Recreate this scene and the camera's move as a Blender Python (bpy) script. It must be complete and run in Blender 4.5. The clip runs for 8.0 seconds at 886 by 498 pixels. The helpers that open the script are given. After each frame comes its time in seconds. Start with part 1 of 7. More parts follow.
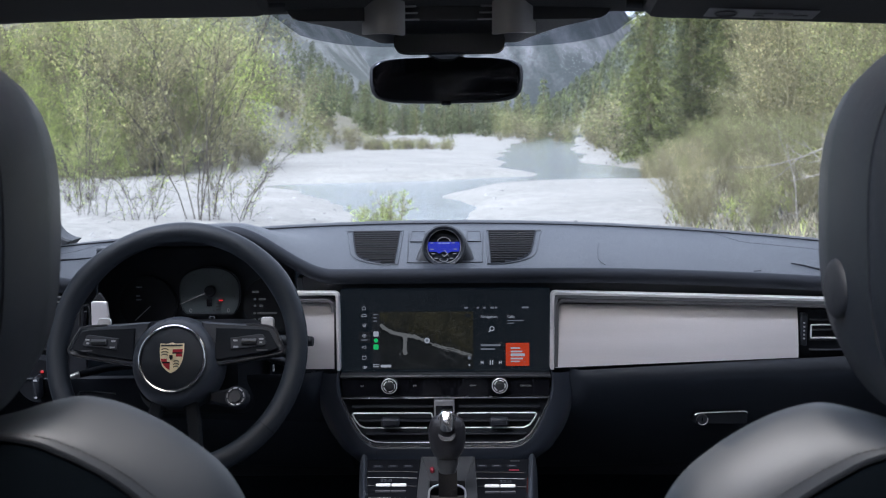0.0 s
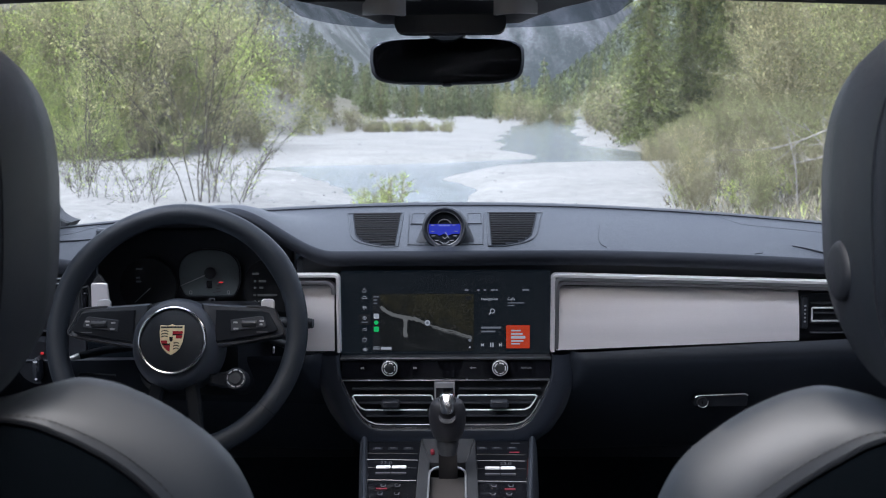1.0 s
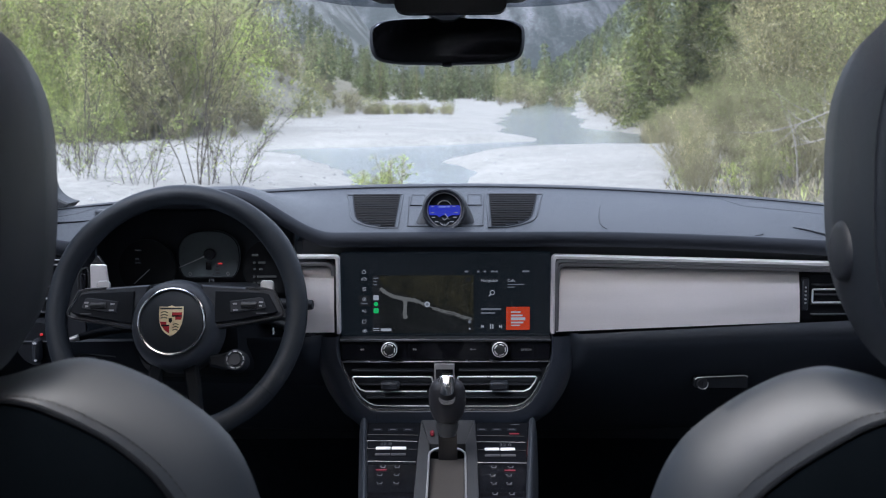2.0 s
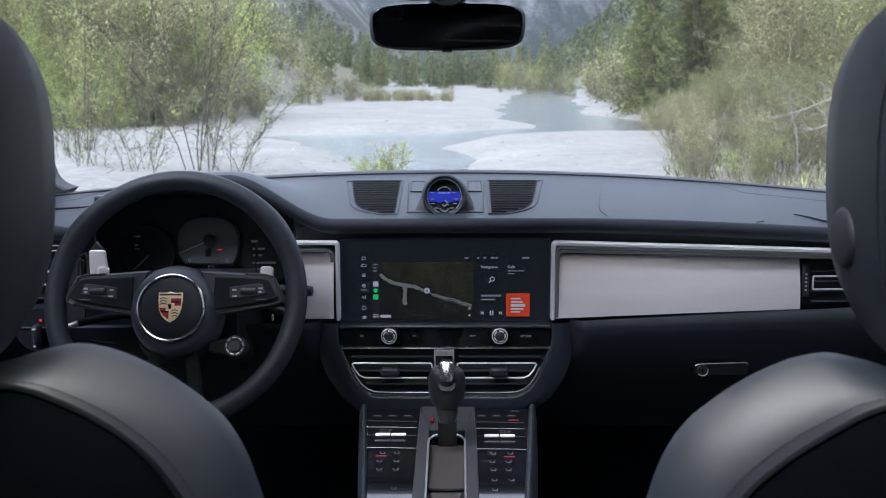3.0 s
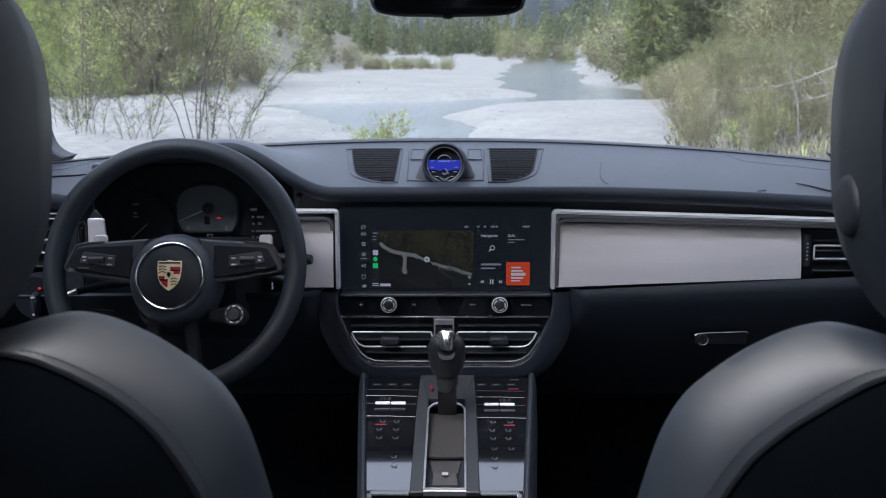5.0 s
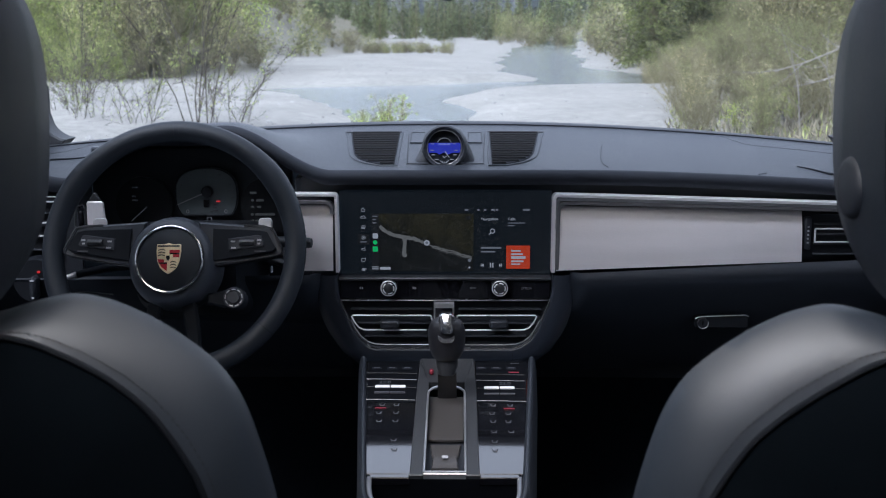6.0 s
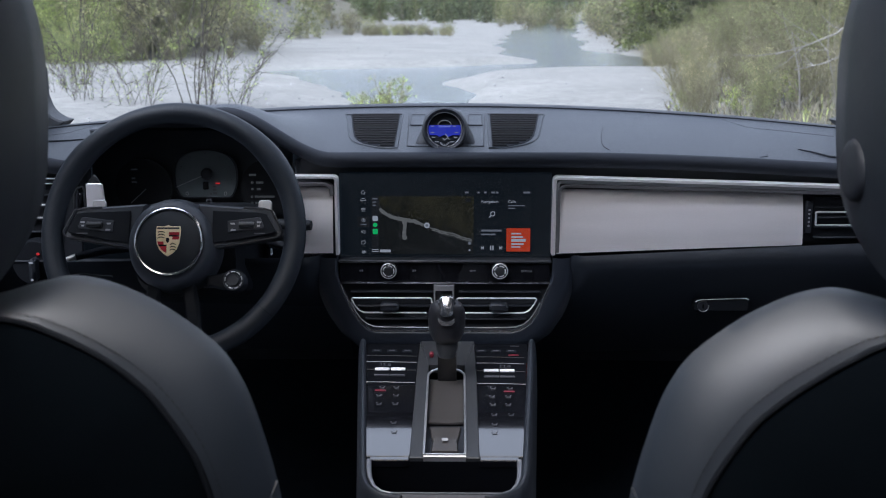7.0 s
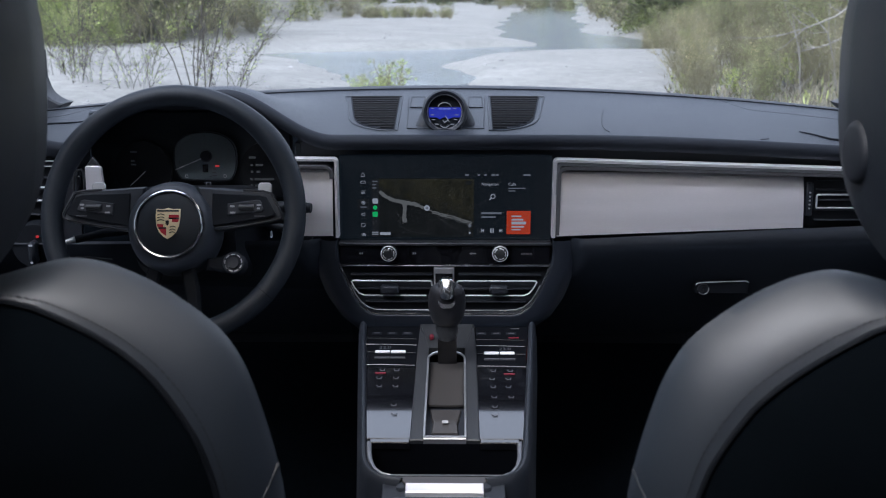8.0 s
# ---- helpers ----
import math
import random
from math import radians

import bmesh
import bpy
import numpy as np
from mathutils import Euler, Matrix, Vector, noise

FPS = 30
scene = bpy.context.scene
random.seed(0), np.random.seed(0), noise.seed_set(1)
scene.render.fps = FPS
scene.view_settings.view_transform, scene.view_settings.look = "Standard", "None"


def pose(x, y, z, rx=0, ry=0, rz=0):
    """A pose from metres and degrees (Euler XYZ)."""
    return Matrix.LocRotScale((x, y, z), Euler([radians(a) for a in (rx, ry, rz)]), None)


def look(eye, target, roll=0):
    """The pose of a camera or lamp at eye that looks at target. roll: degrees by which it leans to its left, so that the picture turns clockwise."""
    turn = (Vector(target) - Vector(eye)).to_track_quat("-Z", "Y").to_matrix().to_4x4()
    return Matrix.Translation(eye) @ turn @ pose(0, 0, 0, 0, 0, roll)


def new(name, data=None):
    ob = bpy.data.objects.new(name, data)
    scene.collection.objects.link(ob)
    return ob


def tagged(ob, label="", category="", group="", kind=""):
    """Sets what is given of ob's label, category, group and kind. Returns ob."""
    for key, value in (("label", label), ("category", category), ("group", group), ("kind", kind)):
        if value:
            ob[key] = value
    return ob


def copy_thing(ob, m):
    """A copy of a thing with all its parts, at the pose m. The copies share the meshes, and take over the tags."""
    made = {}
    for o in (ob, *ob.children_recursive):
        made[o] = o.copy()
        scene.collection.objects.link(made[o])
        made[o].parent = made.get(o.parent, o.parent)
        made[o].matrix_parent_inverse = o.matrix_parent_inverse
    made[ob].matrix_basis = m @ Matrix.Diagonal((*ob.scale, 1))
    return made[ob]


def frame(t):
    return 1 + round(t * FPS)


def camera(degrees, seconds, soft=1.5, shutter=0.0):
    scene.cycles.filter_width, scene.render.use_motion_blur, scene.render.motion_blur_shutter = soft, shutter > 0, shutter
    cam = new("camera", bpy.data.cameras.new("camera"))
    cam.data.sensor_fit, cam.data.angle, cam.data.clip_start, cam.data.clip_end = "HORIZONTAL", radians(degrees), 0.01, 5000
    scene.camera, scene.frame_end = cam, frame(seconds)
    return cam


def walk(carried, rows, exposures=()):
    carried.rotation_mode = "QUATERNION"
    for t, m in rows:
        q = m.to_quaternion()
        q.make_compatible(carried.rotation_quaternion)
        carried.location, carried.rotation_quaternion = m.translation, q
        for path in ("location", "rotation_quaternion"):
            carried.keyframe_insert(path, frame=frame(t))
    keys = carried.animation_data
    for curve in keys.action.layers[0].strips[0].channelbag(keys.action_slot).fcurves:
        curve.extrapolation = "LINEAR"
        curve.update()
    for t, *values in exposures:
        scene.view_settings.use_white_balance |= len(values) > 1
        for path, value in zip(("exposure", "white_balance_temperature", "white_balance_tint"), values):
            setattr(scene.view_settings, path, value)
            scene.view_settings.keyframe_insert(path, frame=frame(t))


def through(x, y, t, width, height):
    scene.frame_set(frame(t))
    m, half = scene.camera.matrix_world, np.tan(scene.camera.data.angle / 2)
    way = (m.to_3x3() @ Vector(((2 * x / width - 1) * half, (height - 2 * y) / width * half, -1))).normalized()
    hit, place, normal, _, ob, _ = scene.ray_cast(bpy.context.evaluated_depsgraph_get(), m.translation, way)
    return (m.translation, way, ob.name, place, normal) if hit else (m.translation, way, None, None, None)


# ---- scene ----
# the camera tilts down from behind the front seats and creeps forward
cam = camera(43.3, 8.0, 1.1)
cam.data.dof.use_dof = True  # focused on the dashboard
cam.data.dof.focus_distance = 1.72
cam.data.dof.aperture_fstop = 14
PATH = [
    (0, (0.032, -0.025, 1.297), (-0.003, 1.964, 1.087), -0.5),
    (0.5, (0.032, -0.022, 1.296), (-0.004, 1.965, 1.07), -0.5),
    (1, (0.031, -0.021, 1.296), (-0.004, 1.964, 1.055), -0.4),
    (1.5, (0.031, -0.019, 1.295), (-0.004, 1.964, 1.037), -0.4),
    (3, (0.031, -0.013, 1.292), (-0.004, 1.965, 0.997), -0.3),
    (3.5, (0.03, -0.012, 1.292), (-0.004, 1.964, 0.985), -0.3),
    (4, (0.03, -0.011, 1.291), (-0.004, 1.963, 0.975), -0.2),
    (4.5, (0.03, -0.009, 1.291), (-0.004, 1.963, 0.958), -0.2),
    (6, (0.03, -0.003, 1.288), (-0.004, 1.96, 0.911), -0.2),
    (6.5, (0.029, -0.002, 1.288), (-0.004, 1.959, 0.897), -0.1),
    (7, (0.029, 0.0, 1.287), (-0.004, 1.957, 0.88), -0.1),
    (7.5, (0.029, 0.001, 1.286), (-0.004, 1.955, 0.863), -0.1),
    (8, (0.028, 0.002, 1.286), (-0.004, 1.954, 0.849), -0.1),
]
EXPOSURES = [(0, 2.24, 5620, 14.3), (4, 2.1, 5560, 14.3), (8, 1.92, 5500, 14.3)]
walk(cam, [(t, look(eye, target, roll)) for t, eye, target, roll in PATH], EXPOSURES)

# ---- light: a bright, thinly clouded spring sky with a soft sun ----
SUN_ELEVATION, SUN_AZIMUTH = radians(52), radians(215)
world = bpy.data.worlds.new("sky")
scene.world = world
world.use_nodes = True
wn = world.node_tree
sky = wn.nodes.new("ShaderNodeTexSky")
sky.sky_type = "NISHITA"
sky.sun_disc = False
sky.sun_elevation, sky.sun_rotation = SUN_ELEVATION, SUN_AZIMUTH
sky.air_density, sky.dust_density, sky.ozone_density = 1.0, 2.0, 1.0
veil = wn.nodes.new("ShaderNodeHueSaturation")  # thin cloud pales the blue
veil.inputs["Saturation"].default_value = 0.18
wn.links.new(sky.outputs[0], veil.inputs["Color"])
wn.links.new(veil.outputs[0], wn.nodes["Background"].inputs[0])
wn.nodes["Background"].inputs[1].default_value = 0.15
sun = new("sun", bpy.data.lights.new("sun", "SUN"))
sun.data.energy, sun.data.angle, sun.data.color = 0.8, radians(25), (1.0, 0.96, 0.9)
sun.matrix_world = look((0, 0, 60), Vector((0, 0, 60)) - Vector((math.sin(SUN_AZIMUTH) * math.cos(SUN_ELEVATION), math.cos(SUN_AZIMUTH) * math.cos(SUN_ELEVATION), math.sin(SUN_ELEVATION))))

# ---- materials ----
def mat(name, col, rough=0.5, metal=0.0, var=0.15, scale=60.0, fine=900.0, bump=0.1, stretch=(1, 1, 1), coat=0.0, rvar=0.08, spec=0.5, per_object=0.0):
    """A surface with broad stains, fine grain, relief and uneven gloss."""
    m = bpy.data.materials.new(name)
    m.use_nodes = True
    n, l = m.node_tree.nodes, m.node_tree.links
    b = n["Principled BSDF"]
    tc = n.new("ShaderNodeTexCoord")
    mp = n.new("ShaderNodeMapping")
    mp.inputs["Scale"].default_value = stretch
    l.new(tc.outputs["Object"], mp.inputs[0])
    broad, grain = n.new("ShaderNodeTexNoise"), n.new("ShaderNodeTexNoise")
    for t, s, d in ((broad, scale, 5), (grain, fine, 2)):
        t.inputs["Scale"].default_value, t.inputs["Detail"].default_value = s, d
        l.new(mp.outputs[0], t.inputs["Vector"])
    add = n.new("ShaderNodeMath")
    add.operation = "ADD"
    l.new(broad.outputs[0], add.inputs[0])
    l.new(grain.outputs[0], add.inputs[1])
    ramp = n.new("ShaderNodeMapRange")
    ramp.inputs[1].default_value, ramp.inputs[2].default_value = 0.6, 1.4
    ramp.inputs[3].default_value, ramp.inputs[4].default_value = 1 - var, 1 + var
    l.new(add.outputs[0], ramp.inputs[0])
    mul = n.new("ShaderNodeVectorMath")
    mul.operation = "SCALE"
    mul.inputs[0].default_value = col
    l.new(ramp.outputs[0], mul.inputs["Scale"])
    shade = mul.outputs[0]
    if per_object:
        info, pr = n.new("ShaderNodeObjectInfo"), n.new("ShaderNodeMapRange")
        pr.inputs[3].default_value, pr.inputs[4].default_value = 1 - per_object, 1 + per_object
        l.new(info.outputs["Random"], pr.inputs[0])
        m2 = n.new("ShaderNodeVectorMath")
        m2.operation = "SCALE"
        l.new(shade, m2.inputs[0])
        l.new(pr.outputs[0], m2.inputs["Scale"])
        shade = m2.outputs[0]
    l.new(shade, b.inputs["Base Color"])
    rr = n.new("ShaderNodeMapRange")
    rr.inputs[3].default_value, rr.inputs[4].default_value = max(0.02, rough - rvar), min(1, rough + rvar)
    l.new(broad.outputs[0], rr.inputs[0])
    l.new(rr.outputs[0], b.inputs["Roughness"])
    if bump:
        bp = n.new("ShaderNodeBump")
        bp.inputs["Strength"].default_value, bp.inputs["Distance"].default_value = bump, 0.001
        l.new(grain.outputs[0], bp.inputs["Height"])
        l.new(bp.outputs[0], b.inputs["Normal"])
    b.inputs["Metallic"].default_value = metal
    b.inputs["Specular IOR Level"].default_value = spec
    b.inputs["Coat Weight"].default_value = coat
    return m


def glow(name, col, strength):
    m = mat(name, (0.01, 0.01, 0.01), 0.15, bump=0)
    b = m.node_tree.nodes["Principled BSDF"]
    b.inputs["Emission Color"].default_value = (*col, 1)
    b.inputs["Emission Strength"].default_value = strength * 0.26
    return m


def thin_glass(name, tint, gloss=0.06, haze=0.0):
    """A clear pane: light goes straight through, with a faint gloss."""
    m = bpy.data.materials.new(name)
    m.use_nodes = True
    n, l = m.node_tree.nodes, m.node_tree.links
    n.remove(n["Principled BSDF"])
    tr, gl, mx = n.new("ShaderNodeBsdfTransparent"), n.new("ShaderNodeBsdfGlossy"), n.new("ShaderNodeMixShader")
    tr.inputs[0].default_value = (*tint, 1)
    gl.inputs["Roughness"].default_value = 0.02
    fr, sc = n.new("ShaderNodeFresnel"), n.new("ShaderNodeMath")
    fr.inputs[0].default_value = 1.45
    sc.operation = "MULTIPLY"
    sc.inputs[1].default_value = gloss / 0.06
    l.new(fr.outputs[0], sc.inputs[0])
    l.new(sc.outputs[0], mx.inputs[0])
    l.new(tr.outputs[0], mx.inputs[1])
    l.new(gl.outputs[0], mx.inputs[2])
    if haze:  # a translucent film, added to lay haze over the view
        film, md = n.new("ShaderNodeBsdfTranslucent"), n.new("ShaderNodeMixShader")
        film.inputs[0].default_value = (0.97, 1.0, 0.97, 1)
        md.inputs[0].default_value = haze
        l.new(mx.outputs[0], md.inputs[1])
        l.new(film.outputs[0], md.inputs[2])
        l.new(md.outputs[0], n["Material Output"].inputs[0])
    else:
        l.new(mx.outputs[0], n["Material Output"].inputs[0])
    return m


LEATHER = mat("black leather", (0.018, 0.022, 0.031), 0.45, var=0.22, scale=14, fine=1400, bump=0.35, rvar=0.1)
DASH_LEATHER = mat("grained dash leather", (0.023, 0.027, 0.034), 0.52, var=0.15, scale=9, fine=1600, bump=0.4, rvar=0.07)
SEAT_LEATHER = mat("soft seat leather", (0.0175, 0.0235, 0.033), 0.5, var=0.2, scale=11, fine=1500, bump=0.14, rvar=0.08, spec=0.85)
SEAT_SHELL = mat("seat back cloth shell", (0.0036, 0.0052, 0.0072), 0.9, var=0.25, scale=20, fine=1200, bump=0.3, spec=0.02)
PLASTIC = mat("matt black plastic", (0.0125, 0.015, 0.0205), 0.55, var=0.15, scale=30, fine=1500, bump=0.25)
DARK_PLASTIC = mat("deep black plastic", (0.0085, 0.0105, 0.015), 0.6, var=0.2, scale=30, fine=1500, bump=0.2)
TOUCH = mat("touch panel glass", (0.004, 0.004, 0.005), 0.075, var=0.3, scale=60, fine=600, bump=0, rvar=0.02, spec=1.0, coat=1.0)
TOUCH.node_tree.nodes["Principled BSDF"].inputs["Coat IOR"].default_value = 1.75
# warm tint added to take the blue out of the reflected sky
TOUCH.node_tree.nodes["Principled BSDF"].inputs["Specular Tint"].default_value = (1.0, 0.94, 0.86, 1)
BROW = mat("dull black brow leather", (0.0065, 0.0082, 0.0115), 0.7, var=0.2, scale=14, fine=1400, bump=0.3, spec=0.2)
RAIL = mat("black console leather", (0.017, 0.020, 0.026), 0.5, var=0.2, scale=14, fine=1400, bump=0.25, spec=0.4)
GLOSS = mat("piano black", (0.004, 0.004, 0.005), 0.06, var=0.3, scale=60, fine=600, bump=0, rvar=0.03)
SATIN = mat("satin dark grey", (0.034, 0.035, 0.037), 0.38, metal=0.3, var=0.12, scale=40, fine=1500, bump=0.12)
ALU = mat("brushed aluminium", (0.90, 0.865, 0.87), 0.47, metal=0.62, var=0.05, scale=5, fine=260, bump=0.10, stretch=(1, 14, 14), rvar=0.06)
SILVER = mat("matt silver", (0.62, 0.61, 0.61), 0.33, metal=0.9, var=0.06, scale=30, fine=900, bump=0.05)
CHROME = mat("polished chrome", (0.86, 0.86, 0.87), 0.16, metal=1.0, var=0.04, scale=60, fine=900, bump=0, rvar=0.04)
DARK_CHROME = mat("dark chrome edge", (0.25, 0.25, 0.26), 0.25, metal=0.9, var=0.05, scale=40, fine=900, bump=0)
LINING = mat("roof lining cloth", (0.032, 0.033, 0.036), 0.9, var=0.2, scale=30, fine=1400, bump=0.4)
GREY_PLASTIC = mat("grey plastic cheek", (0.19, 0.19, 0.198), 0.45, var=0.1, scale=30, fine=1200, bump=0.15)
BRIGHT = mat("bright satin chrome", (0.95, 0.95, 0.96), 0.3, metal=0.55, var=0.04, scale=40, fine=900, bump=0)
WHEEL = mat("smooth wheel leather", (0.0145, 0.018, 0.0235), 0.5, var=0.2, scale=14, fine=1400, bump=0.3, rvar=0.08, spec=0.3)
SPOKE = mat("satin wheel plastic", (0.034, 0.038, 0.046), 0.42, var=0.15, scale=30, fine=1500, bump=0.2)
TRAY = mat("satin bronze grey", (0.060, 0.055, 0.052), 0.33, metal=0.3, var=0.1, scale=30, fine=900, bump=0.1)
CLUSTER = mat("dark cluster plastic", (0.034, 0.039, 0.047), 0.45, var=0.2, scale=30, fine=1200, bump=0.2)
KNEE = mat("black knee panel leather", (0.013, 0.0165, 0.023), 0.6, var=0.2, scale=14, fine=1400, bump=0.3, spec=0.4)
LIP = mat("black brow leather", (0.015, 0.0175, 0.0235), 0.65, var=0.2, scale=14, fine=1400, bump=0.3, spec=0.2)
HEAD_LEATHER = mat("headrest leather", (0.0082, 0.0108, 0.0150), 0.45, var=0.2, scale=11, fine=900, bump=0.4, spec=0.55)
CARPET = mat("black carpet", (0.0060, 0.0085, 0.0115), 0.95, var=0.35, scale=60, fine=900, bump=0.8, spec=0.04)
STITCH = mat("dark grey thread", (0.022, 0.022, 0.024), 0.7, var=0.2, scale=200, fine=2000, bump=0.2)
KNOB_LEATHER = mat("smooth knob leather", (0.011, 0.011, 0.013), 0.42, var=0.2, scale=14, fine=1400, bump=0.15, spec=0.4)
PEWTER = mat("dull pewter edge", (0.26, 0.26, 0.27), 0.42, metal=0.85, var=0.08, scale=30, fine=900, bump=0.05)
CHANNEL_SHADE = mat("trim channel with painted shade", (0.16, 0.155, 0.16), 0.5, metal=0.6, var=0.06, scale=20, fine=600, bump=0.05)
MATT_BLACK = mat("flat matt black", (0.0026, 0.0030, 0.0042), 0.6, var=0.2, scale=30, fine=900, bump=0.1, spec=0.06)
DULL_RED = mat("dull red key", (0.15, 0.008, 0.018), 0.5, var=0.1, bump=0)
PAPER = mat("printed label film", (0.17, 0.17, 0.185), 0.6, var=0.06, scale=30, fine=600, bump=0.05)
INK = mat("grey label print", (0.10, 0.10, 0.11), 0.6, bump=0)
MIRROR = mat("dimming mirror glass", (0.055, 0.058, 0.068), 0.12, metal=1.0, var=0.04, bump=0, rvar=0.02)
GOLD = mat("crest gold", (0.88, 0.74, 0.48), 0.4, metal=0.25, var=0.12, scale=200, fine=1500, bump=0.1)
CREST_RED = mat("crest red enamel", (0.42, 0.03, 0.04), 0.25, var=0.1, scale=200, bump=0)
CREST_BLACK = mat("crest black enamel", (0.012, 0.012, 0.012), 0.25, bump=0)
DIM_MARK = mat("dim key print", (0.07, 0.07, 0.078), 0.5, var=0.08, bump=0)
MARK = mat("pale button print", (0.33, 0.33, 0.34), 0.5, var=0.08, bump=0)
WINDSCREEN = thin_glass("windscreen glass", (0.95, 0.97, 0.97), 0.0006, haze=0.010)
SHADE_GLASS = thin_glass("shaded sensor glass", (0.42, 0.44, 0.48), 0.0006)
# unseen front side panes, tinted to cut light on the seats
SIDE_GLASS = thin_glass("tinted side glass", (0.32, 0.33, 0.33), 0.06)
# unseen roof pane, tinted to warm the light from above
ROOF_GLASS = thin_glass("warm tinted roof glass", (1.0, 0.93, 0.81), 0.06)
# unseen rear panes, darkened to hold back light from behind
REAR_GLASS = thin_glass("dark rear glass", (0.12, 0.12, 0.12), 0.06)
DIM_SIDE_GLASS = thin_glass("dimmed rear side glass", (0.22, 0.23, 0.23), 0.06)

# ---- building helpers ----
ORIGIN = {}


def thing(name, base, label, category, group="", kind=""):
    ob = new(name)
    ob.empty_display_size = 0.05
    ob.location = base
    ORIGIN[ob.name] = Vector(base)
    return tagged(ob, label, category, group, kind)


def smooth_mesh(me, angle=40):
    me.shade_smooth()
    me.set_sharp_from_angle(angle=radians(angle))


def part(name, bm, material, parent=None, label="", angle=40):
    """Links a bmesh, given in the world's metres, as one mesh under a thing or part."""
    base = ORIGIN.get(parent.name, Vector()) if parent else Vector()
    bmesh.ops.translate(bm, verts=bm.verts, vec=-base)
    bmesh.ops.recalc_face_normals(bm, faces=bm.faces)
    me = bpy.data.meshes.new(name)
    bm.to_mesh(me)
    bm.free()
    me.materials.append(material)
    smooth_mesh(me, angle)
    ob = new(name, me)
    ob.parent = parent
    ORIGIN[ob.name] = base
    if label:
        tagged(ob, label)
    return ob


def solid(name, bm, material, label, category="", kind="structure", angle=40):
    return tagged(part(name, bm, material, None, angle=angle), label, category, "", kind)


def rbox(c, s, bevel=0.003, seg=1, m=None):
    """A box of size s round c with rounded edges, turned by m."""
    bm = bmesh.new()
    bmesh.ops.create_cube(bm, size=1)
    bmesh.ops.scale(bm, verts=bm.verts, vec=s)
    if bevel:
        bmesh.ops.bevel(bm, geom=bm.edges[:], offset=min(bevel, min(s) * 0.48), segments=seg, profile=0.5, affect="EDGES")
    if m is not None:
        bmesh.ops.transform(bm, verts=bm.verts, matrix=m)
    bmesh.ops.translate(bm, verts=bm.verts, vec=c)
    return bm


def joined(*bms):
    out = bmesh.new()
    for b in bms:
        me = bpy.data.meshes.new("join")
        b.to_mesh(me)
        b.free()
        out.from_mesh(me)
        bpy.data.meshes.remove(me)
    return out


def loft(rings, closed=True, caps=True):
    """A skin over rings of points, each of the same count."""
    bm = bmesh.new()
    vs = [[bm.verts.new(p) for p in r] for r in rings]
    n = len(rings[0])
    for a, b in zip(vs, vs[1:]):
        for i in range(n if closed else n - 1):
            j = (i + 1) % n
            bm.faces.new((a[i], a[j], b[j], b[i]))
    if caps and closed:
        bm.faces.new(vs[0][::-1])
        bm.faces.new(vs[-1])
    return bm


def sheet(fn, us, vs, thick=0.0):
    """A surface point by point, with a thickness."""
    bm = loft([[fn(u, v) for u in us] for v in vs], closed=False)
    if thick:
        bmesh.ops.recalc_face_normals(bm, faces=bm.faces)
        bmesh.ops.solidify(bm, geom=bm.faces[:], thickness=thick)
    return bm


def tube(points, radius, n=10, closed=False, flat=1.0):
    """A round bar along points; radius a number or a list."""
    pts = [Vector(p) for p in points]
    k = len(pts)
    rad = radius if isinstance(radius, (list, tuple)) else [radius] * k
    rings, ref = [], None
    for i, p in enumerate(pts):
        a, b = (pts[(i - 1) % k], pts[(i + 1) % k]) if closed else (pts[max(i - 1, 0)], pts[min(i + 1, k - 1)])
        d = (b - a).normalized()
        if ref is None:
            ref = d.orthogonal().normalized()
        side = (ref - d * ref.dot(d)).normalized()
        up = d.cross(side)
        ref = side
        rings.append([p + (side * math.cos(t) + up * math.sin(t) * flat) * rad[i] for t in (2 * math.pi * j / n for j in range(n))])
    if closed:
        return loft(rings + [rings[0]], True, False)
    return loft(rings)


def plate(outline, to_world, depth, bevel=0.0):
    """A flat outline (x, z) of that depth: to_world(x, d, z) puts it in place, d from 0 at the face to depth behind."""
    bm = bmesh.new()
    front = [bm.verts.new((x, 0, z)) for x, z in outline]
    f = bm.faces.new(front)
    ext = bmesh.ops.extrude_face_region(bm, geom=[f])
    bmesh.ops.translate(bm, verts=[v for v in ext["geom"] if isinstance(v, bmesh.types.BMVert)], vec=(0, depth, 0))
    if bevel:
        edges = [e for e in bm.edges if all(abs(v.co.y) < 1e-6 for v in e.verts)]
        bmesh.ops.bevel(bm, geom=edges, offset=bevel, segments=1, profile=0.5, affect="EDGES")
    for v in bm.verts:
        v.co = to_world(*v.co)
    return bm


def round_rect(x0, z0, x1, z1, r, n=4):
    r = min(r, abs(x1 - x0) / 2 - 1e-5, abs(z1 - z0) / 2 - 1e-5)
    pts = []
    for cx, cz, a in ((x1 - r, z1 - r, 0), (x0 + r, z1 - r, 90), (x0 + r, z0 + r, 180), (x1 - r, z0 + r, 270)):
        for i in range(n + 1):
            t = radians(a + 90 * i / n)
            pts.append((cx + r * math.cos(t), cz + r * math.sin(t)))
    return pts


def circle(cx, cz, r, n=32):
    return [(cx + r * math.cos(2 * math.pi * i / n), cz + r * math.sin(2 * math.pi * i / n)) for i in range(n)]


def ring(cx, cz, r, w, to_world, n=40, d=0.0):
    return tube([to_world(x, d, z) for x, z in circle(cx, cz, r, n)], w, 8, True)


def upright(y):
    return lambda x, d, z: Vector((x, y + d, z))


def step(a, b, x):
    t = min(1.0, max(0.0, (x - a) / (b - a)))
    return t * t * (3 - 2 * t)


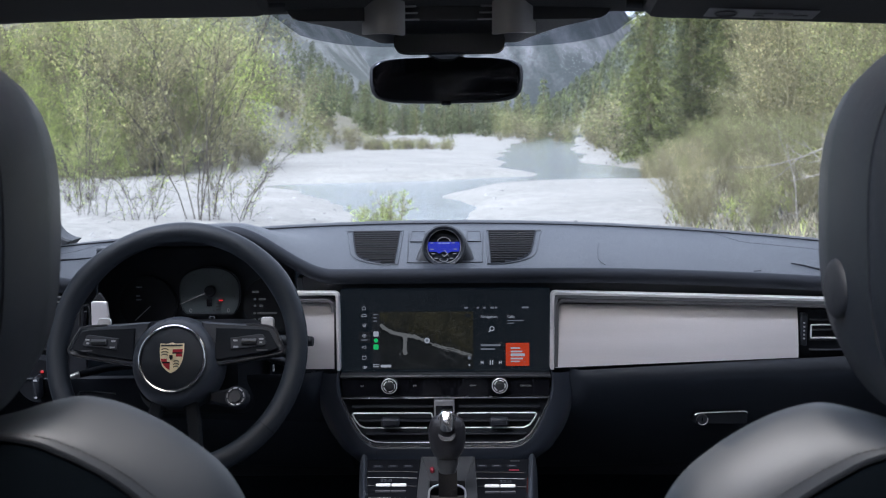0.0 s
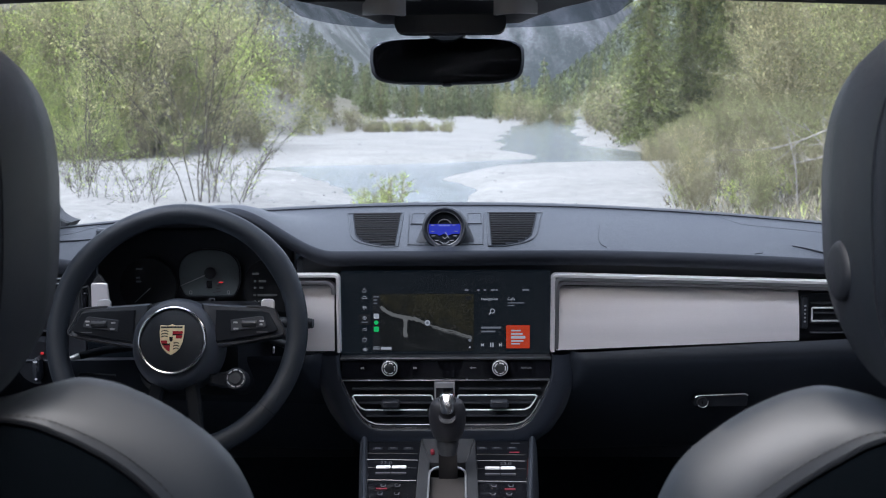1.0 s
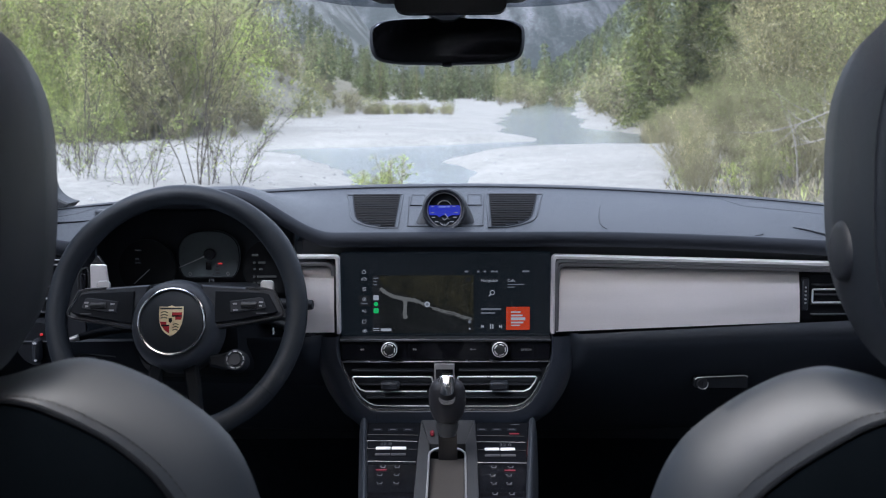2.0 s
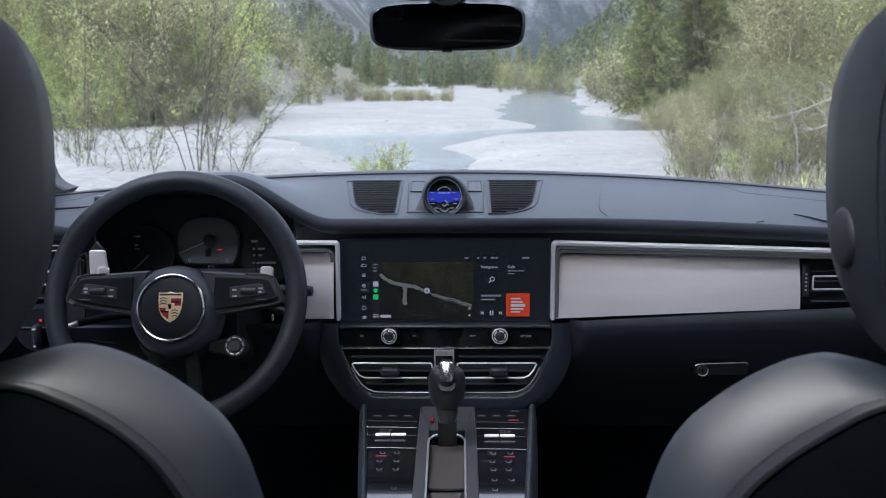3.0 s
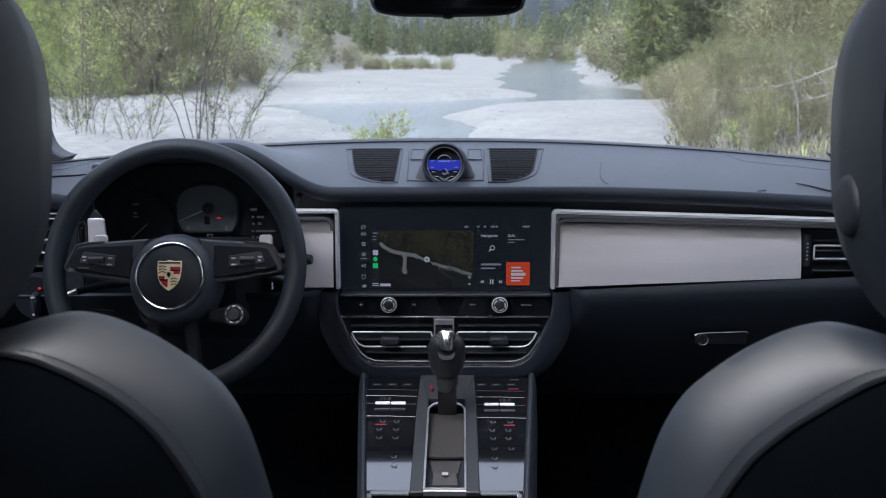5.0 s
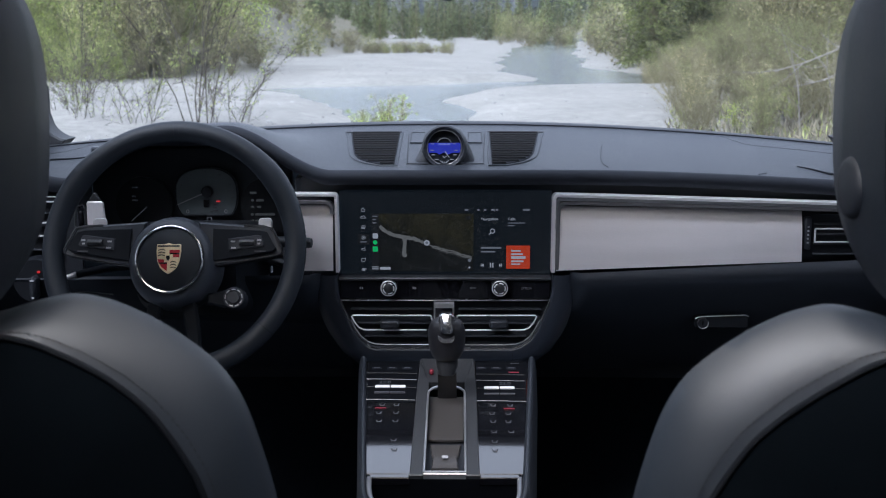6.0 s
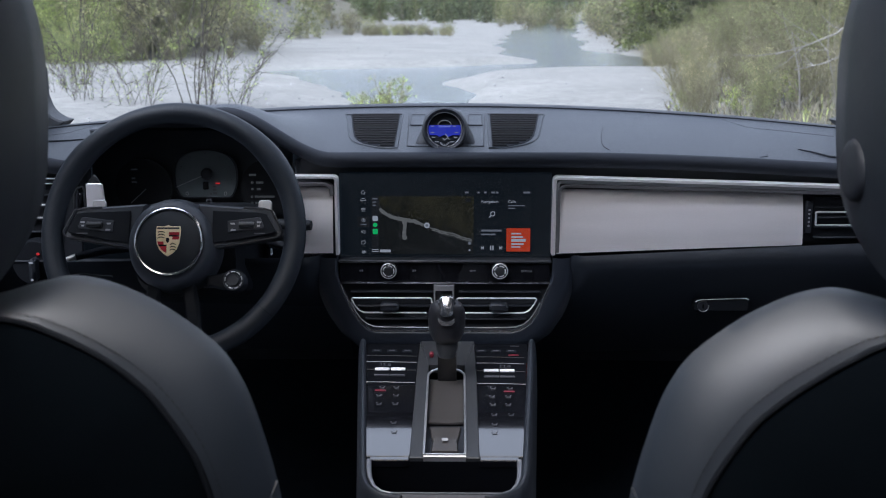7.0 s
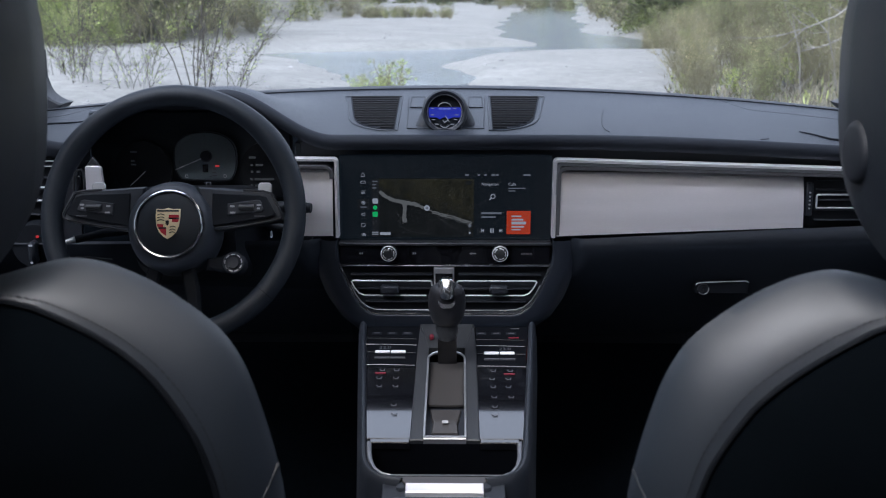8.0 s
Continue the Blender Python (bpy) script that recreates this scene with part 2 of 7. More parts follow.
def span(a, b, n):
    return [a + (b - a) * i / (n - 1) for i in range(n)]


def lettering(name, text, size, to_world, x, z, material, parent, lift=0.0008, align="CENTER"):
    cu = bpy.data.curves.new(name, "FONT")
    cu.body, cu.size, cu.align_x, cu.extrude = text, size, align, 0.0002
    ob = bpy.data.objects.new(name, cu)
    me = bpy.data.meshes.new_from_object(ob)
    bpy.data.objects.remove(ob)
    base = ORIGIN[parent.name]
    for v in me.vertices:
        v.co = to_world(x + v.co.x, -lift - v.co.z, z + v.co.y) - base
    me.materials.clear()
    me.materials.append(material)
    out = new(name, me)
    out.parent = parent
    ORIGIN[out.name] = base
    return out

# ---- the car's cabin ----
def screen_y(x, s):
    """The windscreen: s 0 at the dash, 1 at the header."""
    z = 1.085 + 0.385 * s - 0.05 * x * x
    return Vector((x * (1 - 0.1 * s), 2.03 - 0.62 * s - 0.05 * s * (1 - s) - 0.28 * x * x, z))


windscreen = solid("windscreen", sheet(screen_y, span(-0.76, 0.76, 25), span(0, 1, 9)), WINDSCREEN, "clear laminated windscreen of the car", "windscreen")
windscreen.visible_shadow = False


def frame_panel(x0, x1, y0, y1, z0, z1, holes, thick, axis):
    """A wall with rectangular openings, as joined rounded boxes; axis is its thin direction."""
    bms = []
    if axis == "z":
        (hx0, hx1, hy0, hy1), zc = holes, (z0 + z1) / 2
        for a, b, c, d in ((x0, hx0, y0, y1), (hx1, x1, y0, y1), (hx0, hx1, y0, hy0), (hx0, hx1, hy1, y1)):
            bms.append(rbox(((a + b) / 2, (c + d) / 2, zc), (b - a, d - c, thick), 0.004))
    return joined(*bms)


solid("floor", rbox((0, 0.45, 0.28), (1.5, 3.3, 0.04), 0.005), CARPET, "black carpeted car floor", "floor")
# unseen roof opening, added and sized to light seats and dash
roof = solid("ceiling", frame_panel(-0.66, 0.66, -1.25, 1.36, 1.48, 1.5, (-0.50, 0.50, 0.37, 1.25), 0.03, "z"), LINING, "black cloth roof lining with an opening added for top light", "ceiling")
roof_pane = solid("window_1", rbox((0, 0.75, 1.51), (1.04, 0.98, 0.006), 0.002), ROOF_GLASS, "unseen warm tinted roof pane for top light", "window")
roof_pane.visible_shadow = False
# windscreen header between the visors and the glass
solid("wall_header", sheet(lambda x, s: Vector((x, 1.345 + 0.085 * s - 0.16 * x * x, 1.475 - 0.012 * math.sin(s * 3.1) + 0.004 * s - 0.05 * x * x)), span(-0.7, 0.7, 25), span(0, 1, 7), 0.02), LINING, "black padded windscreen header", "header")
for side, k in ((-1, 1), (1, 2)):
    # door with its window opening: sill below, rail above, pillars between
    solid(f"door_{k}", joined(
        rbox((side * 0.765, 0.5, 0.66), (0.07, 2.9, 0.72), 0.02),
        rbox((side * 0.70, 0.03, 1.46), (0.10, 2.56, 0.07), 0.02),
        rbox((side * 0.735, 0.55, 1.23), (0.06, 0.11, 0.46), 0.02),
        rbox((side * 0.735, -0.85, 1.23), (0.06, 0.5, 0.46), 0.02)), PLASTIC, "black padded car door with its window above", "door")
    pane = solid(f"window_{k + 1}", rbox((side * 0.745, 1.15, 1.23), (0.005, 1.2, 0.46), 0.001), SIDE_GLASS, "tinted side window of the car", "window")
    pane.visible_shadow = False
    solid(f"window_{k + 4}", rbox((side * 0.745, -0.1, 1.23), (0.005, 1.2, 0.46), 0.001), DIM_SIDE_GLASS, "unseen rear side window darkened to cut light", "window")
    # windscreen pillar and the mirror corner at its foot
    solid(f"wall_pillar_{k}", tube([(side * 0.70, 1.30, 1.47), (side * 0.725, 1.5, 1.39), (side * 0.755, 1.75, 1.22), (side * 0.77, 1.92, 1.07)], [0.045, 0.042, 0.045, 0.06], 12), LINING, "black cloth windscreen pillar", "pillar")
    o = [(0.71, 1.215), (0.6685, 1.205), (0.6680, 1.160), (0.6618, 1.141), (0.6560, 1.1325), (0.648, 1.1262), (0.6385, 1.1212), (0.628, 1.1187), (0.6351, 1.1113), (0.6451, 1.1039), (0.6647, 1.0927), (0.71, 1.080)]
    solid(f"trim_corner_{k}", plate(o if side > 0 else o[::-1], lambda a, d, b, sd=side: Vector((sd * a + (0.017 if sd > 0 else 0), 1.84 + d, b)), 0.05, 0.003), DARK_PLASTIC, "black plastic corner at the foot of the windscreen pillar", "trim")
# rear of the cabin with its window
solid("wall_rear", joined(rbox((0, -1.27, 0.68), (1.5, 0.08, 0.8), 0.02), rbox((0, -1.27, 1.46), (1.4, 0.08, 0.1), 0.02),
                          rbox((-0.66, -1.27, 1.25), (0.14, 0.08, 0.44), 0.02), rbox((0.66, -1.27, 1.25), (0.14, 0.08, 0.44), 0.02)), PLASTIC, "black tailgate lining round the rear window", "wall")
solid("window_4", rbox((0, -1.29, 1.25), (1.2, 0.005, 0.36), 0.001), REAR_GLASS, "unseen rear window darkened to cut light", "window")
solid("wall_bulkhead", joined(rbox((0, 2.06, 0.68), (1.5, 0.04, 0.8), 0.01)), CARPET, "black carpeted bulkhead behind the dashboard", "wall")


# ---- sun visors, overhead sensor housing and mirror ----
def sun_visor(x0, x1, label, drop, hang):
    """A padded visor, folded up against the header."""
    t = thing("sun_visor", ((x0 + x1) / 2, 1.36, 1.45), label, "sun visor", "sun visors")
    fr = lambda x, d, b: Vector((x, 1.385 - 0.12 * abs(x) - b * 0.9, hang - drop * (abs(x) - 0.2) + d + b * 0.16))
    part("visor_pad", plate(round_rect(x0, 0.0, x1, 0.15, 0.022, 5), fr, 0.02, 0.007), LINING, t)
    xm = x0 if abs(x0) < abs(x1) else x1
    part("pivot", tube([fr(xm, 0.012, 0.02), fr(xm + (0.02 if xm > 0 else -0.02) * -1, 0.012, 0.02)], 0.006, 10), DARK_PLASTIC, t)
    return t, fr


driver_visor, _ = sun_visor(-0.62, -0.2, "black cloth driver's sun visor folded up", 0.02, 1.437)
visor, vf = sun_visor(0.25, 0.60, "black cloth passenger's sun visor folded up with a label", 0.05, 1.4335)
label_film = part("warning_label", plate(round_rect(0.3195, 0.023, 0.443, 0.060, 0.002), lambda x, d, b: vf(x, d - 0.0016, b), 0.001), PAPER, visor, "grey printed warning label film")
part("print_ring", ring(0.342, 0.040, 0.012, 0.0011, lambda x, d, b: vf(x, -0.002, b)), INK, label_film)
for k, (a, b, w) in enumerate(((0.374, 0.042, 0.02), (0.400, 0.042, 0.016), (0.374, 0.031, 0.012), (0.418, 0.036, 0.016))):
    part("print_bar", plate(round_rect(a, b, a + w, b + 0.006, 0.001), lambda x, d, q: vf(x, d - 0.0028, q), 0.0008), INK, label_film)


def sensor_housing():
    """The camera and rain sensor pod above the mirror, with grey cheeks."""
    t = thing("sensor_housing", (0.017, 1.45, 1.43), "black plastic sensor housing with grey cheeks above the mirror", "sensor housing")
    rings = []
    for s, w, z0, z1 in ((0, 0.20, 1.432, 1.475), (0.3, 0.154, 1.4235, 1.47), (0.7, 0.121, 1.4145, 1.462), (1, 0.1055, 1.4105, 1.452)):
        y = 1.36 + 0.08 * s
        rings.append([(0.017 + a, y, b) for a, b in round_rect(-w, z0, w, z1, 0.03, 5)])
    part("cover", loft(rings), PLASTIC, t)
    for sd in (-1, 1):
        cheek = part("cheek", sheet(lambda a, b: Vector((0.017 + sd * (0.058 + 0.042 * a), 1.352 - 0.014 * math.sin(a * 3.1) + 0.02 * a * a, 1.413 + 0.075 * b + 0.003 * a)), span(0, 1, 7), span(0, 1, 5), 0.008), GREY_PLASTIC, t, "grey plastic cheek")
        for k in range(3):
            part("vent_slot", rbox((0.017 + sd * 0.05, 1.352, 1.432 + 0.008 * k), (0.03 - 0.004 * k, 0.006, 0.002), 0.0008), GREY_PLASTIC, t)
    part("sensor_block", loft([[(0.017 + a, y, b) for a, b in round_rect(-w, z0, w, 1.424, 0.012, 4)] for y, w, z0 in ((1.40, 0.070, 1.396), (1.45, 0.072, 1.397), (1.49, 0.068, 1.399))]), PLASTIC, t)
    return t


sensor_housing()
shade = solid("window_band", sheet(lambda a, s: screen_y(0.028 + a * (0.225 + 0.065 * s), 0.892 + 0.113 * s - 0.042 * (1 - a ** 4) * (1 - s)) + Vector((0, -0.004, -0.003)), span(-1, 1, 25), span(0, 1, 7)), SHADE_GLASS, "grey shaded band of the windscreen round the sensor", "window")
shade.visible_shadow = False


def inside_mirror():
    t = thing("inside_mirror", (0.0115, 1.49, 1.3665), "black frameless inside mirror hung under the sensor housing", "mirror")
    R = Matrix.Rotation(radians(-6), 3, "X")

    def fr(x, d, z):
        return Vector((0.0115, 1.50, 1.3665)) + R @ (Vector((x, d, z)) * 0.929)

    out = []
    n = 48
    for i in range(n):
        a = 2 * math.pi * i / n
        c, s = math.cos(a), math.sin(a)
        x = 0.112 * math.copysign(abs(c) ** 0.3, c)
        z = 0.034 * math.copysign(abs(s) ** 0.42, s)
        z *= 1 - 0.10 * (abs(x) / 0.112) ** 2
        x *= 1 - 0.035 * (z < 0) * abs(z) / 0.034
        out.append((x, z))
    part("case", loft([[fr(x * k, d, z * k) for x, z in out] for k, d in ((0.965, -0.001), (1.0, 0.003), (1.0, 0.012), (0.85, 0.03), (0.5, 0.04))]), DARK_PLASTIC, t)
    part("mirror_glass", loft([[fr(x * k, d, z * k) for x, z in out] for k, d in ((0.93, -0.0045), (0.955, -0.003), (0.955, 0.0))]), MIRROR, t, "dark tinted mirror glass")
    part("stalk", tube([fr(0, 0.03, 0.01), fr(0, 0.05, 0.03), fr(0, 0.0, 0.055)], [0.02, 0.02, 0.03], 12), DARK_PLASTIC, t)
    part("switch_tab", rbox(fr(0, 0.0, -0.035), (0.014, 0.006, 0.005), 0.002), DARK_PLASTIC, t)
    return t


inside_mirror()


# ---- dashboard ----
def hood(x):
    """Rise of the brow over the instruments."""
    return 0.070 * step(-0.165, -0.325, x) * step(-0.575, -0.445, x) if x < -0.1 else 0.0


def lip_z(x):
    return 1.088 - 0.042 * max(0.0, abs(x) - 0.2) ** 1.6 * 1.6 + hood(x) + (0.012 * step(-0.55, -0.62, x) if x < 0 else 0)


def lip_y(x):
    return 1.66 - 0.03 * x * x


def dash_top(x, s):
    """The dash pad: s below 0 the rolled front edge, 0 to 1 the top, above 1 down behind."""
    y0, y1 = lip_y(x) + 0.012, 1.935 - 0.22 * x * x
    z0, z1 = lip_z(x), 1.1395 - 0.072 * x * x
    if s < 0:
        a = -s * radians(150)
        return Vector((x, y0 - 0.012 * math.sin(a), z0 - 0.012 + 0.012 * math.cos(a)))
    if s > 1:
        return Vector((x, y1 + 0.10 * (s - 1), z1 - 0.05 * (s - 1)))
    base = lip_z(x) - hood(x)
    z = base + (z1 - base) * s + hood(x) * (1 - step(0.0, 0.95, s))
    return Vector((x, y0 + (y1 - y0) * s, z))


def on_top(x, y, lift=0.0):
    """A place on the dash pad above (x, y)."""
    y0, y1 = lip_y(x) + 0.012, 1.935 - 0.22 * x * x
    p = dash_top(x, min(1, max(0, (y - y0) / (y1 - y0))))
    return Vector((x, y, p.z + lift))


BASE = (0, 1.7, 0.3)
dashboard = thing("dashboard", BASE, "black leather car dashboard with brushed aluminium trim", "dashboard")
xs = span(-0.74, 0.74, 149)
pad = part("top_pad", sheet(dash_top, xs, span(0.0, 1, 28) + [1.3, 1.8], 0.006), DASH_LEATHER, dashboard, "grained black leather top pad")
part("brow", sheet(dash_top, xs, [-1, -0.85, -0.7, -0.55, -0.4, -0.25, -0.1, 0.0], 0.004), LIP, dashboard, "dull black leather brow")
# seam of the airbag lid and the strip along the glass
part("airbag_seam", tube([on_top(x, y, 0.0003) for x, y in ((0.256, 1.800), (0.2535, 1.787), (0.2475, 1.75), (0.2445, 1.713), (0.2465, 1.695), (0.2520, 1.684))], 0.0007, 6), DARK_PLASTIC, pad)
part("airbag_seam", tube([on_top(x, y, 0.0003) for x, y in ((0.491, 1.688), (0.488, 1.676), (0.475, 1.670))], 0.0007, 6), DARK_PLASTIC, pad)
part("glass_strip", sheet(lambda x, s: dash_top(x, 0.93 + 0.12 * s) + Vector((0, 0, 0.0025)), span(-0.69, 0.69, 71), span(0, 1, 4), 0.003), DARK_PLASTIC, pad)
for sd, (xa, xb) in ((1, (0.44, 0.68)), (-1, (-0.68, -0.56))):
    part("defroster_cover", sheet(lambda x, s: on_top(x, 1.935 - 0.22 * x * x - 0.005 - 0.055 * s * step(min(abs(xa), abs(xb)), min(abs(xa), abs(xb)) + 0.06, abs(x)), 0.0004), span(xa, xb, 15), span(0, 1, 4), 0.001), DASH_LEATHER, pad)


def fascia_y(x, z):
    return 1.692 - 0.03 * x * x


part("fascia", sheet(lambda x, s: Vector((x, fascia_y(x, 0), 0.925 + s * (lip_z(x) - hood(x) - 0.012 - 0.925))), span(-0.215, 0.74, 60), span(0, 1, 6), 0.01), PLASTIC, dashboard)
part("fascia", sheet(lambda x, s: Vector((x, fascia_y(x, 0), 0.925 + s * (lip_z(x) - 0.012 - 0.925))), span(-0.74, -0.555, 14), span(0, 1, 6), 0.01), PLASTIC, dashboard)


def half_width(z):
    """Half the width of the U-shaped centre vent at height z."""
    keys = ((0.8155, 0.1035), (0.818, 0.115), (0.829, 0.129), (0.848, 0.1415), (0.869, 0.1505), (0.889, 0.159))
    return float(np.interp(z, [k[0] for k in keys], [k[1] for k in keys]))


def panel_top(x):
    return 0.932 + (0.049 * (x - 0.1725) if x > 0.1725 else 0.0)


def lower_y(x, z):
    h = z - 0.035 * max(0, abs(x) - 0.2) - 0.924
    side = min(1.88, 1.638 + (1.6 * (-h) ** 1.2 if h < 0 else 31 * h * h))
    # the panel dips behind the padded surround of the centre vent
    o = math.hypot(max(0.0, abs(x - 0.005) - half_width(z)), max(0.0, 0.8155 - z))
    back = max(side, 1.692)
    return back + (side - back) * step(0.012, 0.055, o) - 0.03 * x * x


def panel_split(x):
    return 0.842 + 0.035 * max(0.0, abs(x) - 0.2)


part("lower_panel", sheet(lambda x, s: Vector((x, lower_y(x, 0.70 + s * (panel_split(x) - 0.70)), 0.70 + s * (panel_split(x) - 0.70))), span(-0.16, 0.74, 160), span(0, 1, 100), 0.006), KNEE, dashboard, "black leather lower panel")
# driver's side of the same panel, coloured lighter to stand in for glare
part("knee_bolster", sheet(lambda x, s: Vector((x, lower_y(x, 0.70 + s * (panel_split(x) - 0.70)), 0.70 + s * (panel_split(x) - 0.70))), span(-0.74, -0.16, 100), span(0, 1, 100), 0.006), LEATHER, dashboard, "black leather knee bolster")
part("knee_roll", sheet(lambda x, s: Vector((x, lower_y(x, panel_split(x) + s * (panel_top(x) - panel_split(x))), panel_split(x) + s * (panel_top(x) - panel_split(x)))), span(-0.74, 0.74, 260), span(0, 1, 26), 0.006), KNEE, dashboard, "black leather knee roll")


# aluminium trim with its raised frame
def trim_panel(x0, x1, zt0, zt1, zb0, zb1, name="trim_panel"):
    def f(x, s):
        k = (x - x0) / (x1 - x0)
        zt, zb = zt0 + (zt1 - zt0) * k, zb0 + (zb1 - zb0) * k
        return Vector((x, fascia_y(x, 0) - 0.036 + 0.014 * s - 0.003 * math.sin(math.pi * s), zb + (zt - zb) * s))
    return part(name, sheet(f, span(x0, x1, 40), span(0, 1, 10), 0.004), ALU, dashboard, "brushed aluminium trim panel")


trim_panel(0.1725, 0.5385, 1.0325, 1.0280, 0.9365, 0.9520)
trim_panel(-0.222, -0.1655, 1.0350, 1.0350, 0.9365, 0.9365)


def trim_frame(points, w):
    """A flat silver edge strip that follows points (x, z), w wide."""
    bm = bmesh.new()
    rows = []
    for i, (x, z) in enumerate(points):
        a, b = points[max(i - 1, 0)], points[min(i + 1, len(points) - 1)]
        dx, dz = b[0] - a[0], b[1] - a[1]
        l = math.hypot(dx, dz)
        nx, nz = -dz / l, dx / l
        y = fascia_y(x, 0) - 0.0405
        rows.append([bm.verts.new((x + nx * k * w, y + o, z + nz * k * w)) for k, o in ((-0.5, 0.02), (-0.5, 0.0015), (-0.35, 0), (0.35, 0), (0.5, 0.0015), (0.5, 0.02))])
    for a, b in zip(rows, rows[1:]):
        for i in range(5):
            bm.faces.new((a[i], a[i + 1], b[i + 1], b[i]))
    bm.faces.new(rows[0])
    bm.faces.new(rows[-1][::-1])
    return bm


def corner(cx, cz, r, a0, a1, n=7):
    return [(cx + r * math.cos(radians(a)), cz + r * math.sin(radians(a))) for a in span(a0, a1, n)]


part("trim_edge", trim_frame([(0.1678, 0.934), (0.1683, 1.0)] + corner(0.1735, 1.0465, 0.005, 180, 90) + [(x, 1.0515 - 0.028 * (x - 0.17)) for x in span(0.19, 0.64, 14)], 0.0056), ALU, dashboard, "satin silver trim edge")
part("trim_edge", trim_frame([(-0.1590, 0.934), (-0.1590, 1.0)] + corner(-0.164, 1.0475, 0.005, 0, 90) + [(-0.19, 1.0527), (-0.225, 1.0527)], 0.0050), ALU, dashboard, "satin silver trim edge")
# flat strips between edge and panel, their darker colour paints the channel's shade
part("trim_channel", trim_frame([(0.1722, 1.0), (0.1724, 1.030)] + corner(0.1790, 1.0400, 0.006, 180, 90) + [(x, 1.0463 - 0.026 * (x - 0.18)) for x in span(0.20, 0.64, 14)], 0.0056), PEWTER, dashboard)
part("trim_channel", trim_frame([(0.1737, 0.938), (0.1740, 1.0), (0.1745, 1.025)] + corner(0.1865, 1.028, 0.012, 180, 90) + [(x, 1.0405 - 0.024 * (x - 0.18)) for x in span(0.21, 0.64, 14)], 0.0060), CHANNEL_SHADE, dashboard)
part("trim_channel", trim_frame([(-0.1658, 1.024), (-0.1658, 1.027)] + corner(-0.178, 1.030, 0.012, 0, 90) + [(-0.19, 1.042), (-0.225, 1.042)], 0.0060), CHANNEL_SHADE, dashboard)


for pts in (((0.545, 1.716), (0.562, 1.706), (0.585, 1.686), (0.61, 1.682)), ((-0.570, 1.765), (-0.590, 1.752), (-0.612, 1.742), (-0.65, 1.738))):
    part("defroster_slot", tube([on_top(x, y, 0.0008) for x, y in pts], [0.0006, 0.0013, 0.0019, 0.0024], 8), BROW, pad, "black defroster slot")


# ---- grilles on the dash pad ----
def grille_out(y):
    return float(np.interp(y, (1.690, 1.697, 1.705, 1.716, 1.73, 1.75, 1.79, 1.88), (0.080, 0.095, 0.110, 0.124, 0.134, 0.141, 0.147, 0.158)))


SLAT = mat("dull black grille slats", (0.009, 0.009, 0.0105), 0.7, var=0.15, scale=30, fine=1200, bump=0.1, spec=0.2)


def top_grille(sd):
    """A black well with raised slats, narrowing towards the front."""
    cx, x_in = 0.001, 0.0745
    g = part("speaker_grille", sheet(lambda u, v: on_top(cx + sd * (x_in + (grille_out(1.693 + 0.176 * v) - x_in) * u), 1.693 + 0.176 * v, 0.0010), span(0, 1, 8), span(0, 1, 24), 0.002), BROW, dashboard, "black slatted speaker grille")
    for k in range(14):
        y = 1.699 + 0.1645 * k / 13
        pts = [on_top(cx + sd * (x_in + 0.001 + (grille_out(y) - x_in - 0.003) * q), y, 0.0028) for q in (0, 0.5, 1)]
        part("slat", tube(pts, 0.0021, 6, flat=0.7), SLAT, g)
    rim = [(x_in - 0.004, 1.690), (x_in - 0.004, 1.74), (x_in - 0.004, 1.80), (x_in - 0.004, 1.872), (0.10, 1.873), (0.13, 1.873), (0.166, 1.872)]
    rim += [(grille_out(y) + 0.006, y - 0.004) for y in (1.85, 1.82, 1.79, 1.77, 1.75, 1.74, 1.73, 1.722, 1.714, 1.706, 1.700, 1.695)]
    part("grille_rim", tube([on_top(cx + sd * x, y, 0.0004) for x, y in rim], 0.0017, 6, True), DASH_LEATHER, g)


top_grille(-1)
top_grille(1)


# ---- stopwatch clock on the dash pad ----
CLOCK_BLUE = glow("lit blue display", (0.05, 0.07, 0.75), 0.36)
CLOCK_WHITE = glow("lit white marks", (0.8, 0.85, 0.9), 0.26)
CLOCK_PALE = glow("lit pale digits", (0.3, 0.36, 0.9), 0.45)


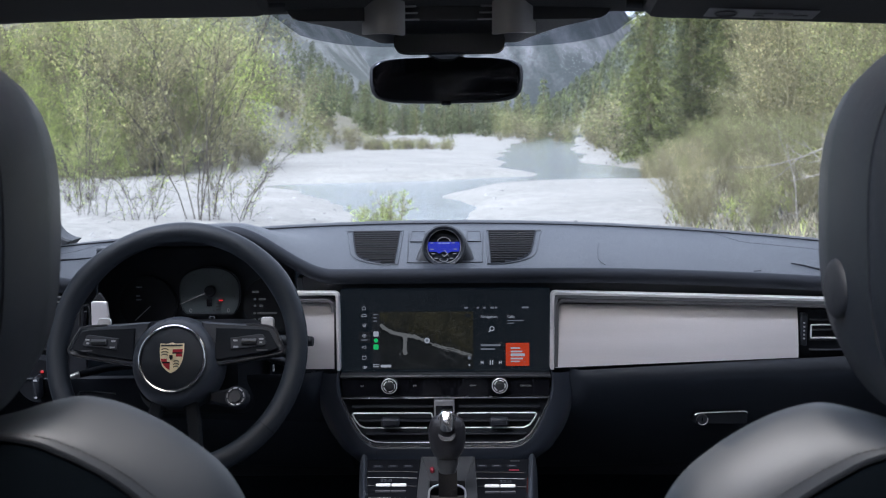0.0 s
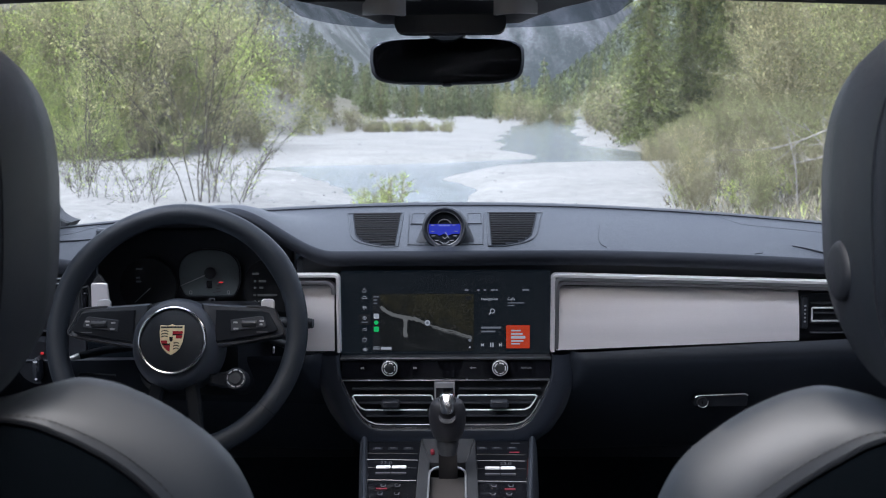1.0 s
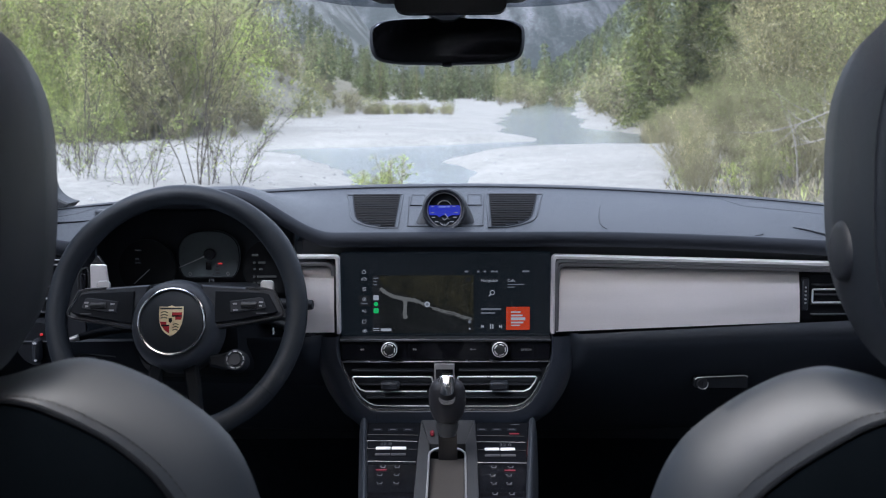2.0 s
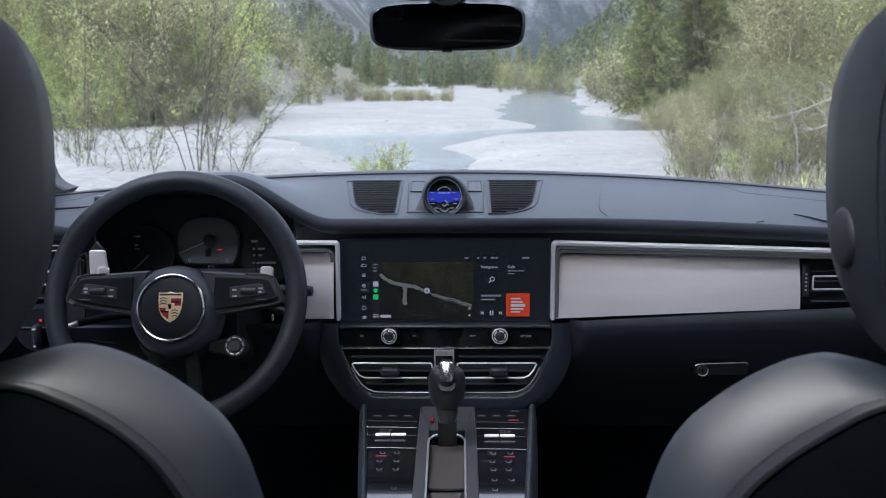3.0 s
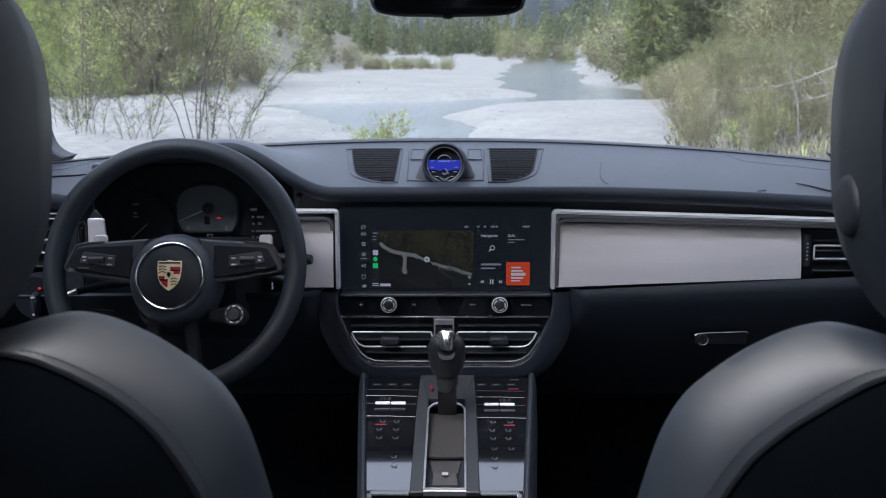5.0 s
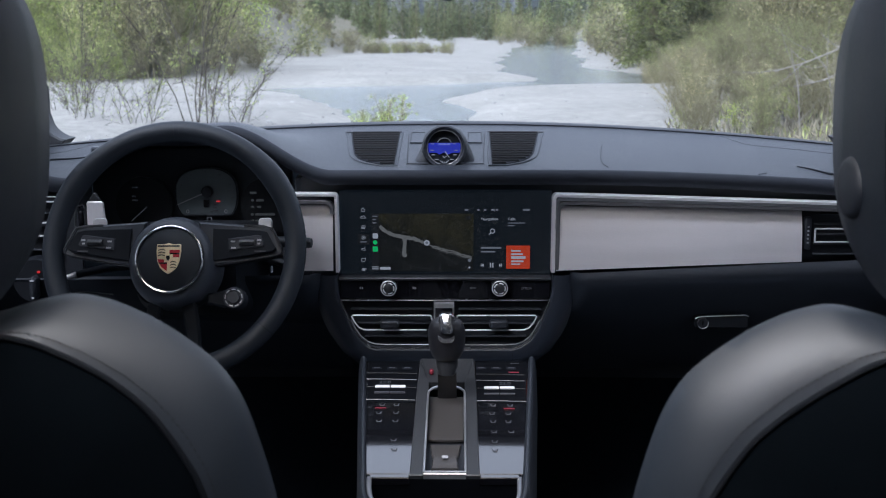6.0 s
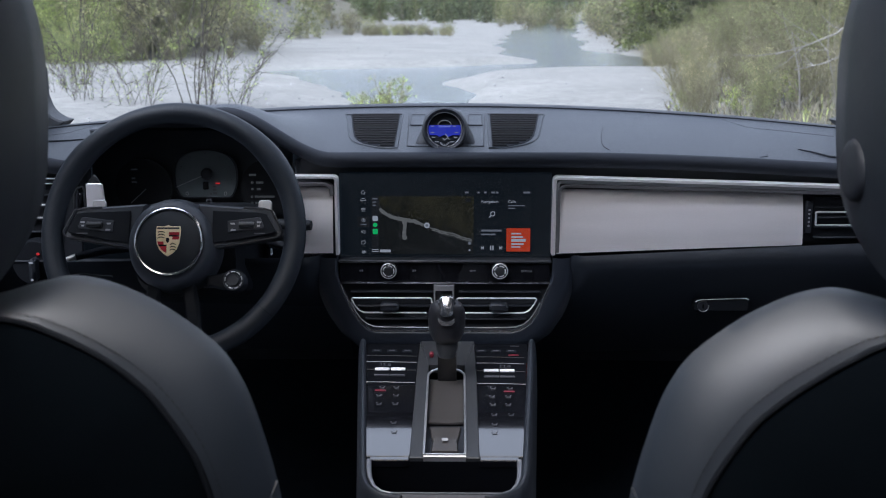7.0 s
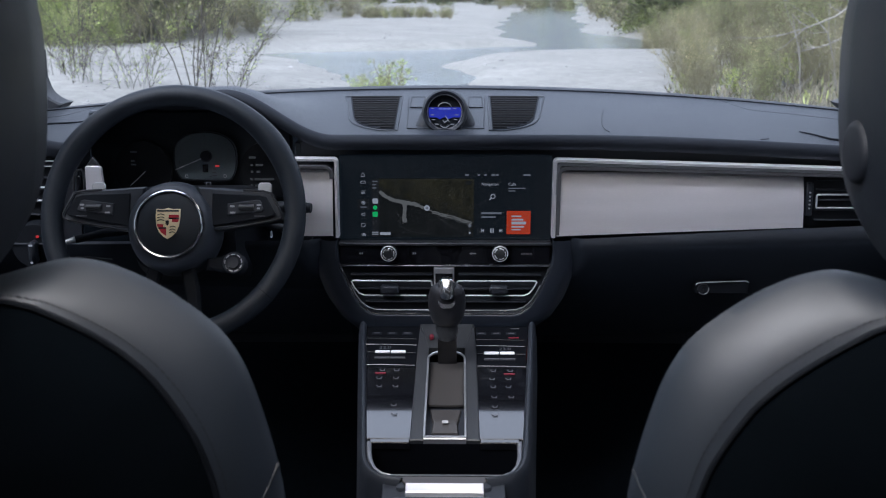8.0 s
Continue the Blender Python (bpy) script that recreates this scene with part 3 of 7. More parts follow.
def dash_clock():
    t = thing("dash_clock", (0.0043, 1.72, 1.088), "round stopwatch clock with a lit blue display on the dash", "clock")
    c = Vector((0.0031, 1.705, 1.1187))
    R = Matrix.Rotation(radians(-4), 3, "X")

    def fr(x, d, z):
        return c + R @ Vector((x, d, z))

    part("pod", loft([[fr(x * k, d, z * kz + dz) for x, z in circle(0, 0, 0.0325, 48)] for k, kz, d, dz in ((0.81, 0.81, 0.004, 0), (0.82, 0.82, -0.006, 0), (0.88, 0.88, -0.0095, 0), (0.96, 0.96, -0.0105, 0), (1.04, 1.03, -0.007, 0), (1.07, 1.05, 0.0, 0), (1.08, 1.03, 0.02, -0.001), (1.09, 0.95, 0.05, -0.006), (1.2, 0.7, 0.1, -0.016), (1.3, 0.3, 0.14, -0.02))], caps=False), DARK_PLASTIC, t)
    flank = [(y, w, zb, h) for y, w, zb, h in ((1.7085, 0.0500, 1.0885, 0.002), (1.714, 0.0498, 1.0895, 0.030), (1.722, 0.0490, 1.0910, 0.050), (1.76, 0.046, 1.098, 0.046), (1.81, 0.038, 1.110, 0.028), (1.85, 0.024, 1.119, 0.008))]
    part("plinth", loft([[(0.0042 + x, y, z) for x, z in ((-w, zb), (-w * 0.86, zb + h * 0.30), (-w * 0.66, zb + h * 0.72), (-w * 0.44, zb + h), (w * 0.44, zb + h), (w * 0.66, zb + h * 0.72), (w * 0.86, zb + h * 0.30), (w, zb))] for y, w, zb, h in flank]), DARK_PLASTIC, t)
    part("plinth_seam", tube([on_top(0.0042 + a, b, 0.0006) for a, b in ((-0.063, 1.86), (-0.060, 1.76), (-0.0585, 1.70), (0, 1.696), (0.0585, 1.70), (0.060, 1.76), (0.063, 1.86))], 0.0008, 6), DARK_PLASTIC, t)
    part("bezel", ring(0, 0, 0.0262, 0.0008, fr, 48, -0.006), SILVER, t, "thin silver bezel")
    face = part("clock_face", plate(circle(0, 0, 0.0262, 40), lambda x, d, z: fr(x, d - 0.001, z), 0.004), BROW, t)
    up = lambda x, d, z: fr(x, d - 0.0022, z)
    part("display", plate([(-0.0235, -0.0085), (-0.012, -0.0085), (-0.008, -0.0115), (-0.001, -0.0080), (0.006, -0.0110), (0.012, -0.0085), (0.0235, -0.0085), (0.0250, 0.0), (0.0240, 0.0068), (-0.0240, 0.0068), (-0.0250, 0.0)], up, 0.0008), CLOCK_BLUE, face, "lit blue display")
    for a, z, w in ((-0.0185, 0.0052, 0.005), (0.0150, 0.0052, 0.005), (-0.0185, -0.0045, 0.0055), (0.0180, -0.0045, 0.0055), (-0.0170, -0.0115, 0.0055), (0.0165, -0.0115, 0.0055), (-0.0120, -0.0185, 0.006), (0.0115, -0.0185, 0.006)):
        part("tick", plate(round_rect(a - w / 2, z - 0.0006, a + w / 2, z + 0.0006, 0.0003), lambda x, d, q: fr(x, d - 0.0034, q), 0.0004), CLOCK_WHITE, face)
    for a, w in ((-0.0065, 0.005), (0.0, 0.006), (0.0065, 0.005)):
        part("digit_bar", plate(round_rect(a - w / 2, 0.0035, a + w / 2, 0.0060, 0.0004), lambda x, d, z: fr(x, d - 0.003, z), 0.0004), CLOCK_PALE, face)
    part("small_dial", tube([up(0.0075 * math.cos(a), -0.0006, -0.0165 + 0.0075 * math.sin(a)) for a in span(radians(205), radians(335), 14)], 0.0005, 6), CLOCK_WHITE, face)
    for a in (-60, -90, -120, -150, -30):
        q = Vector((math.cos(radians(a)), 0, math.sin(radians(a))))
        part("dial_tick", tube([up(q.x * 0.0050, -0.0006, -0.0165 + q.z * 0.0050), up(q.x * 0.0068, -0.0006, -0.0165 + q.z * 0.0068)], 0.0004, 5), CLOCK_WHITE, face)
    part("small_dial", tube([up(0.0105 * math.cos(a), -0.0006, 0.0055 + 0.0085 * math.sin(a)) for a in span(radians(15), radians(165), 16)], 0.0007, 6), SILVER, face)
    part("needle", tube([up(0.001, -0.0016, -0.006), up(0.0075, -0.0016, -0.0155)], [0.0008, 0.0004], 6), CLOCK_WHITE, face)
    part("needle", tube([up(-0.003, -0.0016, -0.0125), up(0.0, -0.0016, -0.0160), up(0.0045, -0.0016, -0.0125)], [0.0006, 0.0008, 0.0005], 6), CLOCK_WHITE, face)
    for sd in (-1, 1):
        part("side_tile", sheet(lambda u, v: on_top(0.0043 + sd * (0.036 + 0.022 * u), 1.808 + 0.058 * v, 0.0012), span(0, 1, 4), span(0, 1, 4), 0.001), DASH_LEATHER, t)
        o = [(0.036, 1.808), (0.058, 1.808), (0.058, 1.866), (0.036, 1.866)]
        part("tile_gap", tube([on_top(0.0043 + sd * a, b, 0.0012) for a, b in o], 0.0009, 6, True), DARK_PLASTIC, t)
    return t


dash_clock()


# ---- touch screen ----
UI = {k: glow("screen " + k, c, s) for k, c, s in (
    ("white", (0.75, 0.78, 0.8), 0.30), ("grey", (0.35, 0.37, 0.4), 0.26), ("panel", (0.05, 0.055, 0.06), 0.12), ("green", (0.03, 0.5, 0.12), 0.6),
    ("orange", (0.85, 0.075, 0.018), 0.34), ("sand", (0.42, 0.42, 0.38), 0.19), ("dim", (0.22, 0.23, 0.22), 0.11), ("red", (0.8, 0.03, 0.03), 0.5))}


def map_material():
    """Olive forest above the river, dark fields below, both mottled."""
    m = glow("screen satellite map", (1, 1, 1), 0.095)
    n, l = m.node_tree.nodes, m.node_tree.links
    geo, sep = n.new("ShaderNodeNewGeometry"), n.new("ShaderNodeSeparateXYZ")
    l.new(geo.outputs["Position"], sep.inputs[0])
    a, b = n.new("ShaderNodeTexNoise"), n.new("ShaderNodeTexNoise")
    a.inputs["Scale"].default_value, a.inputs["Detail"].default_value = 45, 4
    b.inputs["Scale"].default_value, b.inputs["Detail"].default_value = 300, 5
    l.new(geo.outputs["Position"], a.inputs["Vector"])
    l.new(geo.outputs["Position"], b.inputs["Vector"])

    def ma(x, k, c):
        q = n.new("ShaderNodeMath")
        q.operation = "MULTIPLY_ADD"
        l.new(x, q.inputs[0])
        q.inputs[1].default_value = k
        if isinstance(c, float):
            q.inputs[2].default_value = c
        else:
            l.new(c, q.inputs[2])
        return q.outputs[0]

    # height over the river line, in metres, broken up by the noise
    line = ma(sep.outputs[0], 0.3415, ma(sep.outputs[2], 1.0, -0.9700))
    side = n.new("ShaderNodeMapRange")
    side.inputs[1].default_value, side.inputs[2].default_value = -0.004, 0.010
    l.new(ma(a.outputs[0], 0.03, ma(line, 1.0, -0.015)), side.inputs[0])
    tone = ma(b.outputs[0], 0.9, ma(a.outputs[0], 0.5, -0.15))
    wood, field, mx = n.new("ShaderNodeValToRGB"), n.new("ShaderNodeValToRGB"), n.new("ShaderNodeMix")
    for r, lo, hi in ((wood, (0.012, 0.018, 0.010, 1), (0.21, 0.19, 0.085, 1)), (field, (0.008, 0.013, 0.017, 1), (0.055, 0.06, 0.05, 1))):
        r.color_ramp.elements[0].position, r.color_ramp.elements[0].color = 0.35, lo
        r.color_ramp.elements[1].position, r.color_ramp.elements[1].color = 0.78, hi
        l.new(tone, r.inputs[0])
    mx.data_type = "RGBA"
    l.new(side.outputs[0], mx.inputs[0])
    l.new(field.outputs[0], mx.inputs[6])
    l.new(wood.outputs[0], mx.inputs[7])
    l.new(mx.outputs[2], n["Principled BSDF"].inputs["Emission Color"])
    return m


UI["map"] = map_material()
screen_base = Vector((0.005, 1.685, 0.95))
touch_screen = thing("touch_screen", screen_base, "wide black touch screen showing a satellite map", "screen")


def sf(u, d, v):
    """Screen millimetres from the lit area's top left, to the world."""
    return Vector((-0.1231 + u * 0.001, 1.668 + d, 1.0334 - v * 0.001))


SCREEN_GLASS = glow("faintly lit screen glass", (0.45, 0.75, 1.0), 0.0055)
part("glass", plate(round_rect(-0.1565, 0.9265, 0.1655, 1.0565, 0.003), upright(1.670), 0.02, 0.0012), SCREEN_GLASS, touch_screen, "glossy black cover glass")


def ui(name, outline, key, lift=0.0, parent=None, label=""):
    return part(name, plate(outline, lambda u, d, v: sf(u, d * 0.2 - lift * 0.001 * 0.25, v), 0.001), UI[key], parent or touch_screen, label)


ui_map = ui("map_view", round_rect(15.4, 11.8, 170.8, 101.2, 0.5, 2), "map", 0, None, "dark satellite map of a river valley")
ui("map_strip", round_rect(15.4, 11.8, 27, 101.2, 0.5, 2), "panel", 1)


def ribbon(name, pts, widths, key, lift, parent):
    left, right = [], []
    for i, (u, v) in enumerate(pts):
        a, b = pts[max(i - 1, 0)], pts[min(i + 1, len(pts) - 1)]
        du, dv = b[0] - a[0], b[1] - a[1]
        q = math.hypot(du, dv)
        w = widths[i] / 2
        left.append((u - dv / q * w, v + du / q * w))
        right.append((u + dv / q * w, v - du / q * w))
    return ui(name, left + right[::-1], key, lift, parent)


random.seed(3)
river_pts = [(28, 31), (34, 36), (42, 41), (50, 44), (59, 46), (70, 48.5), (79, 49.5), (88, 53), (97, 57.5), (107, 62), (117, 64.5), (128, 68), (140, 70), (152, 75), (163, 78), (170, 79.5)]
def strand(pts, width, key, lift, shift):
    out = []
    for (u, v), (p, q) in zip(pts, pts[1:]):
        for k in range(4):
            out.append((u + (p - u) * k / 4, v + (q - v) * k / 4 + shift + random.uniform(-0.4, 0.4)))
    ribbon("map_river", out, [max(0.5, width * random.uniform(0.6, 1.25)) for _ in out], key, lift, ui_map)


strand(river_pts[:9], 4.6, "sand", 2.0, 0.0)
strand(river_pts[:8], 2.4, "sand", 2.4, 2.6)
strand(river_pts[8:], 2.2, "sand", 2.0, -0.5)
strand(river_pts[9:], 1.8, "sand", 2.2, 2.0)
strand(river_pts[10:], 1.4, "dim", 2.4, 4.5)
strand([(52, 62), (60, 72), (58, 84), (72, 92), (90, 96), (110, 97)], 0.7, "dim", 2.2, 0.0)
strand([(118, 72), (128, 80), (138, 86), (150, 92)], 0.8, "dim", 2.2, 0.0)
ribbon("map_river", [(65, 47), (66, 55), (65.5, 63), (64.8, 72), (66, 77), (66, 79)], [9, 6, 5.5, 6.5, 7.5, 4], "sand", 2.6, ui_map)
ui("map_marker", circle(99.5, 56.5, 4.4, 20), "white", 4, ui_map)
ui("map_marker", circle(99.5, 56.5, 2.2, 14), "grey", 5, ui_map)
def icon(outline, v, closed=True, u=3.1):
    part("menu_icon", tube([sf(u + x, -0.0007, v + y) for x, y in outline], 0.00038, 5, closed), UI["white"], touch_screen)


icon([(-2.6, -0.2), (0, -2.8), (2.6, -0.2), (2.6, 2.6), (-2.6, 2.6)], 5.7)
icon([(-4.2, 1.4), (-3.6, -0.4), (-1.6, -1.8), (1.6, -1.8), (3.6, -0.4), (4.2, 1.4)], 17)
for k in (-2, 0, 2):
    icon([(-3, k), (3, k)], 32.5, False)
icon([(-3, -1), (-1, -1), (2, -2.8), (2, 2.8), (-1, 1), (-3, 1)], 66.6)
icon([(-3.4, -2.4), (2.4, -2.4), (2.4, 0.4), (0.4, 2.6), (-3.4, 2.6)], 83.2)
icon([(-3.4, 0), (-1.6, -1.8), (1.6, -1.8), (3.4, 0), (1.6, 1.8), (-1.6, 1.8)], 98.0)
ui("menu_icon", circle(3.1, 98.0, 1.2, 10), "white", 1)
for v in (17, 32.5, 66.6, 83.2):
    ui("menu_caption", round_rect(-1, v + 5.4, 7, v + 6.6, 0.4, 2), "panel", 1)
ui("menu_highlight", round_rect(-6.5, 42.6, 12.6, 60, 0.8), "panel", 1)
icon([(2.6 * math.cos(a), 2.6 * math.sin(a)) for a in span(0, 5.5, 12)], 48.6)
ui("menu_icon", circle(3.1, 48.6, 1.0, 10), "white", 2)
ui("menu_caption", round_rect(-2, 54.5, 8, 56, 0.4, 2), "grey", 2)
ui("app_icon", round_rect(17, 42, 25.2, 50, 1.4), "white", 2)
ui("app_icon", circle(20.8, 56, 3.4, 18), "green", 2)
ui("app_icon", round_rect(16.8, 62.3, 24.8, 70.3, 1.4), "green", 2)
for k in range(3):
    ui("status_bar", round_rect(17, 15 + k * 5, 25 - 2 * (k > 0), 16.6 + k * 5, 0.4, 2), "grey", 2)
ui("menu_icon", round_rect(15.6, 93.6, 25.5, 94.8, 0.3, 2), "white", 2)
ui("menu_icon", round_rect(15.6, 96.6, 25.5, 97.8, 0.3, 2), "white", 2)
ui("brand_bar", round_rect(27.5, 94.2, 44, 98.4, 1.0), "white", 2)
for u, w in ((157, 6), (176, 4), (186, 4), (197, 6), (204, 4), (245, 11)):
    ui("status_icon", round_rect(u, 4.6, u + w, 7.4, 1.0), "grey", 1)
ui("map_button", round_rect(158, 15, 167, 21, 1.5), "panel", 3)
ui("map_button", circle(164.5, 84, 2.6, 14), "grey", 3)
ui("map_button", circle(164.5, 95, 1.6, 12), "white", 3)
for nm, tx, u, v in (("caption", "Navigation", 182, 21.8), ("caption", "Calls", 222.5, 21.8)):
    lettering(nm, tx, 0.0060, lambda x, d, z: sf(x * 1000, d, -z * 1000), u * 0.001, -v * 0.001, UI["white"], touch_screen, 0.0009, "LEFT")
for u, v, w, h in ((222.5, 25.5, 26, 1.4), (222.5, 29.6, 11, 1.4), (182, 63, 31, 3.0), (182, 69.3, 22, 2.4)):
    ui("text_bar", round_rect(u, v, u + w, v + h, 0.5, 2), "grey", 1)
part("search_icon", tube([sf(199.5 + 3.2 * math.cos(a), -0.0012, 38.5 + 3.2 * math.sin(a)) for a in span(0, 6.0, 20)], 0.0006, 6, True), UI["white"], touch_screen)
part("search_icon", tube([sf(197.3, -0.0012, 40.8), sf(194.2, -0.0012, 44.0)], 0.0008, 6), UI["white"], touch_screen)
for u in (184, 212):
    s = 1 if u > 200 else -1
    ui("skip_icon", [(u - 2.2 * s, 88.8), (u + 1.2 * s, 91.5), (u - 2.2 * s, 94.2)][::s], "white", 1)
    ui("skip_icon", round_rect(u + 1.6 * s - 0.5, 88.8, u + 1.6 * s + 0.5, 94.2, 0.2, 2), "white", 1)
for u in (196.8, 200.2):
    ui("pause_icon", round_rect(u - 0.9, 87.8, u + 0.9, 95.2, 0.3, 2), "white", 1)
art = ui("station_tile", round_rect(220.5, 61, 256.8, 97, 0.8), "orange", 1, None, "orange station tile")
for v, w, h in ((69.2, 15, 2.2), (74.4, 18, 2.6), (79.6, 22, 4.4), (85.4, 19, 2.6), (89.8, 14, 2.0)):
    ui("tile_bar", round_rect(228, v - h / 2, 228 + w, v + h / 2, 0.3, 2), "white", 2.5, art)


# ---- control row and centre air vents ----
control_row = thing("control_row", (0.005, 1.67, 0.89), "black row of radio keys with two silver knobs below the screen", "controls")
part("ledge", rbox((0.004, 1.664, 0.9240), (0.323, 0.03, 0.0045), 0.0015), SATIN, control_row)
part("key_strip", plate(round_rect(-0.1560, 0.8920, 0.1640, 0.9215, 0.002), upright(1.6555), 0.02, 0.001), GLOSS, control_row)
part("edge_strip", rbox((0.004, 1.6545, 0.8908), (0.322, 0.012, 0.0018), 0.0006), DARK_CHROME, control_row)
KNOB_Z = 0.9115
for kx in (-0.0810, 0.0872):
    knob = part("knob", loft([[Vector((kx + x * k, 1.655 + d, KNOB_Z + z * k)) for x, z in circle(0, 0, 0.0118, 36)] for k, d in ((1.0, 0.002), (1.0, -0.012), (0.93, -0.0145), (0.72, -0.0150), (0.70, -0.0125), (0.0, -0.0125))], caps=False), SATIN, control_row)
    part("knob_ring", ring(kx, KNOB_Z, 0.0110, 0.0012, upright(1.655), 36, -0.0135), BRIGHT, knob, "bright chrome ring")
    for k in range(5):
        part("knob_arc", tube([Vector((kx + 0.0082 * math.cos(a), 1.6402, KNOB_Z + 0.0082 * math.sin(a))) for a in span(radians(72 * k - 26), radians(72 * k + 26), 8)], 0.0009, 6), BRIGHT, knob)
    part("knob_face", loft([[Vector((kx + x * k, 1.655 + d, KNOB_Z + z * k)) for x, z in circle(0, 0, 0.0066, 28)] for k, d in ((1, -0.011), (1, -0.016), (0.8, -0.017), (0.02, -0.017))], caps=False), SATIN, knob)
kf = lambda x, d, z: Vector((x, 1.6552 + d, z))
for x in (-0.123, -0.042):
    s = 1 if x > -0.08 else -1
    for o in (-0.0022, 0.0008):
        part("key_mark", plate([(x + o - 0.001 * s, 0.9070), (x + o + 0.0016 * s, 0.9090), (x + o - 0.001 * s, 0.9110)][::s], lambda a, d, b: kf(a, d - 0.0006, b), 0.0005), MARK, control_row)
part("key_mark", plate(round_rect(0.043, 0.9084, 0.051, 0.9096, 0.0003), lambda a, d, b: kf(a, d - 0.0006, b), 0.0005), MARK, control_row)
part("key_mark", plate([(0.041, 0.9090), (0.0445, 0.9070), (0.0445, 0.9110)], lambda a, d, b: kf(a, d - 0.0006, b), 0.0005), MARK, control_row)
lettering("key_caption", "OPTION", 0.0044, kf, 0.1275, 0.9070, MARK, control_row, 0.0007)

centre_vent = thing("centre_air_vent", (0.005, 1.665, 0.81), "black centre air vent with chrome edged louvres", "air vent")
U_SHAPE = [(-0.1550, 0.889), (0.1630, 0.889), (0.1545, 0.869), (0.1455, 0.848), (0.1335, 0.829), (0.1190, 0.819), (0.1070, 0.8155), (-0.1000, 0.8155), (-0.1110, 0.818), (-0.1245, 0.829), (-0.1370, 0.848), (-0.1465, 0.869)]
part("well", plate(U_SHAPE, upright(1.660), 0.012), DARK_PLASTIC, centre_vent)
part("rim", tube([(x, 1.6495, z) for x, z in U_SHAPE[1:] + U_SHAPE[:1]], 0.0016, 8), DARK_CHROME, centre_vent)
# padded leather surround of the U, from the screen's foot round below the louvres
U_RUN = [(-0.1595, 0.930), (-0.1590, 0.905)] + U_SHAPE[:1] + U_SHAPE[:1:-1] + U_SHAPE[1:2] + [(0.1670, 0.905), (0.1675, 0.930)]


def offset_run(run, o):
    out = []
    for i, (x, z) in enumerate(run):
        a, b = run[max(i - 1, 0)], run[min(i + 1, len(run) - 1)]
        dx, dz = b[0] - a[0], b[1] - a[1]
        q = math.hypot(dx, dz)
        out.append((x + dz / q * o, z - dx / q * o))
    return out


part("vent_surround", loft([[Vector((x, y, z)) for x, z in offset_run(U_RUN, o)] for o, y in ((0.0, 1.672), (0.0, 1.650), (0.003, 1.6475), (0.012, 1.648), (0.022, 1.652), (0.032, 1.662), (0.042, 1.680), (0.050, 1.71), (0.053, 1.75))], closed=False, caps=False), LEATHER, dashboard, "black leather vent surround")


for z in (0.8765, 0.8545, 0.8340):
    for sd in (-1, 1):
        w = half_width(z) - 0.009
        part("louvre", rbox((0.005 + sd * (w + 0.02) / 2, 1.6555, z), (w - 0.02, 0.010, 0.0022), 0.0009, 2), PLASTIC, centre_vent)
for sd in (-1, 1):
    xa, xb, xc = 0.003 + sd * 0.0215, 0.0025 + sd * 0.1410, 0.0025 + sd * 0.122
    part("chrome_edge", tube([(xa - sd * 0.003, 1.6485, 0.8600), (xa - sd * 0.0015, 1.6485, 0.8665), (xa, 1.6485, 0.8675), (xb - sd * 0.002, 1.6485, 0.8677), (xb, 1.6485, 0.8660), (xb - sd * 0.004, 1.6485, 0.8575), (xb - sd * 0.011, 1.6485, 0.8485), (xc, 1.6485, 0.8450), (xc - sd * 0.008, 1.6485, 0.8447), (xa + sd * 0.006, 1.6485, 0.8447)], 0.0013, 8), BRIGHT, centre_vent, "bright chrome louvre edge")
    part("slider", rbox((0.0028 + sd * 0.0832, 1.6475, 0.8545), (0.0285, 0.016, 0.0130), 0.003), PLASTIC, centre_vent)
    part("lower_louvre", tube([(0.0045 + sd * x, 1.648, z) for x, z in ((0.144, 0.861), (0.137, 0.847), (0.129, 0.835), (0.119, 0.8268), (0.108, 0.8227), (0.09, 0.8217), (0.02, 0.8215))], 0.0009, 6), SILVER, centre_vent)
for x in (-0.1030, 0.1070):
    part("surround_seam", tube([(x, 1.6495, 0.8145), (x + 0.0005, 1.648, 0.806), (x + 0.001, 1.6515, 0.796)], 0.0008, 6), DARK_PLASTIC, dashboard)
plate_ob = part("shift_indicator", plate(round_rect(-0.0130, 0.846, 0.0180, 0.8885, 0.001), upright(1.6455), 0.012, 0.001), GREY_PLASTIC, centre_vent, "grey gear position plate")
part("indicator_window", plate(round_rect(-0.0105, 0.846, 0.0155, 0.8800, 0.001), upright(1.6450), 0.002), GLOSS, plate_ob)


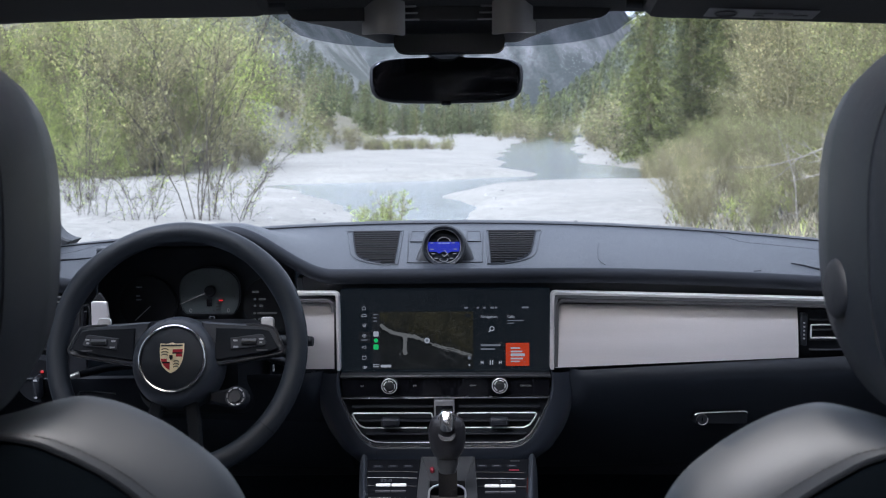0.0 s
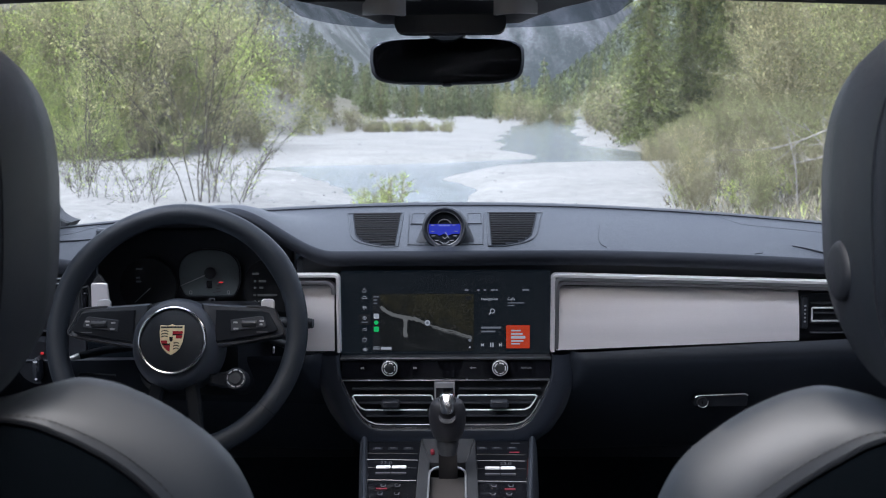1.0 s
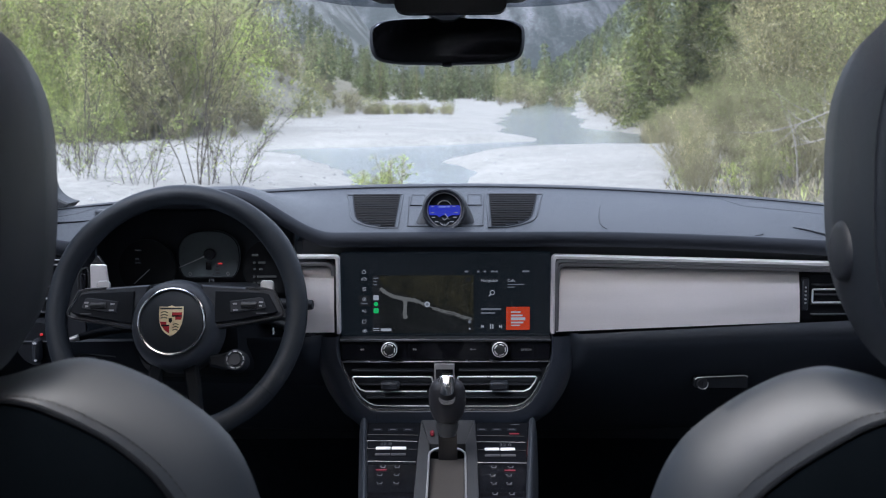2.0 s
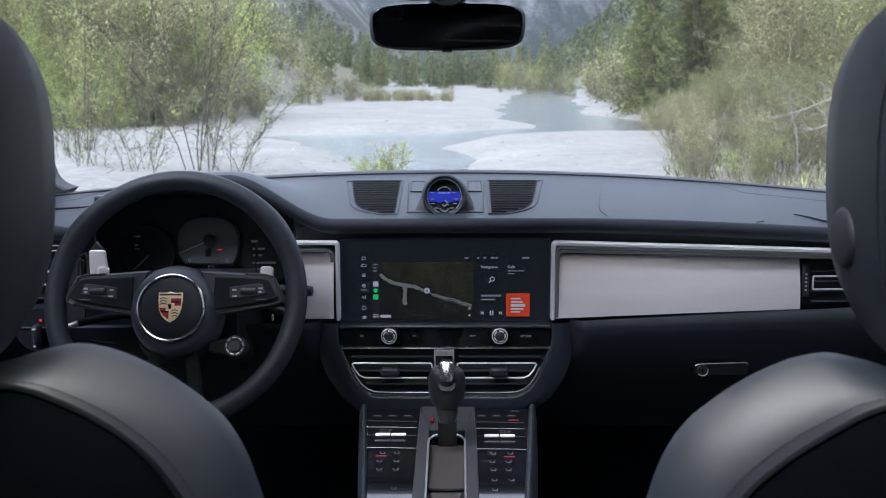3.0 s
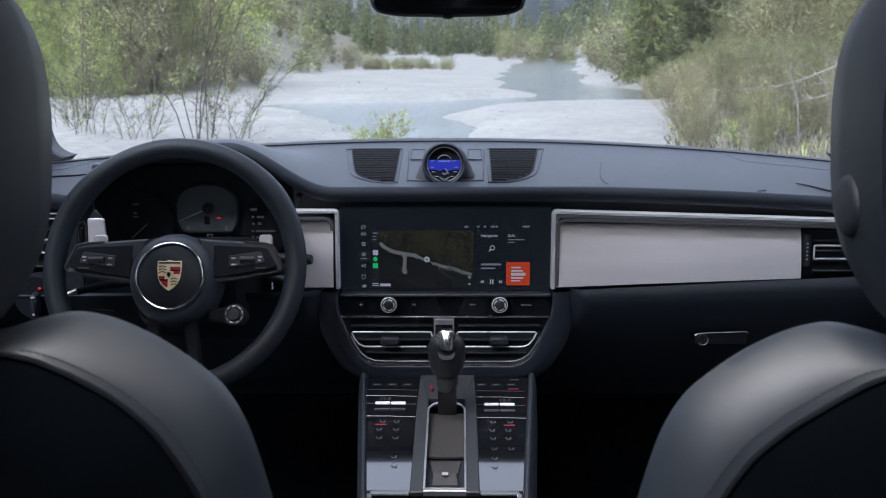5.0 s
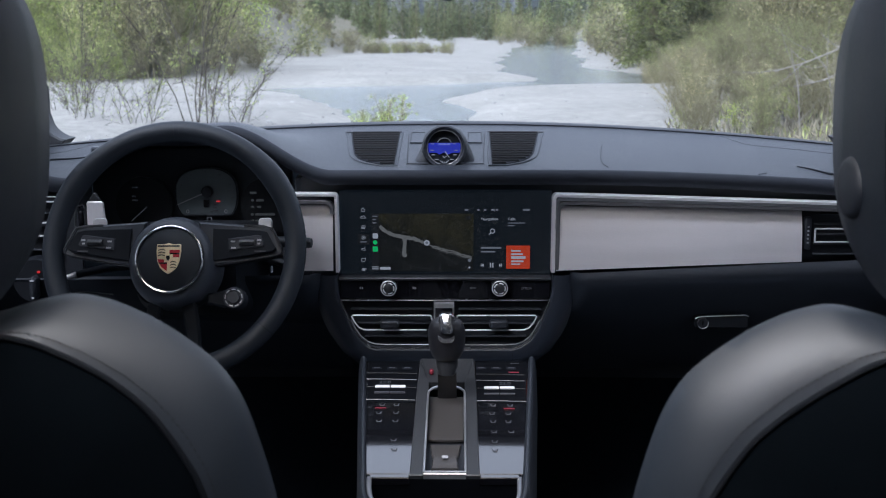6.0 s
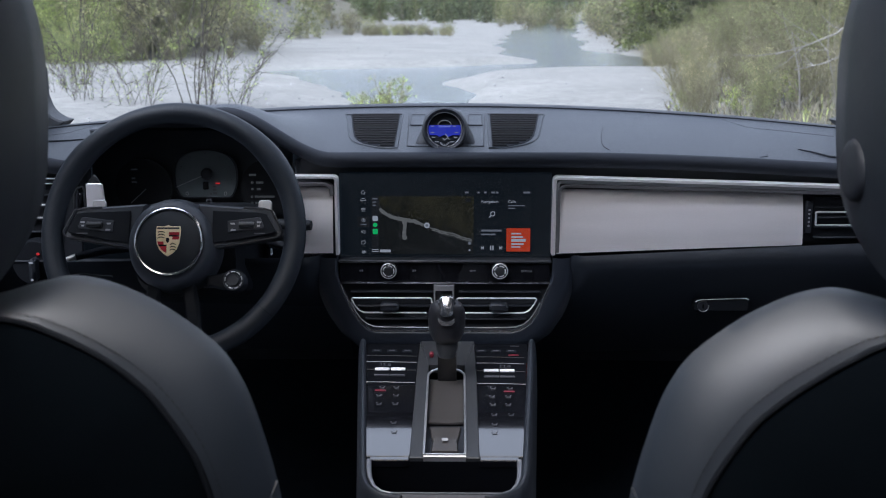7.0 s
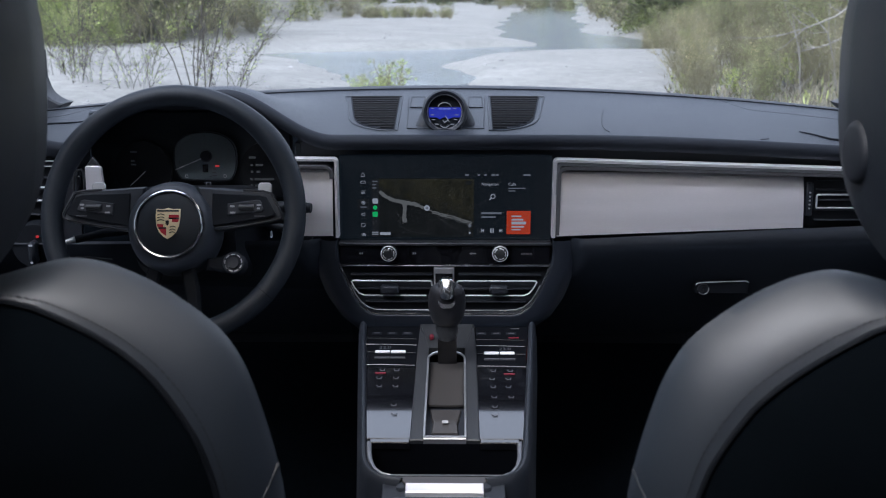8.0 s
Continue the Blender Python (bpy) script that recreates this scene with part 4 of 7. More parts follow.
# ---- side air vents ----
def side_vent(sd, x0, x1, z0, z1, label):
    t = thing("side_air_vent", ((x0 + x1) / 2, 1.67, z0), label, "air vent", "side air vents")
    y = 1.655 if sd > 0 else 1.66
    part("well", plate(round_rect(x0, z0, x1, z1, 0.003), upright(y + 0.006), 0.016), DARK_PLASTIC, t)
    n = 5
    for k in range(n):
        z = z0 + (z1 - z0) * (k + 0.5) / n
        part("louvre", rbox(((x0 + x1) / 2 + 0.008, y + 0.002, z), (x1 - x0 - 0.022, 0.010, 0.002), 0.0008), PLASTIC, t)
    zc = 0.991 if sd > 0 else 1.0
    part("chrome_edge", tube([(x, y - 0.004, z) for x, z in round_rect(x0 + 0.0185, zc - 0.0102, x1 - 0.004, zc + 0.0098, 0.002)], 0.0015, 6, True), BRIGHT, t, "bright chrome louvre edge")
    w = part("thumbwheel", rbox((x0 + 0.0075, y, z0 + (z1 - z0) * 0.52), (0.0105, 0.012, 0.05), 0.002), PLASTIC, t)
    for k in range(5):
        part("wheel_mark", rbox((x0 + 0.0075, y - 0.0065, z0 + (z1 - z0) * 0.5 - 0.012 + 0.006 * k), (0.003, 0.001, 0.0026), 0.0003), MARK, w)
    return t


right_vent = side_vent(1, 0.5400, 0.645, 0.954, 1.0305, "black side air vent with a chrome edged louvre")
left_vent = side_vent(-1, -0.70, -0.585, 0.958, 1.052, "black side air vent with chrome edged louvres by the door")
part("top_bar", rbox((0.590, 1.6500, 1.0325), (0.094, 0.004, 0.0016), 0.0006), SILVER, right_vent, "thin silver top bar")
for z in (1.0496, 1.0419):
    part("top_bar", rbox((-0.632, 1.6580, z), (0.098, 0.004, 0.0018), 0.0006), BRIGHT, left_vent, "thin chrome top bar")
# end of the trim and the small switch frame left of the instruments
part("trim_panel", plate([(-0.5375, 1.002), (-0.5095, 1.002), (-0.5125, 1.0405), (-0.5165, 1.0425), (-0.5350, 1.0425), (-0.5370, 1.0405)], upright(1.655), 0.006, 0.001), ALU, dashboard, "brushed aluminium trim panel")
part("trim_cap", plate([(-0.5345, 1.0440), (-0.5160, 1.0435), (-0.5225, 1.0545), (-0.5255, 1.0555)], upright(1.656), 0.006, 0.0015), SATIN, dashboard, "dark satin trim cap")
part("switch_frame", tube([(-0.5570, 1.658, 1.004), (-0.5555, 1.658, 1.027), (-0.5510, 1.658, 1.0345), (-0.5425, 1.658, 1.0375), (-0.5400, 1.658, 1.030), (-0.5405, 1.658, 1.004)], 0.0018, 8), SATIN, dashboard, "dark satin switch frame")
part("switch_key", rbox((-0.5482, 1.660, 1.015), (0.0075, 0.008, 0.026), 0.002), GLOSS, dashboard)

# glove box latch
latch = thing("glove_box_latch", (0.435, 1.70, 0.855), "black glove box latch with a chrome lock", "latch")
yl = lower_y(0.43, 0.868) - 0.006


def on_latch(x, d, z):
    """A place on the latch's upright plate, d behind its face."""
    return Vector((0.4327 + (x - 0.4255) * 1.018, yl + d, 0.8483 + (z - 0.8560) * 1.018))


part("pull", plate(round_rect(0.3850, 0.8465, 0.4660, 0.8655, 0.004), lambda x, d, z: on_latch(x, d - 0.004, z), 0.06, 0.002), BROW, latch)
part("pull_edge", tube([on_latch(x, -0.005, z) for x, z in ((0.3850, 0.8620), (0.3885, 0.8645), (0.3940, 0.8655), (0.4610, 0.8680), (0.4655, 0.8655))], 0.0008, 6), BRIGHT, latch, "thin chrome edge")
lock = part("lock", loft([[on_latch(0.3963 + x * k, d - 0.004, 0.8555 + z * k) for x, z in circle(0, 0, 0.0085, 24)] for k, d in ((1, 0.004), (1, -0.003), (0.85, -0.004), (0.8, -0.002), (0.02, -0.002))], caps=False), DARK_PLASTIC, latch)
part("lock_ring", tube([on_latch(0.3963 + 0.0080 * math.cos(a), -0.0080, 0.8555 + 0.0080 * math.sin(a)) for a in span(radians(215), radians(375), 14)], 0.0007, 6), SILVER, lock)
part("lock_slot", rbox(on_latch(0.3963, -0.0065, 0.8555), (0.0016, 0.002, 0.006), 0.0004), GLOSS, lock)

# light switch and key panel by the door
light_switch = thing("light_switch", (-0.61, 1.64, 0.90), "round light switch with lit red and white marks by the door", "switch")
part("switch_plate", loft([[Vector((-0.612 + x * k, 1.632 + d, 0.925 + z * k)) for x, z in circle(0, 0, 0.036, 32)] for k, d in ((1, 0.02), (1, 0), (0.92, -0.004), (0.02, -0.004))], caps=False), BROW, light_switch)
part("grip", rbox((-0.610, 1.618, 0.918), (0.010, 0.024, 0.036), 0.004), PLASTIC, light_switch)
part("red_mark", rbox((-0.606, 1.6265, 0.940), (0.005, 0.002, 0.004), 0.0008), UI["red"], light_switch)
part("white_mark", rbox((-0.609, 1.605, 0.931), (0.006, 0.002, 0.003), 0.0008), UI["white"], light_switch)
part("white_mark", rbox((-0.609, 1.605, 0.905), (0.004, 0.002, 0.003), 0.0008), UI["white"], light_switch)


# ---- instrument cluster ----
CLUSTER_FACE = mat("cluster display face", (0.006, 0.007, 0.0085), 0.4, var=0.15, scale=30, fine=900, bump=0.05)
cluster = thing("instrument_cluster", (-0.385, 1.74, 0.96), "dark instrument cluster with a round rev counter under the hood", "instruments")
for c, d in (((-0.400, 1.765, 1.025), (0.32, 0.02, 0.18)), ((-0.568, 1.725, 1.00), (0.012, 0.075, 0.12)), ((-0.220, 1.725, 1.005), (0.012, 0.075, 0.14)), ((-0.394, 1.725, 0.953), (0.335, 0.09, 0.012))):
    part("housing_wall", rbox(c, d, 0.003), CLUSTER, cluster)
cf = lambda x, d, z: Vector((x, 1.735 + d, z))
DIAL = mat("grey dial face", (0.10, 0.12, 0.125), 0.4, var=0.12, scale=50, fine=900, bump=0.05)
DX, DZ = -0.3732, 1.0440
# the dial is round above and cut flat below
DIAL_OUT = [(DX + 0.0490 * math.copysign(abs(math.cos(a)) ** 0.86, math.cos(a)), max(1.0090, DZ + (0.0400 if math.sin(a) > 0 else 0.0490) * math.copysign(abs(math.sin(a)) ** 0.8, math.sin(a)))) for a in span(0, 2 * math.pi, 49)[:-1]]
dial = part("rev_counter", plate(DIAL_OUT, cf, 0.012, 0.002), DIAL, cluster, "grey rev counter dial")
part("dial_ring", tube([cf(x, -0.001, z) for x, z in DIAL_OUT], 0.0011, 6, True), PLASTIC, dial)
part("hub", loft([[cf(-0.3707 + x * k, d, 1.0466 + z * k) for x, z in circle(0, 0, 0.0092, 24)] for k, d in ((1, 0), (1, -0.006), (0.8, -0.008), (0.02, -0.008))], caps=False), DARK_PLASTIC, dial)
part("needle", tube([cf(-0.3770, -0.006, 1.0440), cf(-0.4194, -0.006, 1.0259)], [0.0011, 0.0005], 6), MARK, dial)
part("red_lamp", plate(round_rect(-0.3580, 1.0302, -0.3510, 1.0322, 0.0008), lambda x, d, z: cf(x, d - 0.002, z), 0.001), UI["red"], dial)
part("gear_window", plate(round_rect(-0.3778, 1.0215, -0.3690, 1.0335, 0.001), lambda x, d, z: cf(x, d - 0.0015, z), 0.001), GLOSS, dial)
for x, z, w in ((-0.3590, 1.0255, 0.005), (-0.3595, 1.0200, 0.006), (-0.3590, 1.0150, 0.007), (-0.3655, 1.0135, 0.004)):
    part("dial_bar", plate(round_rect(x - w / 2, z, x + w / 2, z + 0.0022, 0.0005), lambda a, d, q: cf(a, d - 0.002, q), 0.0006), DIM_MARK, dial)
for k in range(9):
    a = radians(225 - k * 33.75)
    if k not in (0, 8):
        part("tick", rbox(cf(DX + 0.0415 * math.cos(a), -0.001, DZ + 0.0345 * math.sin(a)), (0.002, 0.001, 0.002), 0.0005), DIM_MARK, dial)
for x in (-0.4035, -0.3430):
    part("end_mark", tube([cf(x + 0.0020 * math.cos(a), -0.001, 1.0150 + 0.0028 * math.sin(a)) for a in span(0, 2 * math.pi, 13)[:-1]], 0.0005, 5, True), MARK, dial)
sub = part("side_display", plate(circle(-0.4725, 1.025, 0.045, 40), cf, 0.012, 0.0), CLUSTER_FACE, cluster, "black side display")
part("needle", tube([cf(-0.4677, -0.003, 1.0225), cf(-0.4931, -0.003, 0.9997)], [0.0008, 0.0006], 6), MARK, sub)
for z, w in ((1.052, 0.010), (1.038, 0.006), (1.032, 0.008)):
    part("scale_bar", plate(round_rect(-0.490, z, -0.490 + w, z + 0.0025, 0.0006), lambda x, d, q: cf(x, d - 0.002, q), 0.001), UI["panel"], sub)
sub = part("side_display", plate(circle(-0.2735, 1.025, 0.045, 40), cf, 0.012, 0.0), CLUSTER_FACE, cluster, "black side display")
for x, z, w in ((-0.3040, 1.0430, 0.0105), (-0.3020, 1.0310, 0.004), (-0.2940, 1.0310, 0.0115), (-0.3020, 1.0205, 0.004), (-0.2930, 1.0205, 0.006), (-0.3030, 1.0085, 0.004), (-0.2965, 1.0085, 0.0310), (-0.3030, 0.9985, 0.004), (-0.2960, 0.9985, 0.010)):
    part("text_bar", plate(round_rect(x, z, x + w, z + 0.0034, 0.0006), lambda a, d, q: cf(a, d - 0.002, q), 0.001), UI["dim"], sub)
part("centre_readout", tube([cf(x, -0.002, z) for x, z in ((-0.3729, 0.9940), (-0.3659, 0.9940), (-0.3659, 1.0055), (-0.3729, 1.0055))], 0.0006, 5, True), UI["grey"], cluster)


# ---- steering wheel ----
HUB = -0.019
WHEEL_C, WHEEL_TILT = Vector((-0.378, 1.545, 0.990)), radians(20)


def wf(x, d, z):
    """Wheel axes: right, forward through the hub, up the rim."""
    return WHEEL_C + Vector((x, d * math.cos(WHEEL_TILT) + z * math.sin(WHEEL_TILT), z * math.cos(WHEEL_TILT) - d * math.sin(WHEEL_TILT)))


wheel = thing("steering_wheel", WHEEL_C, "black leather three-spoke steering wheel with a round chrome-ringed hub", "steering wheel")
N = 96
rim_pts, rim_r = [], []
for i in range(N):
    a = 2 * math.pi * i / N
    grip = math.exp(-((math.degrees(a) - 35) / 14) ** 2) + math.exp(-((math.degrees(a) - 145) / 14) ** 2)
    R = 0.1725
    rim_pts.append(wf(R * math.cos(a), 0, R * math.sin(a)))
    rim_r.append(0.0152 + 0.0018 * grip)
rim = part("rim", tube(rim_pts, rim_r, 16, True), WHEEL, wheel, "black leather rim")
for a in (52, 128, -40, 220):
    c, s = math.cos(radians(a)), math.sin(radians(a))
    part("rim_seam", tube([wf(c * (0.1725 + 0.0144 * math.cos(q)), -0.0144 * math.sin(q), s * (0.1725 + 0.0144 * math.cos(q))) for q in span(0, 2 * math.pi, 17)[:-1]], 0.0013, 5, True), BROW, rim)
for a in (89.0, 91.6):
    c, s = math.cos(radians(a)), math.sin(radians(a))
    part("top_mark", tube([wf(c * (0.1725 + 0.0145 * math.cos(q)), -0.0145 * math.sin(q), s * (0.1725 + 0.0145 * math.cos(q))) for q in span(0, 2 * math.pi, 17)[:-1]], 0.0009, 5, True), DARK_PLASTIC, rim)
boss = part("hub", loft([[wf(0.0008 + x * k, d, z * kz + HUB) for x, z in circle(0, 0, 0.058, 48)] for k, kz, d in ((1.05, 1.1, 0.05), (1.12, 1.16, 0.02), (1.1, 1.14, 0.0), (1.0, 1.05, -0.02), (0.9, 0.93, -0.030), (0.84, 0.84, -0.032))]), SPOKE, wheel, "round black airbag hub")
part("hub_ring", ring(0.0026, HUB, 0.0462, 0.0021, wf, 56, -0.034), CHROME, boss, "polished chrome hub ring")
part("airbag_cover", loft([[wf(0.0026 + x * k, d, z * k + HUB) for x, z in circle(0, 0, 0.0440, 48)] for k, d in ((1, -0.03), (0.98, -0.034), (0.8, -0.037), (0.4, -0.039), (0.02, -0.0395))], caps=False), WHEEL, boss)
# the crest, as plain coloured shapes
SHIELD = [(-0.0170, 0.0210), (-0.0060, 0.0205), (0, 0.0225), (0.0060, 0.0205), (0.0170, 0.0210), (0.0176, 0.010), (0.0160, -0.004), (0.0120, -0.014), (0.0060, -0.020), (0, -0.0235), (-0.0060, -0.020), (-0.0120, -0.014), (-0.0160, -0.004), (-0.0176, 0.010)]
crf = lambda x, d, z: wf(0.0030 + x * 0.97, d - 0.0415, z * 0.94 + HUB + 0.0005)
crest = part("crest", plate(SHIELD, crf, 0.004, 0.0008), GOLD, wheel, "gold, red and black shield crest")
lift1 = lambda x, d, z: crf(x, d - 0.0006, z)
for o in ([(0.0015, 0.0120), (0.0160, 0.0120), (0.0160, 0.0075), (0.0015, 0.0075)], [(0.0065, 0.0055), (0.0158, 0.0055), (0.0152, 0.0010), (0.0065, 0.0010)],
          [(-0.0150, -0.0020), (-0.0060, -0.0020), (-0.0060, -0.0065), (-0.0138, -0.0065)], [(-0.0118, -0.0090), (-0.0015, -0.0090), (-0.0015, -0.0190), (-0.0050, -0.0168), (-0.0090, -0.0135)]):
    part("crest_field", plate(o, lift1, 0.0008), CREST_RED, crest)
for o in ([(0.0015, 0.0075), (0.0160, 0.0075), (0.0158, 0.0055), (0.0015, 0.0055)], [(-0.0138, -0.0065), (-0.0015, -0.0065), (-0.0015, -0.0090), (-0.0122, -0.0090)]):
    part("crest_field", plate(o, lift1, 0.0008), CREST_BLACK, crest)
for k in range(3):
    for sx, sz in ((-1, 1), (1, -1)):
        x0 = 0.0035 if sx > 0 else -0.0145
        z0 = (0.0030 if sz > 0 else -0.0150) + k * 0.0042
        part("crest_antler", tube([lift1(x0 + 0.011 * q * (0.9 if sz > 0 else 0.75), -0.0004, z0 + 0.0016 * math.sin(math.pi * q)) for q in span(0, 1, 6)], 0.0006, 5), CREST_BLACK, crest)
part("crest_centre", plate([(-0.0050, 0.0045), (0.0050, 0.0045), (0.0046, -0.0015), (0, -0.0065), (-0.0046, -0.0015)], lambda x, d, z: crf(x, d - 0.0014, z), 0.001), GOLD, crest)
part("crest_centre", plate([(-0.0026, 0.0030), (0.0022, 0.0034), (0.0026, -0.0015), (0.0002, -0.0045), (-0.0022, -0.0015)], lambda x, d, z: crf(x, d - 0.0019, z), 0.0006), CREST_BLACK, crest)
part("crest_band", plate([(-0.0155, 0.0190), (0.0155, 0.0190), (0.0155, 0.0165), (-0.0155, 0.0165)], lift1, 0.0006), SATIN, crest)
PADDLE = {-1: -0.1115, 1: 0.1265}
for sd in (-1, 1):
    S = [(0.036, 0.0375), (0.090, 0.0345), (0.128, 0.0325), (0.140, 0.0300), (0.1550, -0.0010), (0.1535, -0.0075), (0.1480, -0.0105), (0.090, -0.0205), (0.050, -0.0265)]
    spoke = part("spoke", plate([(sd * x, z) for x, z in (S if sd > 0 else S[::-1])], lambda x, d, z: wf(x, d - 0.006 + 0.02 * (1 - min(1, abs(x) / 0.15)) * -0.6, z), 0.02, 0.003), SPOKE, wheel)
    B = [(0.058, 0.0275), (0.090, 0.0265), (0.124, 0.0250), (0.1340, 0.0225), (0.1470, -0.0010), (0.1430, -0.0045), (0.090, -0.0140), (0.058, -0.0190)]
    inset = part("switch_pad", plate([(sd * x, z) for x, z in (B if sd > 0 else B[::-1])], lambda x, d, z: wf(x, d - 0.0165, z), 0.006, 0.001), BROW, spoke, "black switch pad")
    K = [(0.0795, 0.0125), (0.1215, 0.0180), (0.1260, 0.0170), (0.1310, 0.0040), (0.1290, 0.0015), (0.0805, -0.0040)]
    keys = part("key_block", plate([(sd * x, z) for x, z in (K if sd > 0 else K[::-1])], lambda x, d, z: wf(x, d - 0.0185, z), 0.005, 0.001), PLASTIC, spoke)
    part("roller", tube([wf(sd * 0.107 - 0.0105, -0.0195, 0.0068), wf(sd * 0.107 + 0.0105, -0.0195, 0.0068)], 0.0042, 10), SATIN, spoke)
    for kx, kz, w in ((0.0870, 0.0085, 0.006), (0.1240, 0.0105, 0.006), (0.0880, -0.0005, 0.007), (0.1235, 0.0055, 0.004)):
        part("key_mark", plate(round_rect(sd * kx - w / 2, kz - 0.0012, sd * kx + w / 2, kz + 0.0012, 0.0006), lambda x, d, z: wf(x, d - 0.0192, z), 0.0005), MARK, spoke)
    part("key_mark", plate(round_rect(sd * 0.125 - 0.008, -0.0058, sd * 0.125 + 0.008, -0.0042, 0.0006), lambda x, d, z: wf(x, d - 0.0172, z), 0.0005), DIM_MARK, spoke)
    part("spoke_edge", tube([wf(sd * x, -0.009, z) for x, z in ((0.062, -0.0240), (0.10, -0.0180), (0.1475, -0.0090), (0.1530, -0.0060), (0.1540, -0.0010), (0.1395, 0.0290), (0.128, 0.0318), (0.100, 0.0333))], 0.0016, 6), SATIN, spoke)
    part("shift_paddle", plate(round_rect(PADDLE[sd] - 0.0098, 0.030, PADDLE[sd] + 0.0098, 0.0478, 0.005), lambda x, d, z: wf(x, d + 0.010, z), 0.004, 0.0012), SILVER, wheel, "silver shift paddle")
    leg = [(0.008, -0.052), (0.026, -0.046), (0.038, -0.10), (0.046, -0.162), (0.030, -0.166), (0.020, -0.11)]
    part("lower_spoke", plate([(sd * x, z) for x, z in (leg if sd < 0 else leg[::-1])], lambda x, d, z: wf(x, d - 0.004, z), 0.014, 0.003), BROW, wheel)
# drive mode knob on its short arm
mode = part("mode_knob", loft([[wf(0.0898 + x * k, d, -0.0704 + z * k) for x, z in circle(0, 0, 0.0155, 32)] for k, d in ((1, 0.012), (1, -0.012), (0.9, -0.015), (0.55, -0.014), (0.5, -0.018), (0.02, -0.018))], caps=False), PLASTIC, wheel)
for k in range(9):
    part("mode_ring", tube([wf(0.0898 + 0.0118 * math.cos(a), -0.0155, -0.0704 + 0.0118 * math.sin(a)) for a in span(radians(40 * k), radians(40 * k + 27), 6)], 0.0009, 6), SILVER, mode)
part("mode_arm", plate([(0.050, -0.077), (0.050, -0.063), (0.079, -0.057), (0.104, -0.063), (0.103, -0.078), (0.074, -0.083)], lambda x, d, z: wf(x, d - 0.002, z), 0.012, 0.003), BROW, wheel)
column = thing("steering_column", (-0.378, 1.62, 0.9), "black steering column cover with stalks", "steering column")
part("shroud", loft([[(-0.378 + x, y, zc + z) for x, z in round_rect(-w, -h, w, h, 0.03, 5)] for y, zc, w, h in ((1.60, 0.955, 0.075, 0.06), (1.66, 0.94, 0.09, 0.07), (1.74, 0.92, 0.10, 0.08))]), DARK_PLASTIC, column)
stalk = part("stalk", tube([(-0.43, 1.625, 0.955), (-0.50, 1.605, 0.950), wf(-0.1560, 0.05, -0.0295)], [0.007, 0.006, 0.0055], 10), BROW, column)
part("stalk_tip", tube([wf(-0.1545, 0.05, -0.0290), wf(-0.1680, 0.05, -0.0330)], [0.0050, 0.0038], 10), SILVER, stalk, "silver stalk tip")
stalk_r = part("stalk", tube([(-0.32, 1.625, 0.965), (-0.26, 1.61, 0.965), (-0.222, 1.60, 0.955)], [0.006, 0.006, 0.006], 10), DARK_PLASTIC, column)
part("stalk_tip", rbox(wf(0.1342, 0.03, -0.0240), (0.0026, 0.006, 0.0100), 0.001), BRIGHT, stalk_r)
part("stalk", tube([(-0.26, 1.64, 0.985), (-0.21, 1.63, 0.984), (-0.194, 1.628, 0.984)], [0.007, 0.009, 0.007], 10), DARK_PLASTIC, column)
part("stalk", tube([wf(-0.1560, 0.05, -0.0620), wf(-0.1530, 0.05, -0.0555), wf(-0.1420, 0.05, -0.0550), wf(-0.1000, 0.05, -0.0585)], 0.0016, 8), BROW, column)


# ---- centre console ----
KEY_WHITE = mat("white key caps", (0.75, 0.75, 0.76), 0.35, var=0.05, bump=0)
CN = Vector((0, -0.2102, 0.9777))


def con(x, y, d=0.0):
    """A place on the sloping console: x and y on a 0.24 slope chart, slid along the camera's end sight lines onto the
    0.215 slope, d above the surface.
    """
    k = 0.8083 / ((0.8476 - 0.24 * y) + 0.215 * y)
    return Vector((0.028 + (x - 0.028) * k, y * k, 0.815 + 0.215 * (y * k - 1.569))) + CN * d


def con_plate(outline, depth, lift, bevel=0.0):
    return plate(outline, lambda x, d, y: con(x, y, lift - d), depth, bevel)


console = thing("centre_console", (0.005, 1.4, 0.3), "black sloping centre console with silver edged shift tray", "console")
CX = 0.0085


def con_half(y):
    """Half the width of the console inside its leather rails."""
    return float(np.interp(y, (1.224, 1.227, 1.231, 1.238, 1.248, 1.262, 1.28, 1.313, 1.45, 1.53, 1.578), (0.048, 0.060, 0.073, 0.083, 0.0895, 0.0935, 0.0955, 0.0980, 0.1090, 0.1155, 0.1190)))


def rail_ring(sd, y):
    """The rail's section at y, set square to its run."""
    e = 0.004
    dx, dy = con_half(y + e) - con_half(y - e), 2 * e
    q = math.hypot(dx, dy)
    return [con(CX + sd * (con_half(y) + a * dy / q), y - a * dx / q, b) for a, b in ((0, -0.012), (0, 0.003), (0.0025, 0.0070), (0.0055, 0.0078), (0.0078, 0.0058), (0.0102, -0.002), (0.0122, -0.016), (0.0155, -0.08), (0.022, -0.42))]


